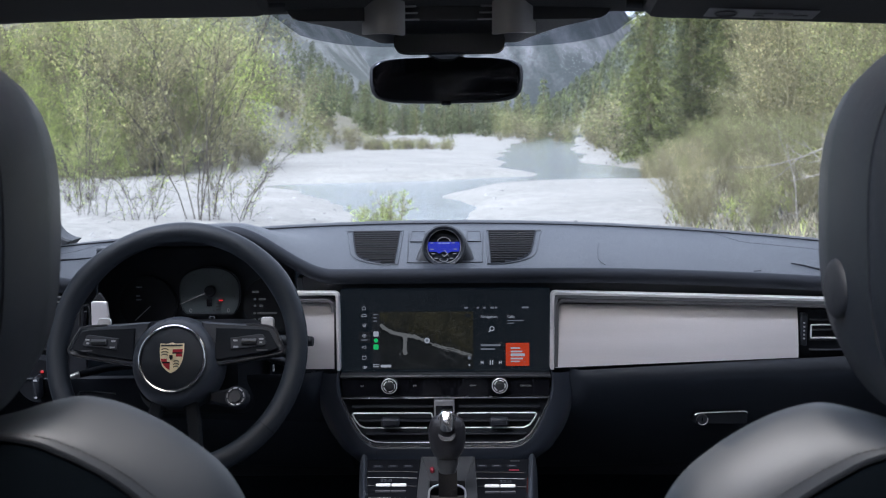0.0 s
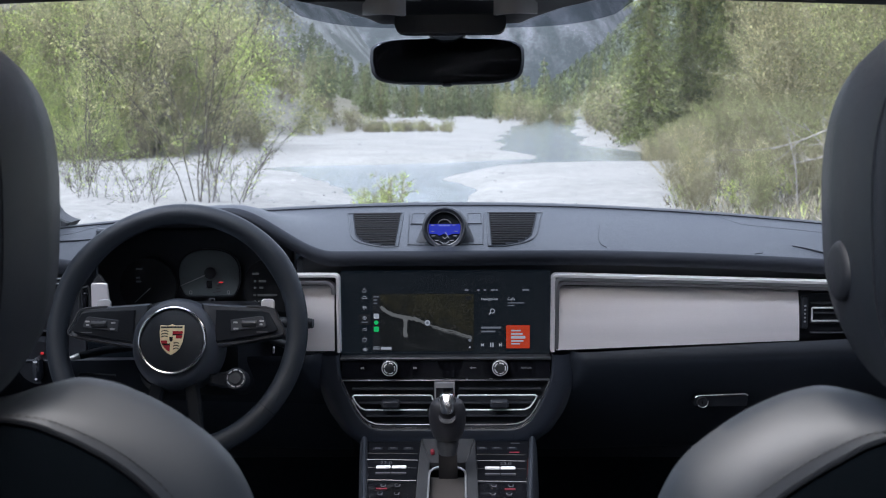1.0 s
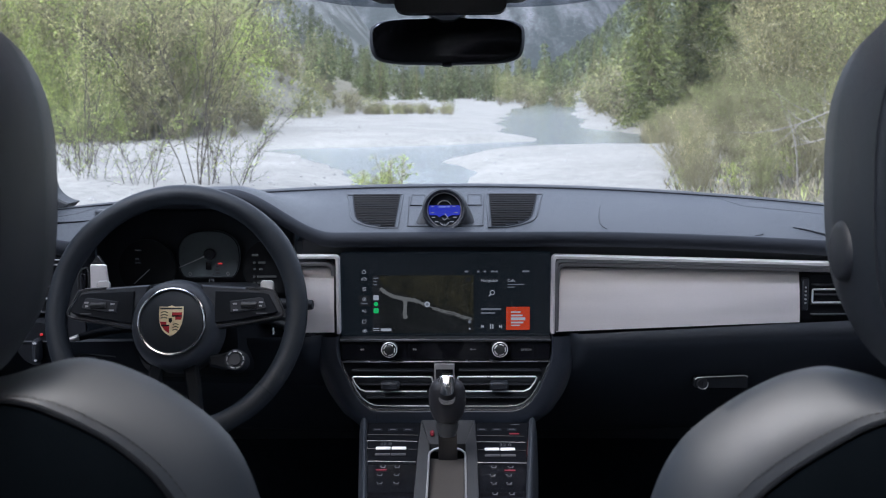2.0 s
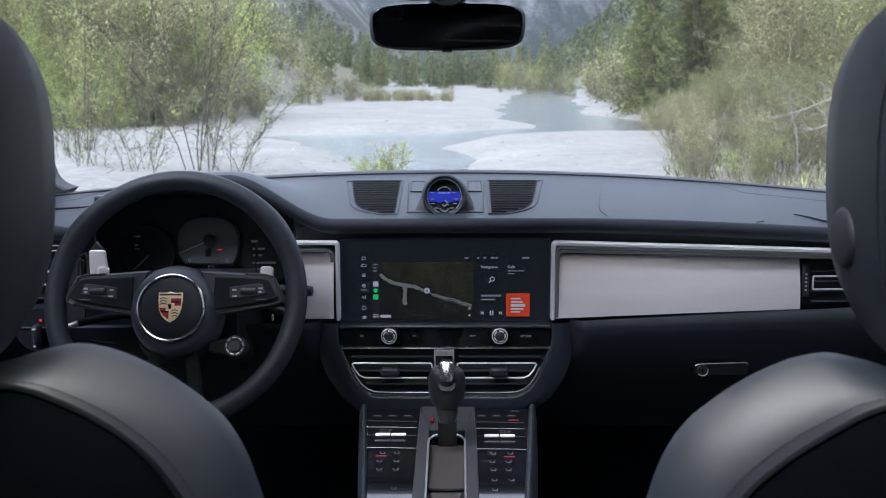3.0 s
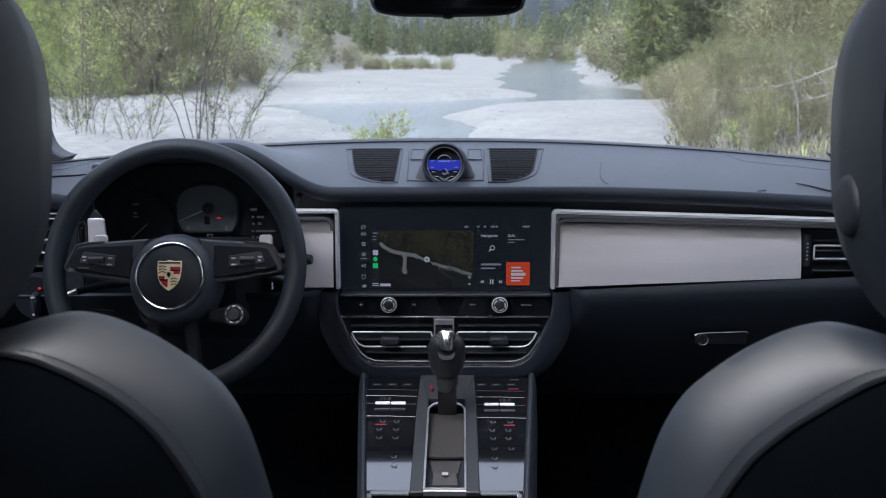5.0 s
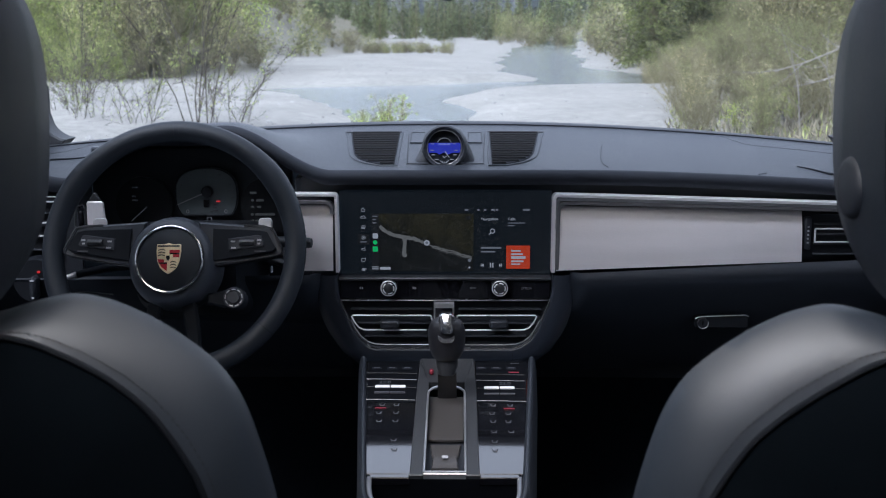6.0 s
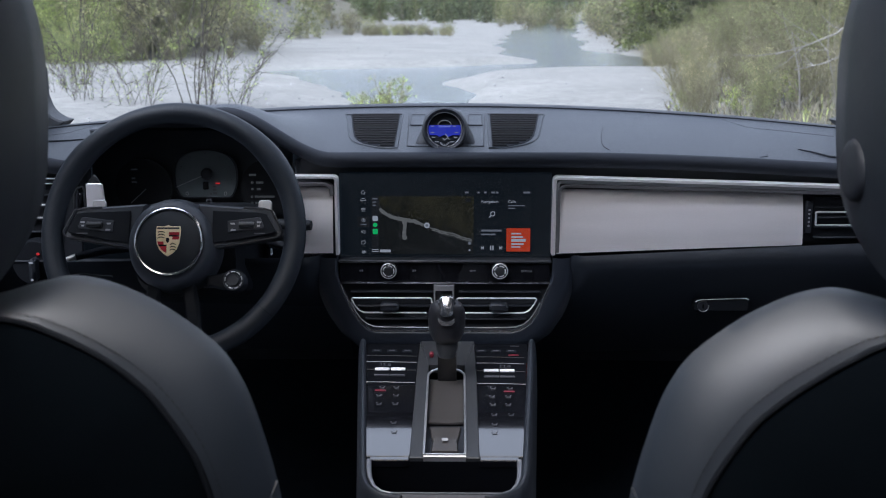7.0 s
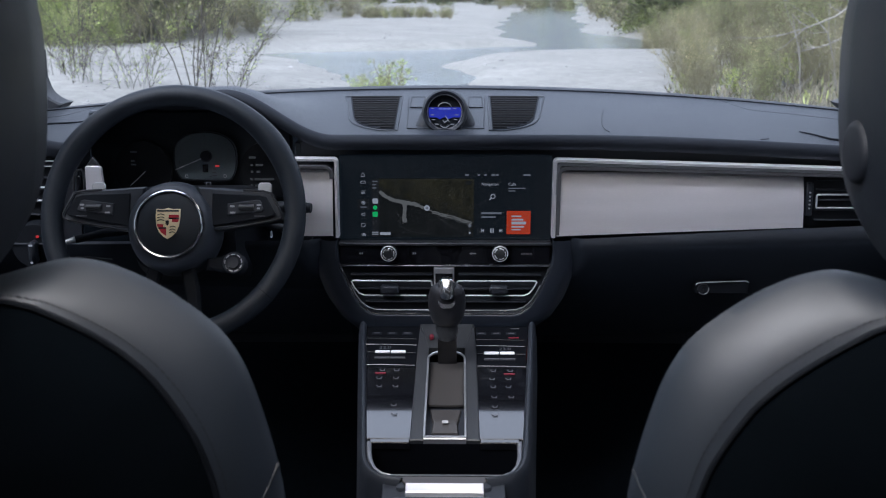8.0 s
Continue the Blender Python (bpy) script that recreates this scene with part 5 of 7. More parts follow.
RAIL_RUN = [1.224, 1.2255, 1.227, 1.229, 1.231, 1.2345, 1.238, 1.243, 1.248, 1.255, 1.262, 1.271] + span(1.28, 1.578, 16)
for sd in (-1, 1):
    rail = part("side_rail", loft([rail_ring(sd, y) for y in RAIL_RUN], closed=False, caps=False), RAIL, console, "black leather side rail")
    panel_out = [(CX + sd * (con_half(y) + 0.0005), y) for y in span(1.302, 1.572, 10)]
    panel_in = [(CX + sd * x, y) for x, y in ((0.0400, 1.572), (0.0428, 1.302))]
    o = panel_out + panel_in
    key_panel = part("touch_panel", con_plate(o if sd < 0 else o[::-1], 0.012, 0.003, 0.0008), TOUCH, console, "glossy black touch panel")
    # added matt sheet that hides the screen's reflection in the panel
    strip = [(CX + sd * (con_half(y) - 0.0015), y) for y in span(1.462, 1.5705, 5)] + [(CX + sd * 0.0412, 1.5705), (CX + sd * 0.0422, 1.462)]
    part("climate_strip", con_plate(strip if sd < 0 else strip[::-1], 0.002, 0.0034), MATT_BLACK, key_panel, "matt black sheet added to hide reflections")
    up = lambda x, d, y: con(x, y, 0.0041 - d)
    # climate rocker with its bright keys, and the ridges round it
    cx = -0.0706 if sd < 0 else 0.0822
    dy = 0.0 if sd < 0 else -0.003
    for y, metal in ((1.5370, SATIN), (1.5205, PEWTER), (1.5000, SATIN), (1.4680, PEWTER)):
        part("ridge", tube([con(cx - 0.037, y + dy + 0.001, 0.0035), con(cx, y + dy - 0.0005, 0.0042), con(cx + 0.036, y + dy - 0.001, 0.0035)], 0.0005, 6), metal, key_panel)
    for ox in (-0.0110, 0.0110):
        part("bright_key", plate(round_rect(cx + ox - 0.0104, 1.4968 + dy, cx + ox + 0.0104, 1.5022 + dy, 0.0016), lambda x, d, y: con(x, y, 0.0062 - d), 0.002, 0.0006), KEY_WHITE, key_panel, "bright white key")
        part("dim_key", plate(round_rect(cx + ox - 0.0104, 1.4832 + dy, cx + ox + 0.0104, 1.4858 + dy, 0.0008), lambda x, d, y: con(x, y, 0.0055 - d), 0.002), DIM_MARK, key_panel)
    lettering("temperature", "22.0", 0.0100, lambda x, d, y: con(x, y, 0.0055 - d * 0), cx + (-0.008 if sd < 0 else 0.008), 1.5065 + dy, UI["grey"], key_panel, 0.0)
    rows = ((1.4546, (-0.0788, -0.0595)), (1.4352, (-0.0821, -0.0592)), (1.4157, (-0.0808, -0.0588)), (1.3723, (-0.0587,)), (1.3524, (-0.0568,))) if sd < 0 else ((1.4535, (0.0725, 0.0957)), (1.4335, (0.0705, 0.0926)), (1.4147, (0.0715, 0.0919)), (1.3912, (0.0724, 0.0947)), (1.3695, (0.0726,)), (1.3509, (0.0721,)))
    for y, cols in rows:
        for q in cols:
            # a small seat or fan mark: a foot, a back and a dot
            part("key_mark", plate(round_rect(q - 0.0030, y - 0.0022, q + 0.0032, y - 0.0009, 0.0004), up, 0.0004), DIM_MARK, key_panel)
            part("key_mark", plate([(q + 0.0024, y - 0.0009), (q + 0.0040, y + 0.0028), (q + 0.0029, y + 0.0030), (q + 0.0012, y - 0.0009)], up, 0.0004), DIM_MARK, key_panel)
            part("key_mark", plate(round_rect(q - 0.0042, y + 0.0008, q - 0.0022, y + 0.0024, 0.0005), up, 0.0004), DIM_MARK, key_panel)
    lx, ly = (-0.0810, 1.4475) if sd < 0 else (0.0942, 1.4460)
    part("red_lamp", plate(round_rect(lx - 0.0075, ly - 0.0014, lx + 0.0075, ly + 0.0014, 0.0008), up, 0.0005), DULL_RED, key_panel, "dull red lamp")
    for q in ((-0.0933, -0.0712, -0.0491) if sd < 0 else (0.0579, 0.0791, 0.1011)):
        part("front_key", plate(round_rect(q - 0.0070, 1.5470, q + 0.0070, 1.5540, 0.001), up, 0.0005), BROW, key_panel)
        part("key_mark", plate(round_rect(q - 0.0042, 1.5495, q + 0.0042, 1.5512, 0.0004), lambda x, d, y: con(x, y, 0.0048 - d), 0.0004), DIM_MARK, key_panel)
    if sd > 0:
        part("red_lamp", plate(round_rect(0.0967, 1.5380, 0.1113, 1.5408, 0.0006), up, 0.0005), DULL_RED, key_panel, "dull red lamp")
        part("key_mark", plate(round_rect(0.1000, 1.5636, 0.1130, 1.5650, 0.0004), up, 0.0005), DIM_MARK, key_panel)

# raised centre strip with the shift tray
def strip_bar(sd):
    o = [(CX + sd * x, y) for x, y in ((0.0250, 1.515), (0.0395, 1.576), (0.0415, 1.50), (0.0436, 1.2965), (0.0265, 1.2965))]
    return con_plate(o if sd > 0 else o[::-1], 0.012, 0.0055, 0.0012)


part("centre_strip", joined(strip_bar(-1), strip_bar(1), con_plate([(CX - 0.0385, 1.575), (CX - 0.0250, 1.510), (CX + 0.0250, 1.510), (CX + 0.0385, 1.575)], 0.012, 0.0051)), SATIN, console, "dark satin centre strip")
tray_out = [(CX - 0.0258, 1.300), (CX - 0.0252, 1.478)] + [(CX + 0.0252 * math.cos(radians(a)), 1.480 + 0.02 * math.sin(radians(a))) for a in (165, 140, 115, 90, 65, 40, 15)] + [(CX + 0.0252, 1.478), (CX + 0.0258, 1.300)]
tray = part("shift_tray", con_plate(tray_out[::-1], 0.02, -0.010), PLASTIC, console)
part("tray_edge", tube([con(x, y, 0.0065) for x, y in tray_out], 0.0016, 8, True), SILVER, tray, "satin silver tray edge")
part("tray_edge", con_plate([(CX - 0.0265, 1.2975), (CX + 0.0265, 1.2975), (CX + 0.0265, 1.3045), (CX - 0.0265, 1.3045)], 0.010, 0.0065, 0.0008), SILVER, tray, "satin silver tray edge")
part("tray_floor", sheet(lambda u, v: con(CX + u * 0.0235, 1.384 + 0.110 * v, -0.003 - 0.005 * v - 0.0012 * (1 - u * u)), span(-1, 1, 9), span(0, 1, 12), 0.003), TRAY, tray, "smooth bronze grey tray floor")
part("tray_step", con_plate([(CX - 0.0205, 1.3775), (CX - 0.0165, 1.350), (CX - 0.0145, 1.344), (CX + 0.0145, 1.344), (CX + 0.0165, 1.350), (CX + 0.0205, 1.3775)], 0.006, -0.006, 0.001), TRAY, tray)
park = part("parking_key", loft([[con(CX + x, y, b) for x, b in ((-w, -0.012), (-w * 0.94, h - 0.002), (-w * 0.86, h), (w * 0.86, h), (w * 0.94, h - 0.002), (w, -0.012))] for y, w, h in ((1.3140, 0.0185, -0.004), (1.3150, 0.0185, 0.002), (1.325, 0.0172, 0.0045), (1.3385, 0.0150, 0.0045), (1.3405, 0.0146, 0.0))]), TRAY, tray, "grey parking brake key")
part("key_mark", plate(round_rect(CX - 0.004, 1.328, CX + 0.004, 1.334, 0.002), lambda x, d, y: con(x, y, 0.0078 - d), 0.0005), MARK, park)
# storage box behind
box_in = [(-0.0848, 1.2945), (-0.0835, 1.2750), (-0.0805, 1.2590), (-0.0745, 1.2445), (-0.0655, 1.2355), (-0.0540, 1.2325), (0.0775, 1.2325), (0.0885, 1.2375), (0.0955, 1.2490), (0.0993, 1.2640), (0.1010, 1.2945)]
box = part("storage_box", loft([[con(x, y, d) for x, y in box_in] for d in (0.001, -0.07)], caps=False), MATT_BLACK, console, "open black storage box")
part("box_floor", con_plate(box_in, 0.004, -0.068), MATT_BLACK, box)
part("box_edge", tube([con(x, y, 0.002) for x, y in box_in[:6]], [0.0032, 0.0032, 0.0028, 0.0022, 0.0016, 0.0010], 8), PEWTER, box)
part("box_edge", tube([con(x, y, 0.002) for x, y in box_in[5:]], [0.0010, 0.0010, 0.0016, 0.0022, 0.0028, 0.0032], 8), PEWTER, box)
for xa, xb in ((-0.0848, -0.0350), (0.0520, 0.1010)):
    part("front_ledge", con_plate([(xa, 1.2935), (xb, 1.2935), (xb, 1.3015), (xa, 1.3015)], 0.01, 0.0034, 0.0012), TOUCH, console, "glossy black ledge")
# the bridge between the box and the sill, and the fill beside it
part("box_bridge", con_plate([(-0.0360, 1.2150), (0.0552, 1.2150), (0.0700, 1.2305), (-0.0500, 1.2305)], 0.02, 0.003, 0.0015), TRAY, console, "satin grey bridge")
for sd in (-1, 1):
    o = [(CX + sd * a, b) for a, b in ((0.0445, 1.2140), (0.0620, 1.2300), (0.0760, 1.2330), (0.0850, 1.2420), (0.0905, 1.2560), (0.0930, 1.2700), (0.0945, 1.3010), (0.0960, 1.3010), (0.0960, 1.2700), (0.0930, 1.2540), (0.0870, 1.2400), (0.0780, 1.2310), (0.0640, 1.2270), (0.0500, 1.2235))]
    part("box_frame", con_plate(o if sd > 0 else o[::-1], 0.03, 0.002, 0.0), BROW, console)
part("console_deck", con_plate([(CX - 0.072, 1.17), (CX + 0.072, 1.17), (CX + 0.072, 1.2310), (CX - 0.072, 1.2310)], 0.01, -0.001, 0.001), RAIL, console)
for sd in (-1, 1):
    part("rail_cap", rbox(con(CX + sd * 0.0500, 1.2170, -0.0095), (0.012, 0.026, 0.024), 0.005, 2), RAIL, console)
part("alu_sill", con_plate([(-0.0359, 1.1975), (0.0550, 1.1975), (0.0552, 1.2145), (-0.0360, 1.2145)], 0.008, 0.006, 0.0015), ALU, console, "brushed aluminium sill")
part("console_core", joined(rbox((CX, 1.34, 0.48), (0.19, 0.56, 0.34), 0.01), rbox((CX, 0.95, 0.49), (0.15, 0.5, 0.36), 0.02)), DARK_PLASTIC, console)
armrest = thing("armrest", (CX, 0.98, 0.69), "grey-black leather armrest on the console", "armrest")
part("cushion", loft([[(CX + x * k, y, 0.680 + z) for x, z in round_rect(-0.078, 0, 0.078, h, 0.02, 4)] for y, k, h in ((1.184, 0.70, 0.046), (1.178, 0.86, 0.054), (1.165, 0.95, 0.059), (1.12, 1.0, 0.060), (0.80, 1.0, 0.06), (0.75, 0.95, 0.05))]), SEAT_LEATHER, armrest)

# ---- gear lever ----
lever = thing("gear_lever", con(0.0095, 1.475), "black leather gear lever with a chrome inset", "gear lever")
part("shaft", loft([[(0.0095 + x, y - 0.0, z + b * 0.25) for x, b in ((-w, -0.01), (-w * 1.0, 0.012), (w, 0.012), (w, -0.01))] for y, z, w in ((1.496, 0.775, 0.0135), (1.472, 0.832, 0.0128), (1.456, 0.862, 0.0125))]), GLOSS, lever)
part("collar", loft([[(0.0095 + x, 1.452 + yy, 0.850 + z) for x, yy in circle(0, 0, r, 24)] for r, z in ((0.0110, -0.014), (0.0150, -0.002), (0.0150, 0.010))]), SATIN, lever)
kn = part("knob", loft([[(0.0095 + x, 1.450 - 0.010 * (s) + yy * 0.9, 0.858 + 0.061 * s) for x, yy in circle(0, 0, r, 32)] for s, r in ((0, 0.0155), (0.06, 0.0190), (0.2, 0.0225), (0.4, 0.0248), (0.6, 0.0252), (0.76, 0.0240), (0.89, 0.0205), (0.96, 0.0145), (1.0, 0.004))]), KNOB_LEATHER, lever, "black leather knob")
inset = part("knob_inset", loft([[Vector((0.0095 + x * k, 1.4235 - 0.02 * 0 + d + (z + 0.018) * 0.30, 0.904 + z)) for x, z in round_rect(-0.0118, -0.016, 0.0118, 0.0205, 0.008, 5)] for k, d in ((1.0, 0.006), (1.0, -0.0025), (0.9, -0.004))]), DARK_CHROME, kn)
part("chrome_button", loft([[Vector((0.0095 + x * k, 1.4215 + d + (z + 0.018) * 0.30, 0.9075 + z)) for x, z in round_rect(-0.0100, -0.0065, 0.0100, 0.0190, 0.006, 5)] for k, d in ((1.0, 0.006), (1.0, -0.004), (0.9, -0.0065), (0.6, -0.0075))]), CHROME, kn, "polished chrome button")
part("release_key", rbox((-0.0135, 1.53, 0.815), (0.006, 0.010, 0.008), 0.002), DULL_RED, console)


# ---- front seats ----
# half outlines of the backrest, from its middle over the shoulder and down: (offset, height)
SHOULDER = [(0.0, 1.098), (0.06, 1.099), (0.106, 1.107), (0.130, 1.114), (0.154, 1.119), (0.172, 1.117), (0.190, 1.111), (0.212, 1.100), (0.234, 1.085), (0.252, 1.069), (0.265, 1.049), (0.275, 1.022), (0.287, 0.975), (0.292, 0.93), (0.292, 0.80), (0.28, 0.52)]
SHELL = [(0.0, 1.088), (0.055, 1.089), (0.095, 1.098), (0.118, 1.1015), (0.140, 1.098), (0.155, 1.092), (0.170, 1.085), (0.192, 1.072), (0.213, 1.054), (0.226, 1.037), (0.236, 1.021), (0.245, 1.003), (0.254, 0.970), (0.257, 0.93), (0.257, 0.80), (0.247, 0.52)]


def smooth_run(keys, n=4):
    """A soft curve through the keys, n steps between two of them."""
    k = [np.array(p) for p in keys]
    k = [2 * k[0] - k[1]] + k + [2 * k[-1] - k[-2]]
    out = []
    for a, b, c, d in zip(k, k[1:], k[2:], k[3:]):
        for t in span(0, 1, n + 1)[:-1]:
            out.append(tuple(0.5 * (2 * b + (c - a) * t + (2 * a - 5 * b + 4 * c - d) * t * t + (3 * b - a - 3 * c + d) * t ** 3)))
    return out + [tuple(keys[-1])]


def front_seat(cx, y0, drop, broad, head_cx, head_half, head_z, label, button):
    t = thing("car_seat", (cx, y0 + 0.2, 0.3), label, "car seat", "front seats")
    half = 0.29
    outer = [(u, z - drop) for u, z in smooth_run(SHOULDER)]
    inner = [(u, z - drop - broad * (0.35 + 0.65 * step(0.1, 0.2, u))) for u, z in smooth_run(SHELL)]

    def ring_at(f, dy, tuck=0.0):
        """The outline drawn in by f towards the shell's edge, or by tuck towards the middle, at depth dy."""
        run = []
        for (u, z), (p, q) in zip(outer, inner):
            a, b = u + (p - u) * f, z + (q - z) * f
            a, b = a * (1 - tuck / half), b - 1.1 * tuck * step(0.8, 1.05, b)
            run.append((a, b))
        run = [(-a, b) for a, b in run[:0:-1]] + run
        return [Vector((cx + a, y0 + dy + (0.16 * (b - 0.95) if b < 0.95 else 0.0), b)) for a, b in run]

    part("backrest", loft([ring_at(*r) for r in ((0, 0.11, 0.048), (0, 0.075, 0.026), (0, 0.045, 0.0135), (0, 0.022, 0.0062), (0, 0.008, 0.002), (0, 0.0), (0.1, -0.012), (0.25, -0.022), (0.5, -0.034), (0.8, -0.042), (0.97, -0.0445))], closed=False, caps=False), SEAT_LEATHER, t, "black leather backrest rim")
    # dark shell that closes the back
    rim_line = ring_at(0.99, -0.043)
    top = max(p.z for p in rim_line)
    mid = [Vector((cx + (p.x - cx) * 0.97, p.y - 0.006, p.z - 0.007)) for p in rim_line]
    inward = [Vector((cx + (p.x - cx) * 0.72, p.y - 0.016, min(p.z - 0.05, top - 0.1))) for p in rim_line]
    core = [Vector((cx + (p.x - cx) * 0.02, p.y - 0.020, min(p.z - 0.05, top - 0.14))) for p in rim_line]
    part("back_panel", loft([rim_line, mid, inward, core], closed=False, caps=False), SEAT_SHELL, t, "black cloth covered back panel")
    front = ring_at(0, 0.11, 0.048)
    part("front_cushion", loft([front, [Vector((cx + (p.x - cx) * 0.6, p.y + 0.0, p.z - 0.03)) for p in front], [Vector((cx + (p.x - cx) * 0.02, p.y - 0.02, p.z - 0.05)) for p in front]], closed=False, caps=False), SEAT_LEATHER, t)
    # piping with its stitches
    pipe = ring_at(1.0, -0.0455)
    part("piping", tube(pipe[4:-4], 0.0020, 6), BROW, t)
    sew = ring_at(0.80, -0.0425)
    thread = bmesh.new()
    for a, b in zip(sew[6:-6], sew[7:-5]):
        n = max(1, round((b - a).length / 0.0042))
        for i in range(n):
            p, q = a.lerp(b, (i + 0.15) / n), a.lerp(b, (i + 0.75) / n)
            st = tube([p + Vector((0, -0.0008, 0.0004)), q + Vector((0, -0.0008, 0.0004))], 0.00038, 4)
            me = bpy.data.meshes.new("stitch")
            st.to_mesh(me)
            st.free()
            thread.from_mesh(me)
            bpy.data.meshes.remove(me)
    tagged(part("stitching", thread, STITCH, t, "dark grey stitching"), kind="stuff")
    # short bright seam low on the inner flank
    sd = -1 if cx > 0 else 1
    part("flank_seam", tube([Vector((cx + sd * 0.2875, y0 - 0.002, 0.974 - drop)), Vector((cx + sd * 0.2815, y0 - 0.020, 0.962 - drop)), Vector((cx + sd * 0.2740, y0 - 0.034, 0.945 - drop))], 0.0012, 6), SPOKE, t)
    # cushion and base under it
    part("seat_cushion", loft([[(cx + x, y, z) for x, z in round_rect(-w, 0.42, w, zt, 0.05, 4)] for y, w, zt in ((y0 + 0.05, 0.25, 0.56), (y0 + 0.3, 0.26, 0.60), (y0 + 0.5, 0.26, 0.62), (y0 + 0.56, 0.24, 0.58))]), SEAT_LEATHER, t)
    part("seat_base", rbox((cx, y0 + 0.28, 0.365), (0.42, 0.46, 0.13), 0.02), DARK_PLASTIC, t)
    # headrest
    def oval(k, dy, dz=0.0):
        out = []
        for i in range(56):
            a = 2 * math.pi * i / 56
            c, s = math.cos(a), math.sin(a)
            u, z = head_half * math.copysign(abs(c) ** (2 / 3.0), c), 0.14 * math.copysign(abs(s) ** (2 / 3.0), s)
            edge = 1 - (1 - k) * 1.0
            out.append(Vector((head_cx + u - math.copysign(min(abs(u), (1 - k) * head_half), u), y0 + dy + 0.05 * (z / 0.14) * 0.3, head_z + z - math.copysign(min(abs(z), (1 - k) * head_half), z) + dz)))
        return out
    head = part("headrest", loft([oval(k, d) for k, d in ((0.55, 0.085), (0.82, 0.08), (0.95, 0.062), (1.0, 0.02), (1.0, -0.01), (0.99, -0.035), (0.975, -0.047))], caps=False), HEAD_LEATHER, t, "black leather headrest")
    part("headrest_seam", loft([oval(k, d) for k, d in ((0.975, -0.047), (0.955, -0.046), (0.950, -0.050))], caps=False), DARK_PLASTIC, head)
    part("headrest_back", loft([oval(k, d) for k, d in ((0.965, -0.046), (0.962, -0.052), (0.945, -0.060), (0.88, -0.070), (0.7, -0.080), (0.35, -0.086), (0.02, -0.088))], caps=False), HEAD_LEATHER, head, "black leather headrest back")
    part("headrest_post", joined(tube([(head_cx - 0.05, y0 + 0.03, head_z - 0.16), (head_cx - 0.05, y0 + 0.03, head_z - 0.05)], 0.007, 10), tube([(head_cx + 0.05, y0 + 0.03, head_z - 0.16), (head_cx + 0.05, y0 + 0.03, head_z - 0.05)], 0.007, 10)), DARK_CHROME, head)
    if button:
        bx = head_cx - head_half - 0.0045
        part("headrest_button", loft([[Vector((bx + d, y0 + 0.001 + yy * k, 1.187 + zz * k)) for yy, zz in circle(0, 0, 0.0195, 28)] for k, d in ((1.10, 0.010), (1.08, 0.0055), (1.0, 0.0030), (0.8, 0.0016), (0.02, 0.0012))], caps=False), DARK_PLASTIC, head, "round black headrest button")
    return t


front_seat(-0.385, 0.72, 0.0, 0.0, -0.385, 0.1305, 1.225, "black leather driver's sports seat with an upright headrest", False)
front_seat(0.437, 0.74, 0.012, 0.014, 0.4185, 0.1300, 1.225, "black leather passenger's sports seat with a headrest button", True)


# ---- outside: gravel river valley ----
def ground_material():
    """Pale limestone gravel, with soil and dry grass towards the banks."""
    m = mat("river gravel", (0.174, 0.168, 0.151), 0.9, var=0.38, scale=0.35, fine=5, bump=0)
    n, l = m.node_tree.nodes, m.node_tree.links
    b = n["Principled BSDF"]
    base = b.inputs["Base Color"].links[0].from_socket
    at = n.new("ShaderNodeAttribute")
    at.attribute_name = "soil"
    soil = n.new("ShaderNodeTexNoise")
    soil.inputs["Scale"].default_value, soil.inputs["Detail"].default_value = 1.6, 8
    tc = n.new("ShaderNodeTexCoord")
    l.new(tc.outputs["Object"], soil.inputs["Vector"])
    ramp = n.new("ShaderNodeValToRGB")
    ramp.color_ramp.elements[0].position, ramp.color_ramp.elements[0].color = 0.3, (0.062, 0.055, 0.035, 1)
    ramp.color_ramp.elements[1].position, ramp.color_ramp.elements[1].color = 0.7, (0.125, 0.113, 0.070, 1)
    l.new(soil.outputs[0], ramp.inputs[0])
    mx = n.new("ShaderNodeMix")
    mx.data_type = "RGBA"
    l.new(at.outputs["Fac"], mx.inputs[0])
    l.new(base, mx.inputs[6])
    l.new(ramp.outputs[0], mx.inputs[7])
    l.new(mx.outputs[2], b.inputs["Base Color"])
    bp = n.new("ShaderNodeBump")
    bp.inputs["Strength"].default_value, bp.inputs["Distance"].default_value = 0.35, 0.03
    peb = n.new("ShaderNodeTexVoronoi")
    peb.inputs["Scale"].default_value = 16
    l.new(tc.outputs["Object"], peb.inputs["Vector"])
    l.new(peb.outputs["Distance"], bp.inputs["Height"])
    l.new(bp.outputs[0], b.inputs["Normal"])
    return m


# the channel's middle line: x, y, half width
CHANNEL = [(-5.0, 31.8, 0.2), (-3.6, 31.6, 1.9), (-2.2, 31.9, 2.3), (-0.8, 32.6, 2.1), (1.0, 33.8, 2.0), (3.2, 34.8, 3.0), (5.8, 35.2, 3.5), (4.8, 42.0, 2.7), (3.7, 52, 1.5), (4.9, 70, 2.4), (7.4, 104, 2.6), (11.5, 140, 2.4), (22, 180, 3)]
SIDE_ARM = [(-2.0, 30, 2.0), (-1.6, 26, 1.2), (-1.2, 22.8, 0.9), (-0.9, 19.6, 0.7), (-0.8, 14, 0.5)]


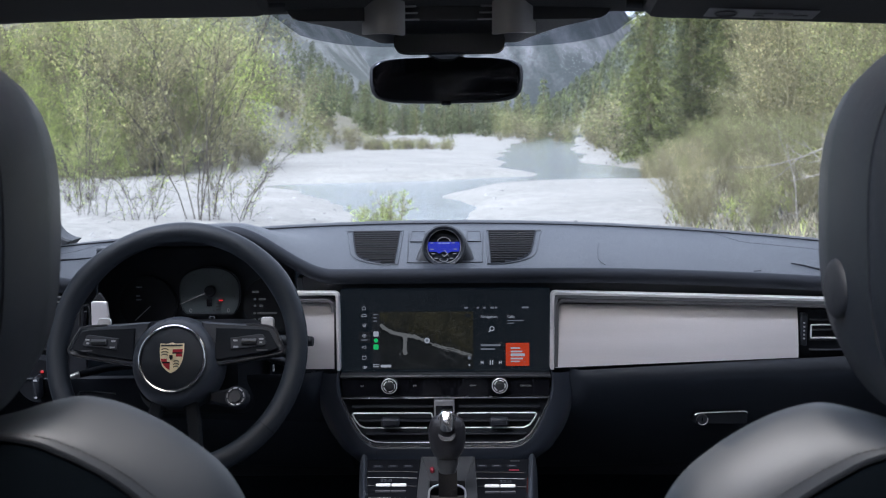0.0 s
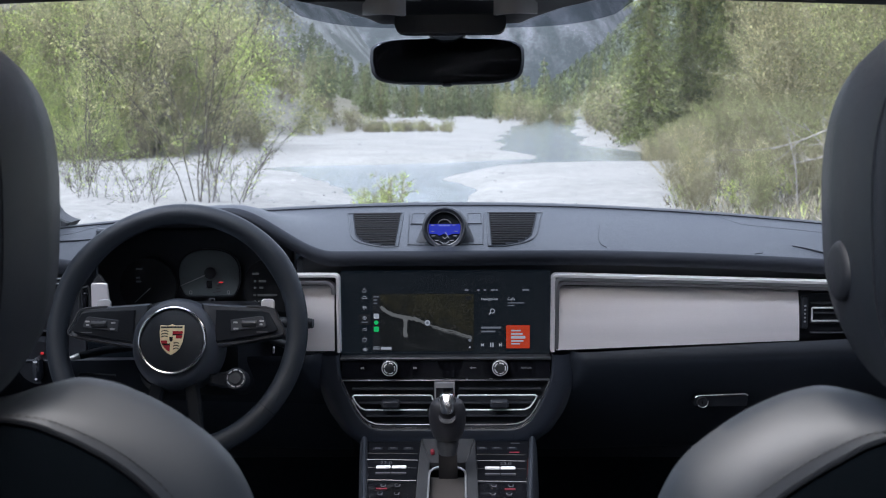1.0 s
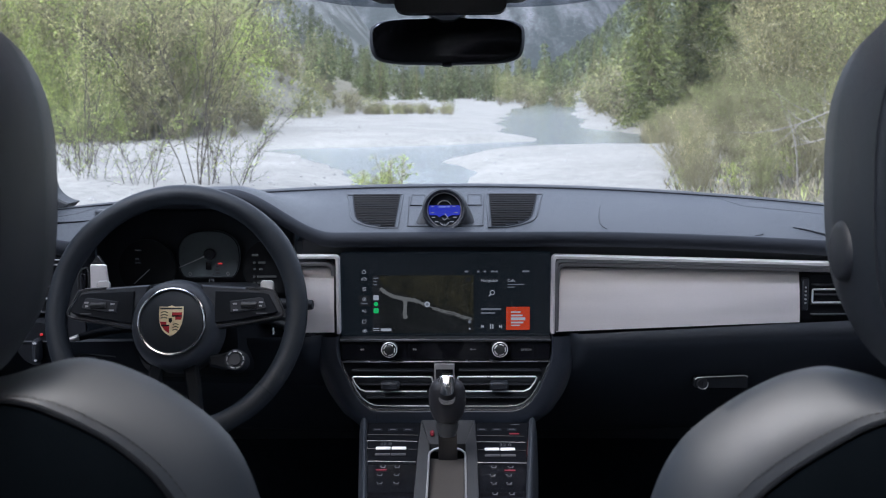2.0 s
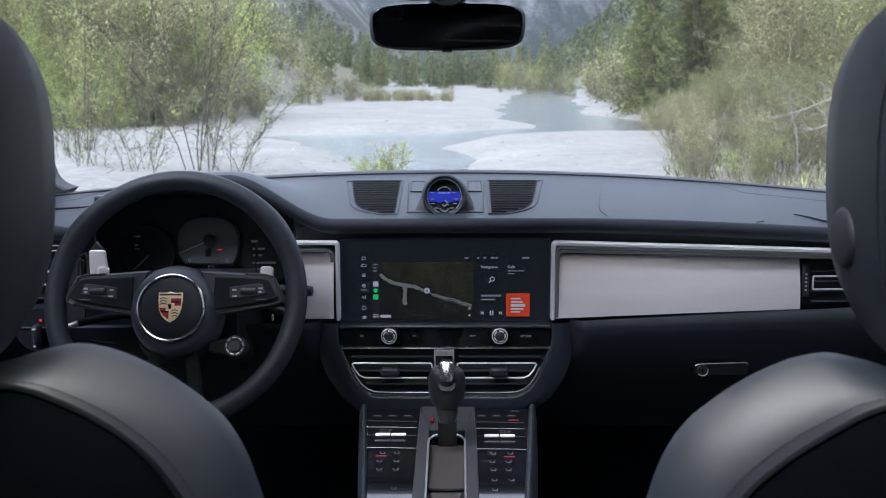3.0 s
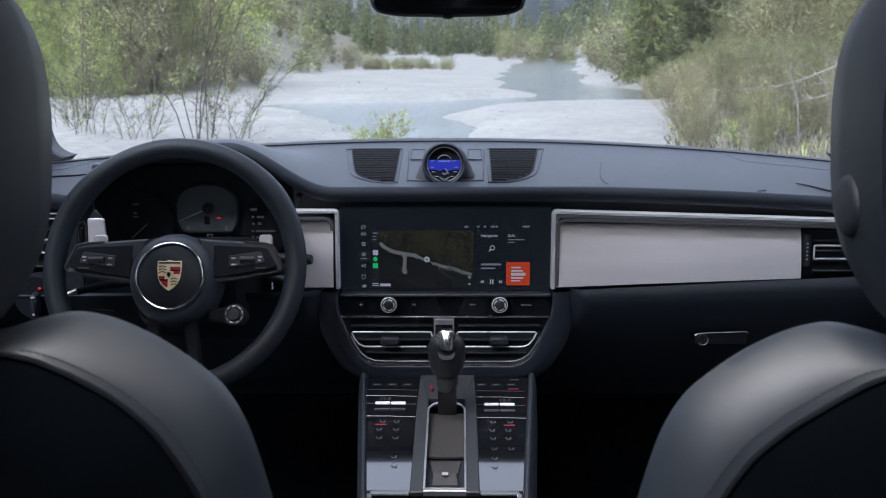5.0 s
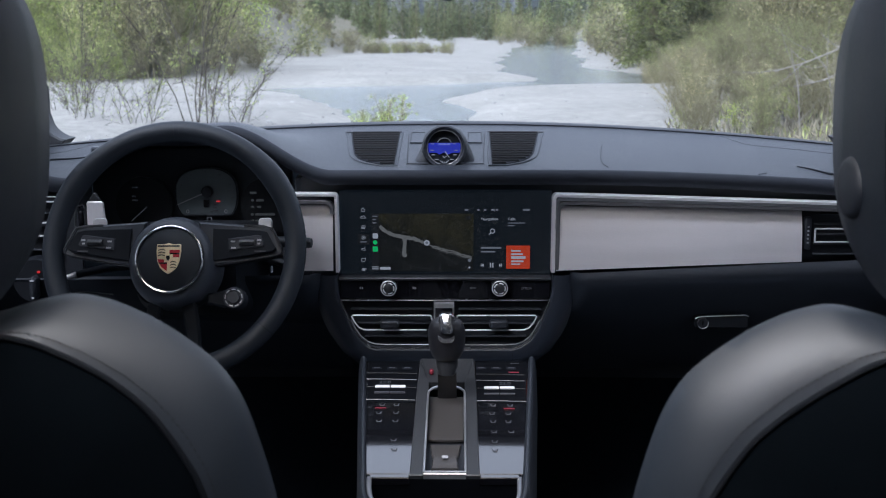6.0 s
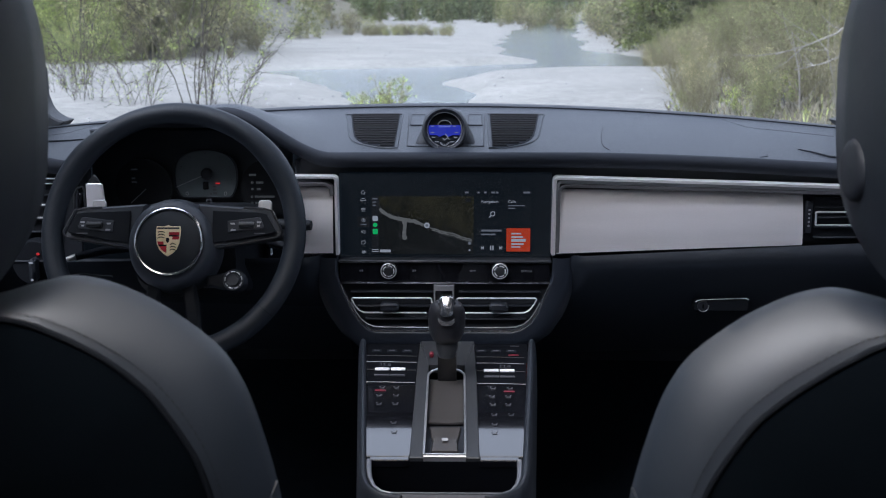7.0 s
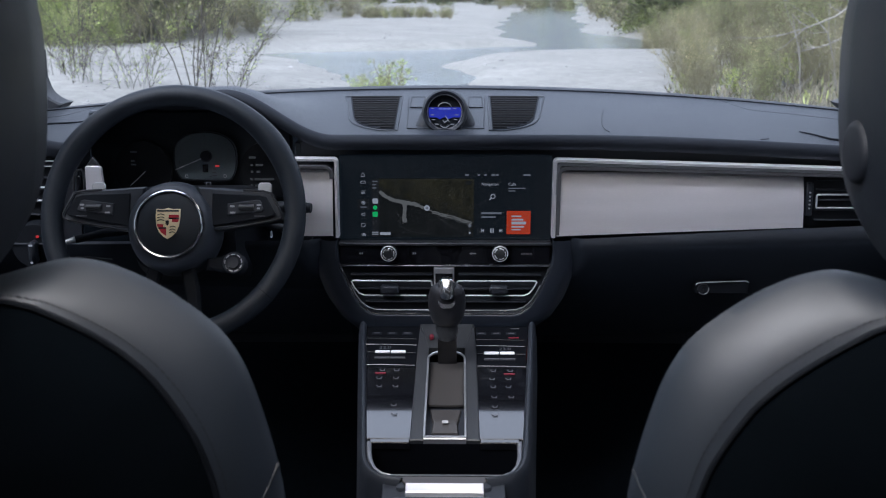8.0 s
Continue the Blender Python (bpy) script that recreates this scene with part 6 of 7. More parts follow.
def channel_distance(X, Y, line):
    """Distance from the water's edge: below 0 in the channel."""
    best = np.full(X.shape, 1e9)
    for (ax, ay, aw), (bx, by, bw) in zip(line, line[1:]):
        dx, dy = bx - ax, by - ay
        t = np.clip(((X - ax) * dx + (Y - ay) * dy) / (dx * dx + dy * dy), 0, 1)
        d = np.hypot(X - ax - t * dx, Y - ay - t * dy) - (aw + (bw - aw) * t)
        best = np.minimum(best, d)
    return best


def wobble(X, Y, s, seed):
    return np.sin(X / s + seed) * np.cos(Y / s * 1.3 + seed * 2.1) + 0.5 * np.sin(X / s * 2.3 + Y / s * 1.7 + seed * 3.3) + 0.25 * np.sin(X / s * 4.9 - Y / s * 4.1 + seed)


def smooth(a, b, v):
    t = np.clip((v - a) / (b - a), 0, 1)
    return t * t * (3 - 2 * t)


def left_bank(Y):
    return -np.interp(Y, (0, 35, 40, 60, 70, 78, 86, 100, 150, 400), (6.5, 7.0, 7.6, 9.8, 9.2, 7.6, 7.4, 9.0, 11, 16)) - 0.4 * np.sin(Y / 9)


def right_bank(Y):
    return 3.0 + 0.20 * np.maximum(Y - 16, 0) - 0.10 * np.maximum(Y - 26, 0) - 0.015 * np.maximum(Y - 40, 0) + 0.2 * np.sin(Y / 7)


def ground_z(X, Y):
    d = np.minimum(channel_distance(X, Y, CHANNEL) + 0.3 * wobble(X, Y, 3.1, 1.0), channel_distance(X, Y, SIDE_ARM) + 0.2 * wobble(X, Y, 1.7, 2.0))
    z = -0.42 + 0.36 * smooth(-1.2, 1.6, d) + 0.06 * smooth(1, 6, d)
    z = z + 0.02 * wobble(X, Y, 2.3, 4.0) + 0.06 * wobble(X, Y, 9.0, 0.3)
    lb, rb = np.minimum(left_bank(Y) - X, 0.55 * (Y - 38 + 1.5 * np.sin(X / 2.3))), X - right_bank(Y)
    steep = 0.15 + 0.34 * smooth(35, 90, Y)
    z = z + 0.5 * smooth(0, 2.5, lb) + (steep - 0.2 * smooth(35, 90, Y)) * np.minimum(np.maximum(lb - 1.5, 0), 90) + 0.45 * smooth(0, 2.0, rb) + (steep - 0.08 * smooth(35, 90, Y)) * np.minimum(np.maximum(rb - 1.0, 0), 90)
    z = z + 1.7 * smooth(0.5, 6, lb) * np.exp(-((Y - 78) / 13) ** 2)  # a spur of the bank
    z = z + 0.011 * np.maximum(Y - 90, 0)
    return z, np.maximum(lb, rb)


def ground():
    gx = np.concatenate([-np.geomspace(420, 20, 40), np.linspace(-19.5, 19.5, 150), np.geomspace(20, 420, 40)])
    gy = np.concatenate([np.linspace(-60, 8, 14), np.linspace(9, 60, 150), np.geomspace(61, 900, 60)])
    X, Y = np.meshgrid(gx, gy)
    Z, bank = ground_z(X, Y)
    nx, ny = len(gx), len(gy)
    idx = np.arange(nx * ny).reshape(ny, nx)
    faces = np.stack([idx[:-1, :-1], idx[:-1, 1:], idx[1:, 1:], idx[1:, :-1]], -1).reshape(-1, 4)
    me = bpy.data.meshes.new("ground")
    me.from_pydata(np.stack([X, Y, Z], -1).reshape(-1, 3).tolist(), [], faces.tolist())
    at = me.attributes.new("soil", "FLOAT", "POINT")
    at.data.foreach_set("value", (smooth(-0.6, 1.4, bank + 0.6 * wobble(X, Y, 1.9, 7.0)) * (1 - 0.45 * np.exp(-((Y - 74) / 16) ** 2) * smooth(4, 8, -X) * smooth(16, 12, -X))).ravel().astype(np.float32))
    me.materials.append(ground_material())
    me.shade_smooth()
    return tagged(new("ground", me), "pale limestone gravel river bed with soil on its banks", "ground", "", "structure")


ground()


def water_material():
    m = mat("glacial river water", (0.112, 0.127, 0.122), 0.14, var=0.12, scale=0.35, fine=3, bump=0, rvar=0.05, spec=0.22)
    n, l = m.node_tree.nodes, m.node_tree.links
    bp, w, tc = n.new("ShaderNodeBump"), n.new("ShaderNodeTexNoise"), n.new("ShaderNodeTexCoord")
    w.inputs["Scale"].default_value, w.inputs["Detail"].default_value = 3.5, 4
    bp.inputs["Strength"].default_value, bp.inputs["Distance"].default_value = 0.5, 0.06
    l.new(tc.outputs["Object"], w.inputs["Vector"])
    l.new(w.outputs[0], bp.inputs["Height"])
    l.new(bp.outputs[0], n["Principled BSDF"].inputs["Normal"])
    return m


solid("water", sheet(lambda x, y: Vector((x, y, -0.24 + 0.011 * max(y - 90, 0))), span(-60, 60, 13), [8, 20, 40, 60, 90, 140, 230]), water_material(), "shallow turquoise river water", "river")


# ---- plants ----
def leaf_material(name, dark, light, through=0.28):
    m = bpy.data.materials.new(name)
    m.use_nodes = True
    n, l = m.node_tree.nodes, m.node_tree.links
    b = n["Principled BSDF"]
    geo, info = n.new("ShaderNodeNewGeometry"), n.new("ShaderNodeObjectInfo")
    ramp = n.new("ShaderNodeValToRGB")
    ramp.color_ramp.elements[0].color = (*dark, 1)
    ramp.color_ramp.elements[1].color = (*light, 1)
    l.new(geo.outputs["Random Per Island"], ramp.inputs[0])
    hs, mr = n.new("ShaderNodeHueSaturation"), n.new("ShaderNodeMapRange")
    mr.inputs[3].default_value, mr.inputs[4].default_value = 0.62, 1.25
    l.new(info.outputs["Random"], mr.inputs[0])
    # tone also varies at random by clump, from darker to lighter
    tc, clump, cr, mul = n.new("ShaderNodeTexCoord"), n.new("ShaderNodeTexNoise"), n.new("ShaderNodeMapRange"), n.new("ShaderNodeMath")
    clump.inputs["Scale"].default_value, clump.inputs["Detail"].default_value = 1.7, 3
    l.new(tc.outputs["Object"], clump.inputs["Vector"])
    cr.inputs[1].default_value, cr.inputs[2].default_value = 0.34, 0.66
    cr.inputs[3].default_value, cr.inputs[4].default_value = 0.42, 1.75
    l.new(clump.outputs[0], cr.inputs[0])
    mul.operation = "MULTIPLY"
    l.new(mr.outputs[0], mul.inputs[0])
    l.new(cr.outputs[0], mul.inputs[1])
    l.new(mul.outputs[0], hs.inputs["Value"])
    l.new(ramp.outputs[0], hs.inputs["Color"])
    l.new(hs.outputs[0], b.inputs["Base Color"])
    b.inputs["Roughness"].default_value = 0.6
    tr, mx = n.new("ShaderNodeBsdfTranslucent"), n.new("ShaderNodeMixShader")
    l.new(hs.outputs[0], tr.inputs[0])
    mx.inputs[0].default_value = through
    l.new(b.outputs[0], mx.inputs[1])
    l.new(tr.outputs[0], mx.inputs[2])
    l.new(mx.outputs[0], n["Material Output"].inputs[0])
    return m


DARK_BARK = mat("dark willow bark", (0.034, 0.027, 0.019), 0.85, var=0.3, scale=12, fine=120, bump=0.5)
BARK = mat("grey willow bark", (0.135, 0.122, 0.062), 0.85, var=0.3, scale=12, fine=120, bump=0.5, per_object=0.25)
PALE_BARK = mat("bleached dead wood", (0.15, 0.138, 0.118), 0.85, var=0.2, scale=12, fine=120, bump=0.4)
LEAF_FRESH = leaf_material("fresh spring leaves", (0.13, 0.18, 0.028), (0.33, 0.40, 0.088))
LEAF_OLIVE = leaf_material("olive willow leaves", (0.042, 0.048, 0.017), (0.29, 0.315, 0.105))
LEAF_DRY = leaf_material("budding twigs and catkins", (0.075, 0.068, 0.033), (0.40, 0.37, 0.17))
LEAF_BUD = leaf_material("olive willow buds", (0.105, 0.102, 0.038), (0.39, 0.385, 0.15))
LEAF_GREY = leaf_material("bare tan twigs", (0.060, 0.051, 0.033), (0.33, 0.295, 0.205))
NEEDLE = leaf_material("spruce needles", (0.026, 0.034, 0.009), (0.125, 0.142, 0.034), 0.2)
NEEDLE_PALE = leaf_material("larch needles", (0.042, 0.056, 0.020), (0.125, 0.148, 0.058), 0.3)


# the haze of distance is put into this needle colour
HAZY_NEEDLE = leaf_material("forest crowns toned for haze", (0.040, 0.050, 0.026), (0.10, 0.112, 0.058), 0.2)


class Gather:
    """Collects bars and leaves as plain arrays for one mesh."""

    def __init__(self):
        self.v, self.f, self.n = [], [], 0

    def bar(self, pts, r0, r1, sides=4):
        pts = np.asarray(pts, float)
        k = len(pts)
        d = np.gradient(pts, axis=0)
        d /= np.linalg.norm(d, axis=1)[:, None] + 1e-9
        a = np.cross(d, [0.31, 0.87, 0.38])
        a /= np.linalg.norm(a, axis=1)[:, None] + 1e-9
        b = np.cross(d, a)
        r = np.linspace(r0, r1, k)[:, None]
        rings = np.stack([pts + (a * math.cos(t) + b * math.sin(t)) * r for t in (2 * math.pi * j / sides for j in range(sides))], 1)
        self.v.append(rings.reshape(-1, 3))
        i = np.arange(k - 1)[:, None] * sides
        j = np.arange(sides)[None]
        q = np.stack([i + j, i + (j + 1) % sides, i + sides + (j + 1) % sides, i + sides + j], -1).reshape(-1, 4)
        self.f.append(q + self.n)
        self.n += k * sides

    def leaves(self, at, along, length, width, rng):
        k = len(at)
        t = along / (np.linalg.norm(along, axis=1)[:, None] + 1e-9)
        s = np.cross(t, rng.normal(size=(k, 3)))
        s /= np.linalg.norm(s, axis=1)[:, None] + 1e-9
        L = (length * rng.uniform(0.6, 1.3, k))[:, None]
        Wd = (width * rng.uniform(0.6, 1.3, k))[:, None]
        q = np.stack([at, at + t * L * 0.5 + s * Wd * 0.5, at + t * L, at + t * L * 0.5 - s * Wd * 0.5], 1)
        self.v.append(q.reshape(-1, 3))
        self.f.append((np.arange(k * 4).reshape(-1, 4)) + self.n)
        self.n += k * 4

    def object(self, name, material, parent):
        me = bpy.data.meshes.new(name)
        me.from_pydata(np.concatenate(self.v).tolist(), [], np.concatenate(self.f).tolist())
        me.materials.append(material)
        ob = new(name, me)
        ob.parent = parent
        return ob


def shrub(seed, height, spread, stems, twigs, leaves, leaf, leaf_mat, bark, label, group, name="shrub", bare=0.12, root=0.11, girth=1.0):
    """Many stems from one root, forked twice, with leaves along the outer twigs."""
    rng = np.random.default_rng(seed)
    t = thing(name, (0, 0, 0), label, "shrub", group)
    wood, green = Gather(), Gather()
    nodes, ways = [], []
    for _ in range(stems):
        az = rng.uniform(0, 2 * math.pi)
        lean = rng.uniform(0.05, 1.0) * spread / height
        h = height * rng.uniform(0.6, 1.0)
        u = np.linspace(0, 1, 7)[:, None]
        out = np.array([math.cos(az), math.sin(az), 0.0])
        pts = np.append(rng.normal(scale=root * spread, size=2), 0.0) + out * (0.12 * rng.random() + lean * h * (0.35 * u + 0.65 * u ** 1.7)) + np.array([0, 0, 1.0]) * (h * (u - 0.10 * lean * u ** 2)) + rng.normal(scale=0.085 * h / 3, size=(7, 3)) * u
        wood.bar(pts, (0.004 + 0.0032 * height) * girth, 0.003, 5)
        for _ in range(twigs):
            s = rng.uniform(bare, 0.97)
            i = min(int(s * 6), 5)
            p = pts[i] + (pts[i + 1] - pts[i]) * (s * 6 - i)
            way = (pts[i + 1] - pts[i]) / np.linalg.norm(pts[i + 1] - pts[i]) + rng.normal(scale=0.55, size=3)
            way[2] = abs(way[2]) * 0.9 + 0.1
            way /= np.linalg.norm(way)
            ln = height * rng.uniform(0.12, 0.30) * (1.15 - s * 0.6)
            v = np.linspace(0, 1, 4)[:, None]
            tw = p + way * ln * v + np.array([0, 0, 0.12 * ln]) * v ** 2 + rng.normal(scale=0.03 * ln, size=(4, 3)) * v
            wood.bar(tw, 0.0045 * (0.5 + 0.5 * girth), 0.002, 3)
            for w in np.linspace(0.25, 1, 5):
                k = min(int(w * 3), 2)
                nodes.append(tw[k] + (tw[k + 1] - tw[k]) * (w * 3 - k))
                ways.append(way)
    nodes, ways = np.array(nodes), np.array(ways)
    wood.leaves(nodes, ways + rng.normal(scale=0.5, size=nodes.shape), 0.09 * height, 0.005 + 0.0012 * height, rng)
    pick = rng.integers(0, len(nodes), leaves)
    at = nodes[pick] + rng.normal(scale=0.07 * height / 3, size=(leaves, 3))
    green.leaves(at, ways[pick] + rng.normal(scale=0.9, size=(leaves, 3)), leaf, leaf * 0.55, rng)
    wood.object("stems", bark, t)
    green.object("foliage", leaf_mat, t)
    return t


def conifer(seed, height, width, tiers, clumps, material, label, group, big=1.0):
    """A straight trunk with drooping whorls of needled boughs."""
    rng = np.random.default_rng(seed)
    t = thing("spruce_tree", (0, 0, 0), label, "tree", group)
    wood, green = Gather(), Gather()
    u = np.linspace(0, 1, 6)[:, None]
    wood.bar(np.array([0, 0, height]) * u + rng.normal(scale=0.02, size=(6, 3)), 0.018 * height, 0.01, 7)
    for k in range(tiers):
        s = 0.06 + 0.92 * (k + rng.random() * 0.6) / tiers
        reach = width * (1 - s) ** 0.8 * rng.uniform(0.7, 1.1) + 0.05 * width
        n = max(4, int(9 * (1 - s) + 4))
        for j in range(n):
            az = 2 * math.pi * (j + rng.random()) / n
            r = reach * rng.uniform(0.6, 1.1)
            v = np.linspace(0, 1, 5)[:, None]
            out = np.array([math.cos(az), math.sin(az), 0.0])
            pts = np.array([0, 0, height * s]) + out * r * v + np.array([0, 0, 1.0]) * (0.10 * r * v - 0.38 * r * v ** 2)
            wood.bar(pts, 0.02, 0.006, 3)
            m = max(4, int(clumps * r / width))
            w = rng.uniform(0.1, 1.0, m)
            at = np.array([0, 0, height * s]) + out * (r * w)[:, None] + np.array([0, 0, 1.0]) * (0.10 * r * w - 0.38 * r * w ** 2)[:, None] + rng.normal(scale=0.05 * width, size=(m, 3))
            green.leaves(at, out + rng.normal(scale=0.55, size=(m, 3)) + np.array([0, 0, -0.35]), (0.09 * width + 0.07) * big, (0.03 * width + 0.02) * big, rng)
    wood.object("trunk", BARK, t)
    green.object("crown", material, t)
    return t


def plant_at(ob, x, y, scale, turn, sink=0.05):
    z = float(ground_z(np.array([x]), np.array([y]))[0][0]) - sink
    m = pose(x, y, z, 0, 0, turn)
    c = copy_thing(ob, m)
    c.scale = (scale, scale, scale)
    return c


def first_at(ob, x, y, scale, turn):
    z = float(ground_z(np.array([x]), np.array([y]))[0][0]) - 0.05
    ob.location, ob.rotation_euler, ob.scale = (x, y, z), (0, 0, radians(turn)), (scale, scale, scale)


rng = np.random.default_rng(11)
KINDS = {
    "willow": shrub(1, 3.9, 2.7, 7, 12, 2400, 0.040, LEAF_BUD, DARK_BARK, "tall budding willow shrub with thin dark stems on the gravel", "willow shrubs", root=0.025, bare=0.08, girth=0.6),
    "fresh": shrub(2, 2.8, 1.6, 13, 20, 8000, 0.046, LEAF_FRESH, BARK, "bright green leafing shrub on the river bank", "leafing shrubs", bare=0.02),
    "olive": shrub(3, 3.2, 2.0, 14, 22, 10000, 0.040, LEAF_OLIVE, BARK, "dense olive green willow bush on the river bank", "bank bushes"),
    "dry": shrub(4, 3.0, 1.9, 15, 24, 9500, 0.038, LEAF_DRY, BARK, "straw coloured budding bush on the river bank", "bank bushes"),
    "grey": shrub(5, 1.6, 1.4, 22, 20, 1500, 0.032, LEAF_GREY, BARK, "low grey twiggy bush on the river bank", "twiggy bushes", bare=0.05),
    "sapling": shrub(7, 1.7, 1.9, 9, 16, 700, 0.036, LEAF_FRESH, DARK_BARK, "young willow with fresh green leaves on the gravel", "young willows", root=0.09, bare=0.02, girth=0.6),
    "weed": shrub(6, 0.85, 0.26, 7, 10, 620, 0.034, LEAF_FRESH, BARK, "small leafy green plant on the gravel", "small plants", bare=0.1),
}
used = set()


FAR = {}


def put(kind, x, y, scale, turn=None):
    turn = rng.uniform(0, 360) if turn is None else turn
    if 44 < y < 88 and -0.178 < x / y < -0.088 and rng.random() < 0.72:  # the open slope of the spur
        return
    if y > 44:
        FAR.setdefault("olive" if kind == "willow" else kind, []).append((x, y, scale, turn))
        return
    if kind in used:
        return plant_at(KINDS[kind], x, y, scale, turn)
    used.add(kind)
    first_at(KINDS[kind], x, y, scale, turn)


# near left: budding willows in front, green shrubs, then the bank
for x, y, s in ((-4.05, 17.1, 1.05), (-7.4, 22.0, 0.9)):
    put("willow", x, y, s)
for x, y, s in ((-4.75, 16.4, 0.75), (-5.7, 17.2, 0.7), (-3.5, 17.3, 0.85), (-6.6, 18.8, 0.8)):
    put("sapling", x, y, s)
for x, y, s in ((-12.4, 35.0, 0.95), (-10.9, 36.2, 0.8), (-13.6, 36.4, 1.5), (-12.2, 36.8, 1.5), (-11.4, 35.4, 0.55), (-9.4, 37.6, 0.5), (-13.2, 34.6, 1.0), (-14.2, 38.0, 1.6), (-12.9, 37.5, 1.8), (-12.6, 33.8, 1.2), (-11.9, 34.8, 1.0), (-10.7, 33.6, 0.6), (-12.0, 33.2, 0.7), (-11.2, 32.2, 0.45), (-10.3, 34.0, 0.35)):
    put("fresh", x, y, s)
for x, y, s in ((-11.4, 37.0, 1.2), (-13.8, 36.0, 1.2), (-9.6, 37.5, 0.85), (-10.3, 36.2, 0.9)):
    put("dry", x, y, s)
for x, y, s in ((-8.6, 39.0, 0.6), (-9.4, 36.6, 0.7), (-7.9, 43.0, 0.5), (-10.4, 35.6, 0.6)):
    put("grey", x, y, s)
for i in range(34):
    y, x = rng.uniform(36.5, 44), rng.uniform(-18.0, -9.0)
    put(("olive", "dry", "fresh", "willow", "dry", "olive")[i % 6], x, y, rng.uniform(1.35, 1.85) * (1 if x < -9.5 else 0.75))
for i in range(130):
    u = i / 130
    y = 36 + 75 * u ** 1.4 + rng.uniform(-1, 1)
    d = rng.uniform(0.0, 1.0) ** 0.8
    x = float(left_bank(np.array(y))) - 0.4 - d * (6 + 0.14 * y)
    put(("olive", "dry", "dry", "olive", "willow", "fresh", "olive", "dry")[int(rng.integers(0, 8))] if d > 0.4 else ("dry", "grey", "grey")[i % 3], x, y, rng.uniform(0.75, 1.15) * (1 - 0.3 * u) * (0.5 + 0.6 * d) * (1.75 if d > 0.3 and y > 50 else 1))
# brush on the left slope and the taller trees behind it
for i in range(46):
    y = rng.uniform(48, 98)
    put(("dry", "grey", "olive")[i % 3], float(left_bank(np.array(y))) + 0.4 - 5.0 * rng.random() ** 1.3, y, rng.uniform(0.35, 0.6) * (1, 1.6, 0.9)[i % 3])
for i in range(40):
    y, r = rng.uniform(64, 104), rng.uniform(0.130, 0.235)
    put(("olive", "dry", "olive", "dry", "fresh")[i % 5], -r * y, y, (0.85 + (r - 0.13) * 12) * rng.uniform(0.75, 1.1))
# right bank
for i in range(60):
    y = rng.uniform(42, 120)
    put(("dry", "grey", "olive", "dry")[i % 4], float(right_bank(np.array(y))) + rng.uniform(-0.2, 3.0), y, rng.uniform(0.5, 0.9))
for i in range(120):
    y = 16.5 + 93 * (i / 120) ** 1.35 + rng.uniform(-0.8, 0.8)
    x = float(right_bank(np.array(y))) + (1.7 if y < 36 else 0.9) + rng.uniform(0.0, 1.0) ** 0.8 * (3.5 + 0.16 * y)
    if 24 < y < 43 and x < 0.205 * y:  # the spruce stands free
        continue
    put(("olive", "dry", "willow", "olive", "dry", "olive", "fresh" if y > 24 else "olive", "dry")[int(rng.integers(0, 8))], x, y, rng.uniform(0.75, 1.3) * (1 if y < 45 else 0.8))
for i in range(52):
    y = 13 + 26 * i / 52 + rng.uniform(-0.5, 0.5)
    x = float(right_bank(np.array(y))) + rng.uniform(0.1, 2.0)
    put(("grey", "olive", "grey", "olive", "dry")[i % 5], x, y, rng.uniform(0.55, 0.85) * (0.8, 0.5, 0.85, 0.55, 0.4)[i % 5])
# small plants on the bar and bushes on the far gravel
for x, y, s in ((-0.95, 16.8, 1.20), (-1.10, 17.0, 0.85), (-1.30, 16.9, 0.70), (-1.48, 16.8, 0.75), (-0.84, 16.6, 0.70), (3.7, 15.0, 0.6), (4.2, 14.4, 0.7), (3.3, 17, 0.5)):
    put("weed", x, y, s)
for i in range(110):
    x = rng.uniform(-9, -0.6)
    put(("grey", "dry", "olive")[i % 3], x * 1.25, 77 + rng.uniform(-2, 6) - 0.5 * x, (0.5, 0.24, 0.2)[i % 3] * rng.uniform(0.5, 1.2))

spruce = conifer(21, 13.0, 1.5, 56, 120, NEEDLE, "olive green spruce tree at the water's edge", "spruce trees", 0.62)
larch = conifer(22, 9.0, 1.7, 30, 46, NEEDLE_PALE, "light green larch tree in the valley forest", "larch trees")
far_spruce = conifer(23, 12.0, 1.7, 26, 14, NEEDLE, "dark green spruce tree in the valley forest", "valley spruces", 2.0)
far_larch = conifer(24, 9.0, 1.8, 22, 14, NEEDLE_PALE, "light green larch tree in the valley forest", "larch trees", 2.0)
first_at(far_spruce, -6.0, 150, 0.6, 0)
first_at(far_larch, 3.0, 140, 0.8, 0)
first_at(spruce, 6.75, 40.4, 0.98, 0)
first_at(larch, 10.6, 45, 0.9, 40)
for x, y, s in ((8.7, 42.6, 0.85), (9.6, 46.0, 1.0), (10.6, 43.5, 0.8), (9.9, 42.0, 0.9), (12.6, 46, 0.8)):
    plant_at(spruce, x, y, s, rng.uniform(0, 360))
for i in range(120):
    y = rng.uniform(130, 270)
    x = rng.uniform(-0.14, 0.15) * y
    plant_at(*((far_spruce, x, y, rng.uniform(0.35, 0.7)) if rng.random() < 0.3 else (far_larch, x, y, rng.uniform(0.45, 0.95))), rng.uniform(0, 360))
for i in range(26):
    y = rng.uniform(110, 150)
    put(("dry", "olive", "grey")[i % 3], rng.uniform(0.03, 0.10) * y, y, rng.uniform(0.5, 1.0))
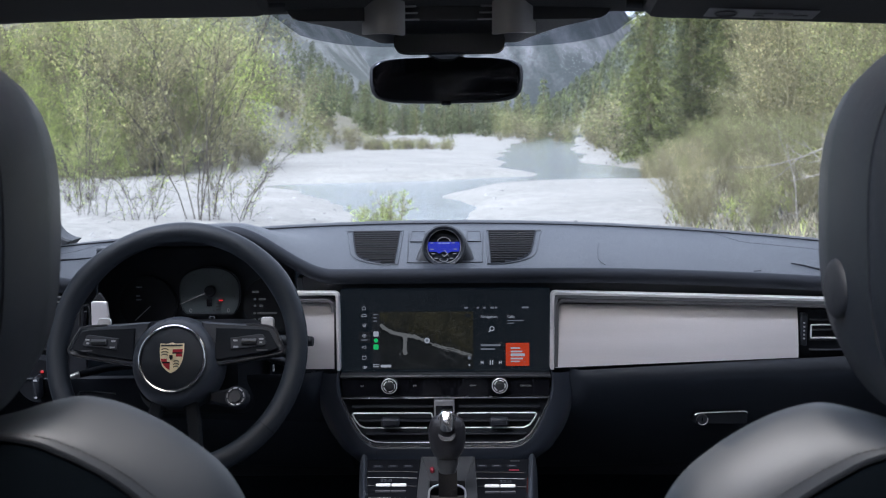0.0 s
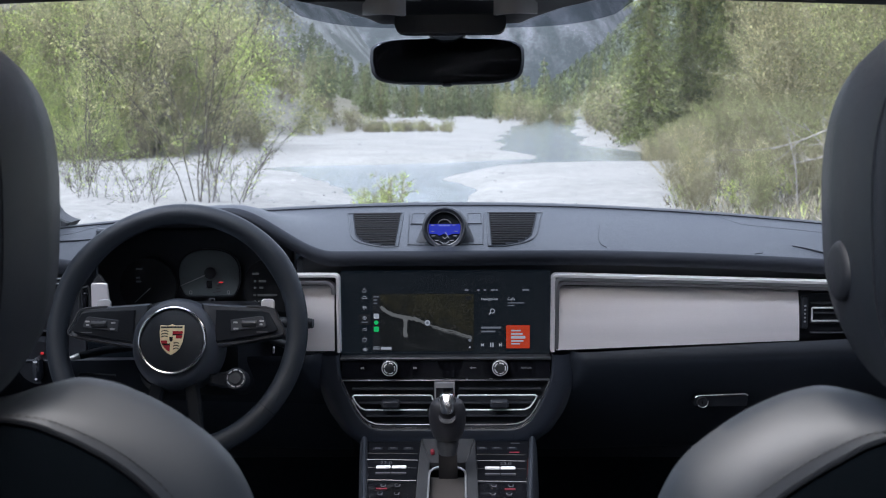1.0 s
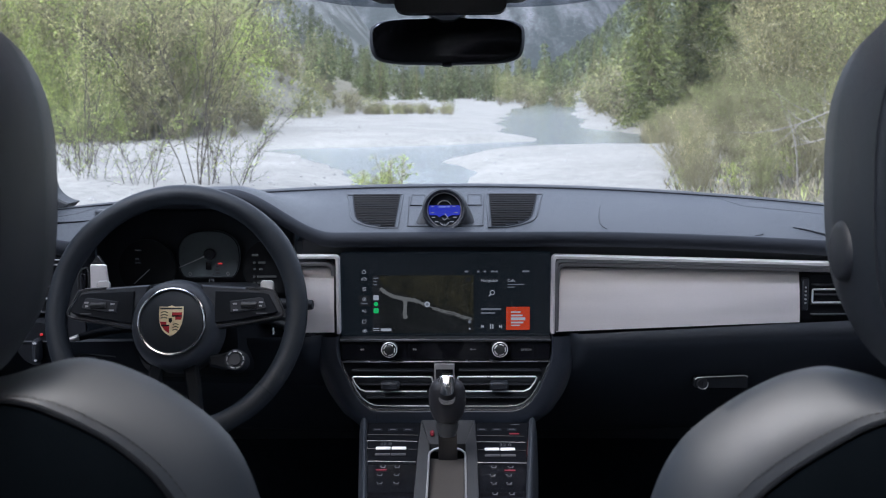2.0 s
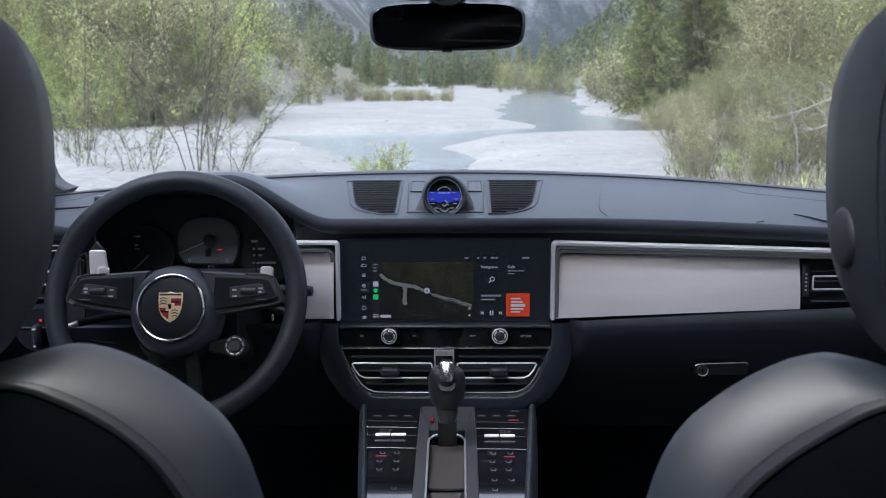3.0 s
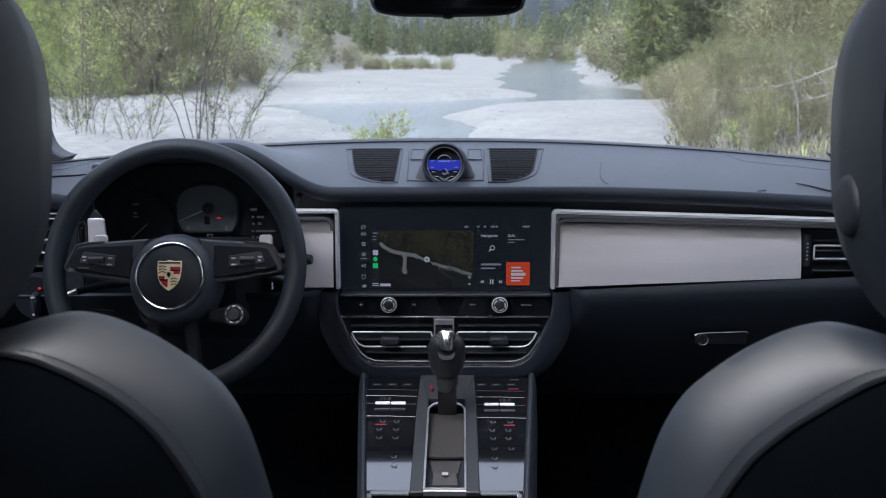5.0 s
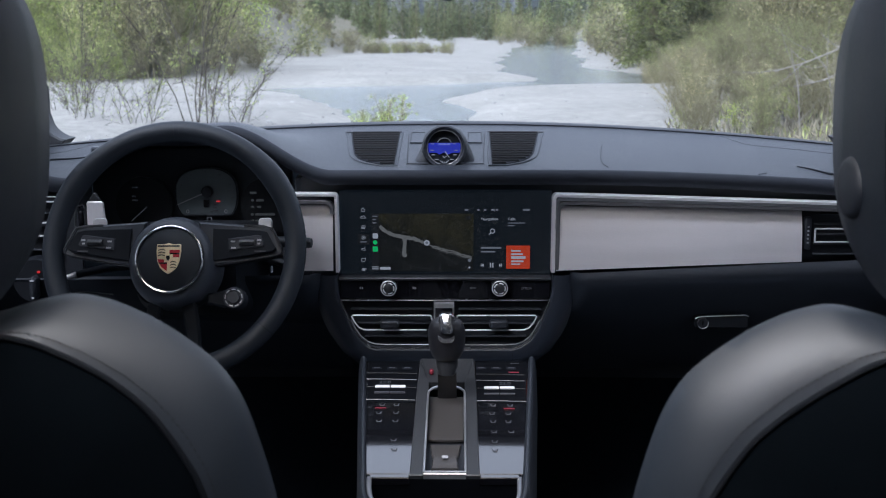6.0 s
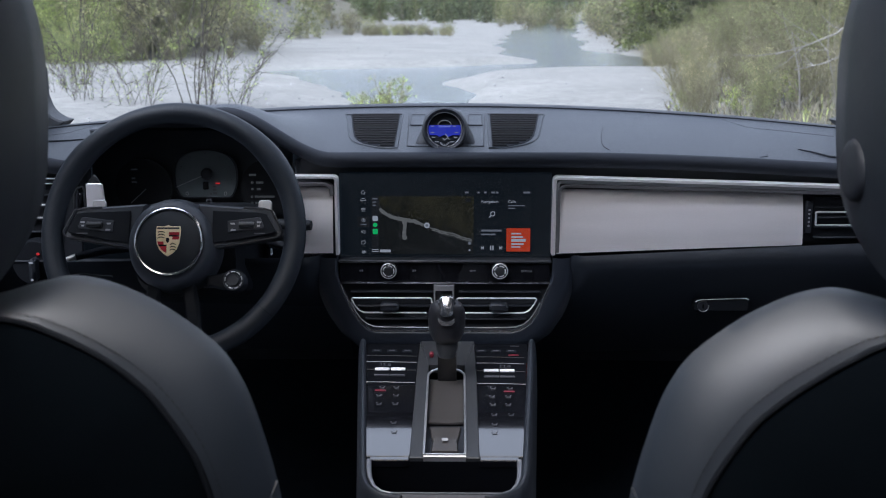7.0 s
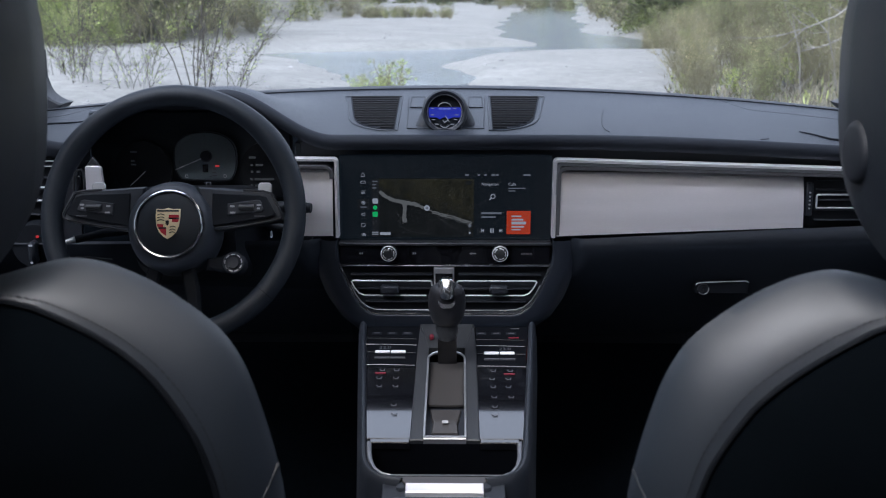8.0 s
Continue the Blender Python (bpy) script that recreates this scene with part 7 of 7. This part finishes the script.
for i in range(70):
    y = rng.uniform(120, 260)
    x = float(right_bank(np.array(y))) + rng.uniform(2, 36)
    plant_at(far_larch if rng.random() < 0.65 else far_spruce, x, y, rng.uniform(0.35, 0.7), rng.uniform(0, 360))


FAR_DRY = leaf_material("dull tan twigs", (0.085, 0.078, 0.042), (0.185, 0.168, 0.092))
FAR_OLIVE = leaf_material("yellow olive leaves", (0.080, 0.090, 0.032), (0.19, 0.192, 0.078))


def far_bushes():
    """The bushes farther down the valley, too many to count."""
    t = thing("far_bushes", (0, 0, 0), "olive and straw coloured bushes along the far river banks", "bushes", "", "stuff")
    looks = {"olive": (3.2, 2.0, FAR_OLIVE), "dry": (3.0, 1.9, FAR_DRY), "fresh": (2.8, 1.6, LEAF_FRESH), "grey": (1.4, 1.3, FAR_DRY)}
    for k, (kind, spots) in enumerate(sorted(FAR.items())):
        high, wide, leaf = looks[kind]
        wood, green = Gather(), Gather()
        r2 = np.random.default_rng(90 + k)
        for x, y, s, turn in spots:
            z = float(ground_z(np.array([x]), np.array([y]))[0][0])
            root = np.array([x, y, z])
            tips = []
            for j in range(9):
                az, lean = r2.uniform(0, 6.28), r2.uniform(0.1, 1.0)
                u = np.linspace(0, 1, 4)[:, None]
                pts = root + s * (np.array([math.cos(az), math.sin(az), 0]) * wide * lean * u ** 1.4 + np.array([0, 0, high * r2.uniform(0.6, 1.0)]) * u)
                wood.bar(pts, 0.02 * s, 0.006, 3)
                tips.append(pts[1:])
            tips = np.concatenate(tips)
            many = int(900 * max(1.0, s) ** 1.6)
            at = tips[r2.integers(0, len(tips), many)] + r2.normal(scale=0.16 * high * s, size=(many, 3)) * np.array([1, 1, 0.8])
            at[:, 2] = np.maximum(at[:, 2], z + 0.05)
            green.leaves(at, r2.normal(size=(many, 3)) + np.array([0, 0, 0.6]), 0.07 * high * min(s, 0.8), 0.032 * high * min(s, 0.8), r2)
        wood.object("stems", BARK, t)
        green.object("foliage", leaf, t)


far_bushes()


def gravel_stones():
    """Loose river stones on the bars, too many to count."""
    r2 = np.random.default_rng(5)
    t = thing("river_stones", (0, 0, 0), "loose pale grey river stones on the gravel bar", "stones", "", "stuff")
    ring = np.array([(math.cos(a), math.sin(a)) for a in np.linspace(0, 2 * math.pi, 7)[:-1]])
    v, f, n = [], [], 0
    y = 11 + 50 * r2.random(900) ** 1.6
    x = r2.uniform(-0.34, 0.24, 900) * y
    z, bank = ground_z(x, y)
    for a, b, c, q in zip(x, y, z, bank):
        if c < -0.2 or q > 0.5:
            continue
        s = 0.012 + 0.03 * r2.random() ** 4 + 0.0003 * b
        e = s * r2.uniform(0.7, 1.3, (6, 1))
        w = np.concatenate([np.c_[ring * e * 1.0, np.full(6, -0.3 * s)], np.c_[ring * e * 0.9, np.full(6, 0.25 * s)], np.c_[ring * e * 0.45, np.full(6, 0.55 * s)]])
        v.append(w + (a, b, c))
        for k in range(2):
            for j in range(6):
                f.append((n + 6 * k + j, n + 6 * k + (j + 1) % 6, n + 6 * k + 6 + (j + 1) % 6, n + 6 * k + 6 + j))
        f.append(tuple(n + 12 + j for j in range(6)))
        n += 18
    me = bpy.data.meshes.new("stones")
    me.from_pydata(np.concatenate(v).tolist(), [], f)
    me.materials.append(STONE)
    me.shade_smooth()
    new("stones", me).parent = t


STONE = leaf_material("river stone", (0.10, 0.10, 0.096), (0.145, 0.142, 0.134), 0.0)
gravel_stones()


# undergrowth on the near bank, with dead stems and a fallen bleached branch
def undergrowth(name, x0, x1, y0, y1, count, high, material, label):
    r2 = np.random.default_rng(count)
    g = Gather()
    x, y = r2.uniform(x0, x1, count), r2.uniform(y0, y1, count)
    keep = (x > right_bank(y) - 0.3 + 0.8 * r2.random(count)) | (x < -4)
    x, y = x[keep], y[keep]
    z = ground_z(x, y)[0] - 0.02
    up = r2.normal(scale=0.45, size=(len(x), 3)) + np.array([0, 0, 1.0])
    g.leaves(np.stack([x, y, z], -1), up, high, 0.018, r2)
    t = thing(name, (0, 0, 0), label, "grass", "", "stuff")
    return g.object("blades", material, t)


undergrowth("bank_grass", 2.6, 8.5, 11.5, 24, 9000, 0.2, LEAF_GREY, "dry tan grass and stalks on the bank")
undergrowth("bank_herbs", 2.8, 8.5, 11.5, 24, 5000, 0.16, LEAF_OLIVE, "fresh green herbs on the bank")


def dead_branch(points, r0, label):
    t = thing("dead_branch", points[0], label, "branch", "dead branches")
    r2 = np.random.default_rng(int(abs(points[0][0]) * 100))
    g = Gather()
    p = np.array(points, float) - np.array(points[0])
    g.bar(p, r0, r0 * 0.35, 6)
    for _ in range(6):
        i = int(r2.integers(0, len(p) - 1))
        a = p[i] + (p[i + 1] - p[i]) * r2.random()
        w = (p[i + 1] - p[i]) / np.linalg.norm(p[i + 1] - p[i]) + r2.normal(scale=0.5, size=3)
        g.bar(np.array([a, a + w * 0.15, a + w * 0.3 + np.array([0, 0, 0.05])]), r0 * 0.45, r0 * 0.15, 4)
    g.object("limb", PALE_BARK, t)


dead_branch([(4.35, 12.4, 1.30), (4.05, 12.3, 1.10), (3.75, 12.3, 0.98), (3.45, 12.4, 0.88)], 0.014, "bleached dead branch arching over the bank")
dead_branch([(4.4, 12.2, 1.18), (4.15, 12.1, 0.92), (3.9, 12.1, 0.80), (3.6, 12.2, 0.72)], 0.012, "bleached dead branch arching over the bank")
dead_branch([(4.35, 13.0, 0.15), (4.3, 13.0, 0.55), (4.2, 13.0, 0.9), (4.0, 13.1, 1.15)], 0.011, "bleached dead stem standing on the bank")
dead_branch([(4.05, 13.4, 0.15), (4.02, 13.4, 0.6), (3.93, 13.5, 1.1)], 0.010, "bleached dead stem standing on the bank")


# ---- mountains round the valley ----
def mountain(name, ridge, y0, depth, material, label, seed):
    """A slope that climbs from the valley floor at y0 to a ridge line of height ridge(x)."""
    xs = np.linspace(-1.0, 1.0, 160)
    ts = np.linspace(0, 1, 50)
    X, T = np.meshgrid(xs, ts)
    H = np.vectorize(ridge)(X)
    rough = wobble(X * 40, T * 14, 1.7, seed) * 0.03 + wobble(X * 40, T * 5, 0.5, seed + 1) * 0.015
    Y = y0 + depth * T
    Z = -2 + H * (T ** 0.8 + rough * T)
    XX = X * (y0 + depth * T) * 0.75
    n, k = X.shape
    idx = np.arange(n * k).reshape(n, k)
    f = np.stack([idx[:-1, :-1], idx[:-1, 1:], idx[1:, 1:], idx[1:, :-1]], -1).reshape(-1, 4)
    me = bpy.data.meshes.new(name)
    me.from_pydata(np.stack([XX, Y, Z], -1).reshape(-1, 3).tolist(), [], f.tolist())
    me.materials.append(material)
    me.shade_smooth()
    return tagged(new(name, me), label, "mountain", "", "structure")


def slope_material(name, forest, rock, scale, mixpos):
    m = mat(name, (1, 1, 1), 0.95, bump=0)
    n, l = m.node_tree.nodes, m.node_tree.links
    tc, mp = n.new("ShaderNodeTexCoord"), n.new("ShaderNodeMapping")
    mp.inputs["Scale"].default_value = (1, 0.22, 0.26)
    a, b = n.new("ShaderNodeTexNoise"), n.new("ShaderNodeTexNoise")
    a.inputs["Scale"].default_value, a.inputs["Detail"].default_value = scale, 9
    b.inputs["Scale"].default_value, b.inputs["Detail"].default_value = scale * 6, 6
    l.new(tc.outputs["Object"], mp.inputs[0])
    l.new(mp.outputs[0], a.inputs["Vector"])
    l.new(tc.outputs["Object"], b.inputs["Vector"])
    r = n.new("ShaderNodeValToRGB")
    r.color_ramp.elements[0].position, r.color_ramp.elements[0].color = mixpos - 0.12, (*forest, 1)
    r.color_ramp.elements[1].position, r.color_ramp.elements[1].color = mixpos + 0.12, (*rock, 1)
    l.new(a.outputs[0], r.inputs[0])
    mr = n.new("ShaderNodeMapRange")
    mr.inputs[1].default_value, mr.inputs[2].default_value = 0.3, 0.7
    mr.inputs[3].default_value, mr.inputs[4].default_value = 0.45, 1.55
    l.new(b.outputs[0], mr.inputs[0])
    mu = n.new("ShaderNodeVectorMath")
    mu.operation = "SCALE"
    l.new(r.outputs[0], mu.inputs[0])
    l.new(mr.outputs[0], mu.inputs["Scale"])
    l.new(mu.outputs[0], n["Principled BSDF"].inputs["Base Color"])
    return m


far_ridge = lambda x: 560 - 325 * math.exp(-((x - 0.215) / 0.06) ** 2) + 60 * math.sin(x * 9)
left_ridge = lambda x: max(6, 420 * step(0.0, -0.42, x))
right_ridge = lambda x: max(6, 285 * step(0.02, 0.5, x))
# rock and forest colours are toned to carry the distant haze
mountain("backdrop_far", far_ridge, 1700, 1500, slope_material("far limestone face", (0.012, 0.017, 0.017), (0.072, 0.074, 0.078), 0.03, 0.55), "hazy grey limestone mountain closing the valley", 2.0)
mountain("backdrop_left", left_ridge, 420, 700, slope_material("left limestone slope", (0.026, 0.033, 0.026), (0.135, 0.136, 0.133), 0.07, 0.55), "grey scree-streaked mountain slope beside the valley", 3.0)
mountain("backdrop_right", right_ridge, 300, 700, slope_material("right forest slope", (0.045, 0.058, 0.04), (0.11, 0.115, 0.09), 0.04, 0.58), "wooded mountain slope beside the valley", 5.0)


def far_forest(name, x_range, y_range, count, slope, seed, label):
    """Small pointed trees over a mountain's foot, too many to count."""
    r2 = np.random.default_rng(seed)
    g = Gather()
    y = r2.uniform(*y_range, count)
    x = r2.uniform(*x_range, count) * y
    for a, b in zip(x, y):
        z = slope(a, b) - 1.0
        h = r2.uniform(6, 11)
        n = 100
        s = r2.random(n) ** 0.8
        az = r2.uniform(0, 2 * math.pi, n)
        rad = (1 - s) * h * 0.16 * r2.uniform(0.5, 1.1, n)
        at = np.stack([a + rad * np.cos(az), b + rad * np.sin(az), z + s * h], -1)
        way = np.stack([np.cos(az), np.sin(az), -0.6 + 0 * az], -1) + r2.normal(scale=0.3, size=(n, 3))
        g.leaves(at, way, 0.10 * h, 0.05 * h, r2)
    t = thing(name, (0, 0, 0), label, "forest", "", "stuff")
    g.object("crowns", HAZY_NEEDLE if seed % 2 else NEEDLE_PALE, t)


def slope_height(ridge, y0, depth):
    def f(x, y):
        T = min(1.0, max(0.0, (y - y0) / depth))
        return -2 + ridge(x / (y * 0.75)) * T ** 0.8
    return f


far_forest("slope_forest", (-0.20, 0.02), (430, 540), 330, slope_height(left_ridge, 420, 700), 31, "light green forest on the far mountain slope")
far_forest("slope_forest", (-0.16, 0.02), (430, 520), 120, slope_height(left_ridge, 420, 700), 32, "dark green forest on the far mountain slope")
far_forest("slope_forest", (0.03, 0.30), (310, 700), 620, slope_height(right_ridge, 300, 700), 33, "light green forest on the far mountain slope")
far_forest("slope_forest", (0.03, 0.30), (310, 700), 260, slope_height(right_ridge, 300, 700), 34, "dark green forest on the far mountain slope")
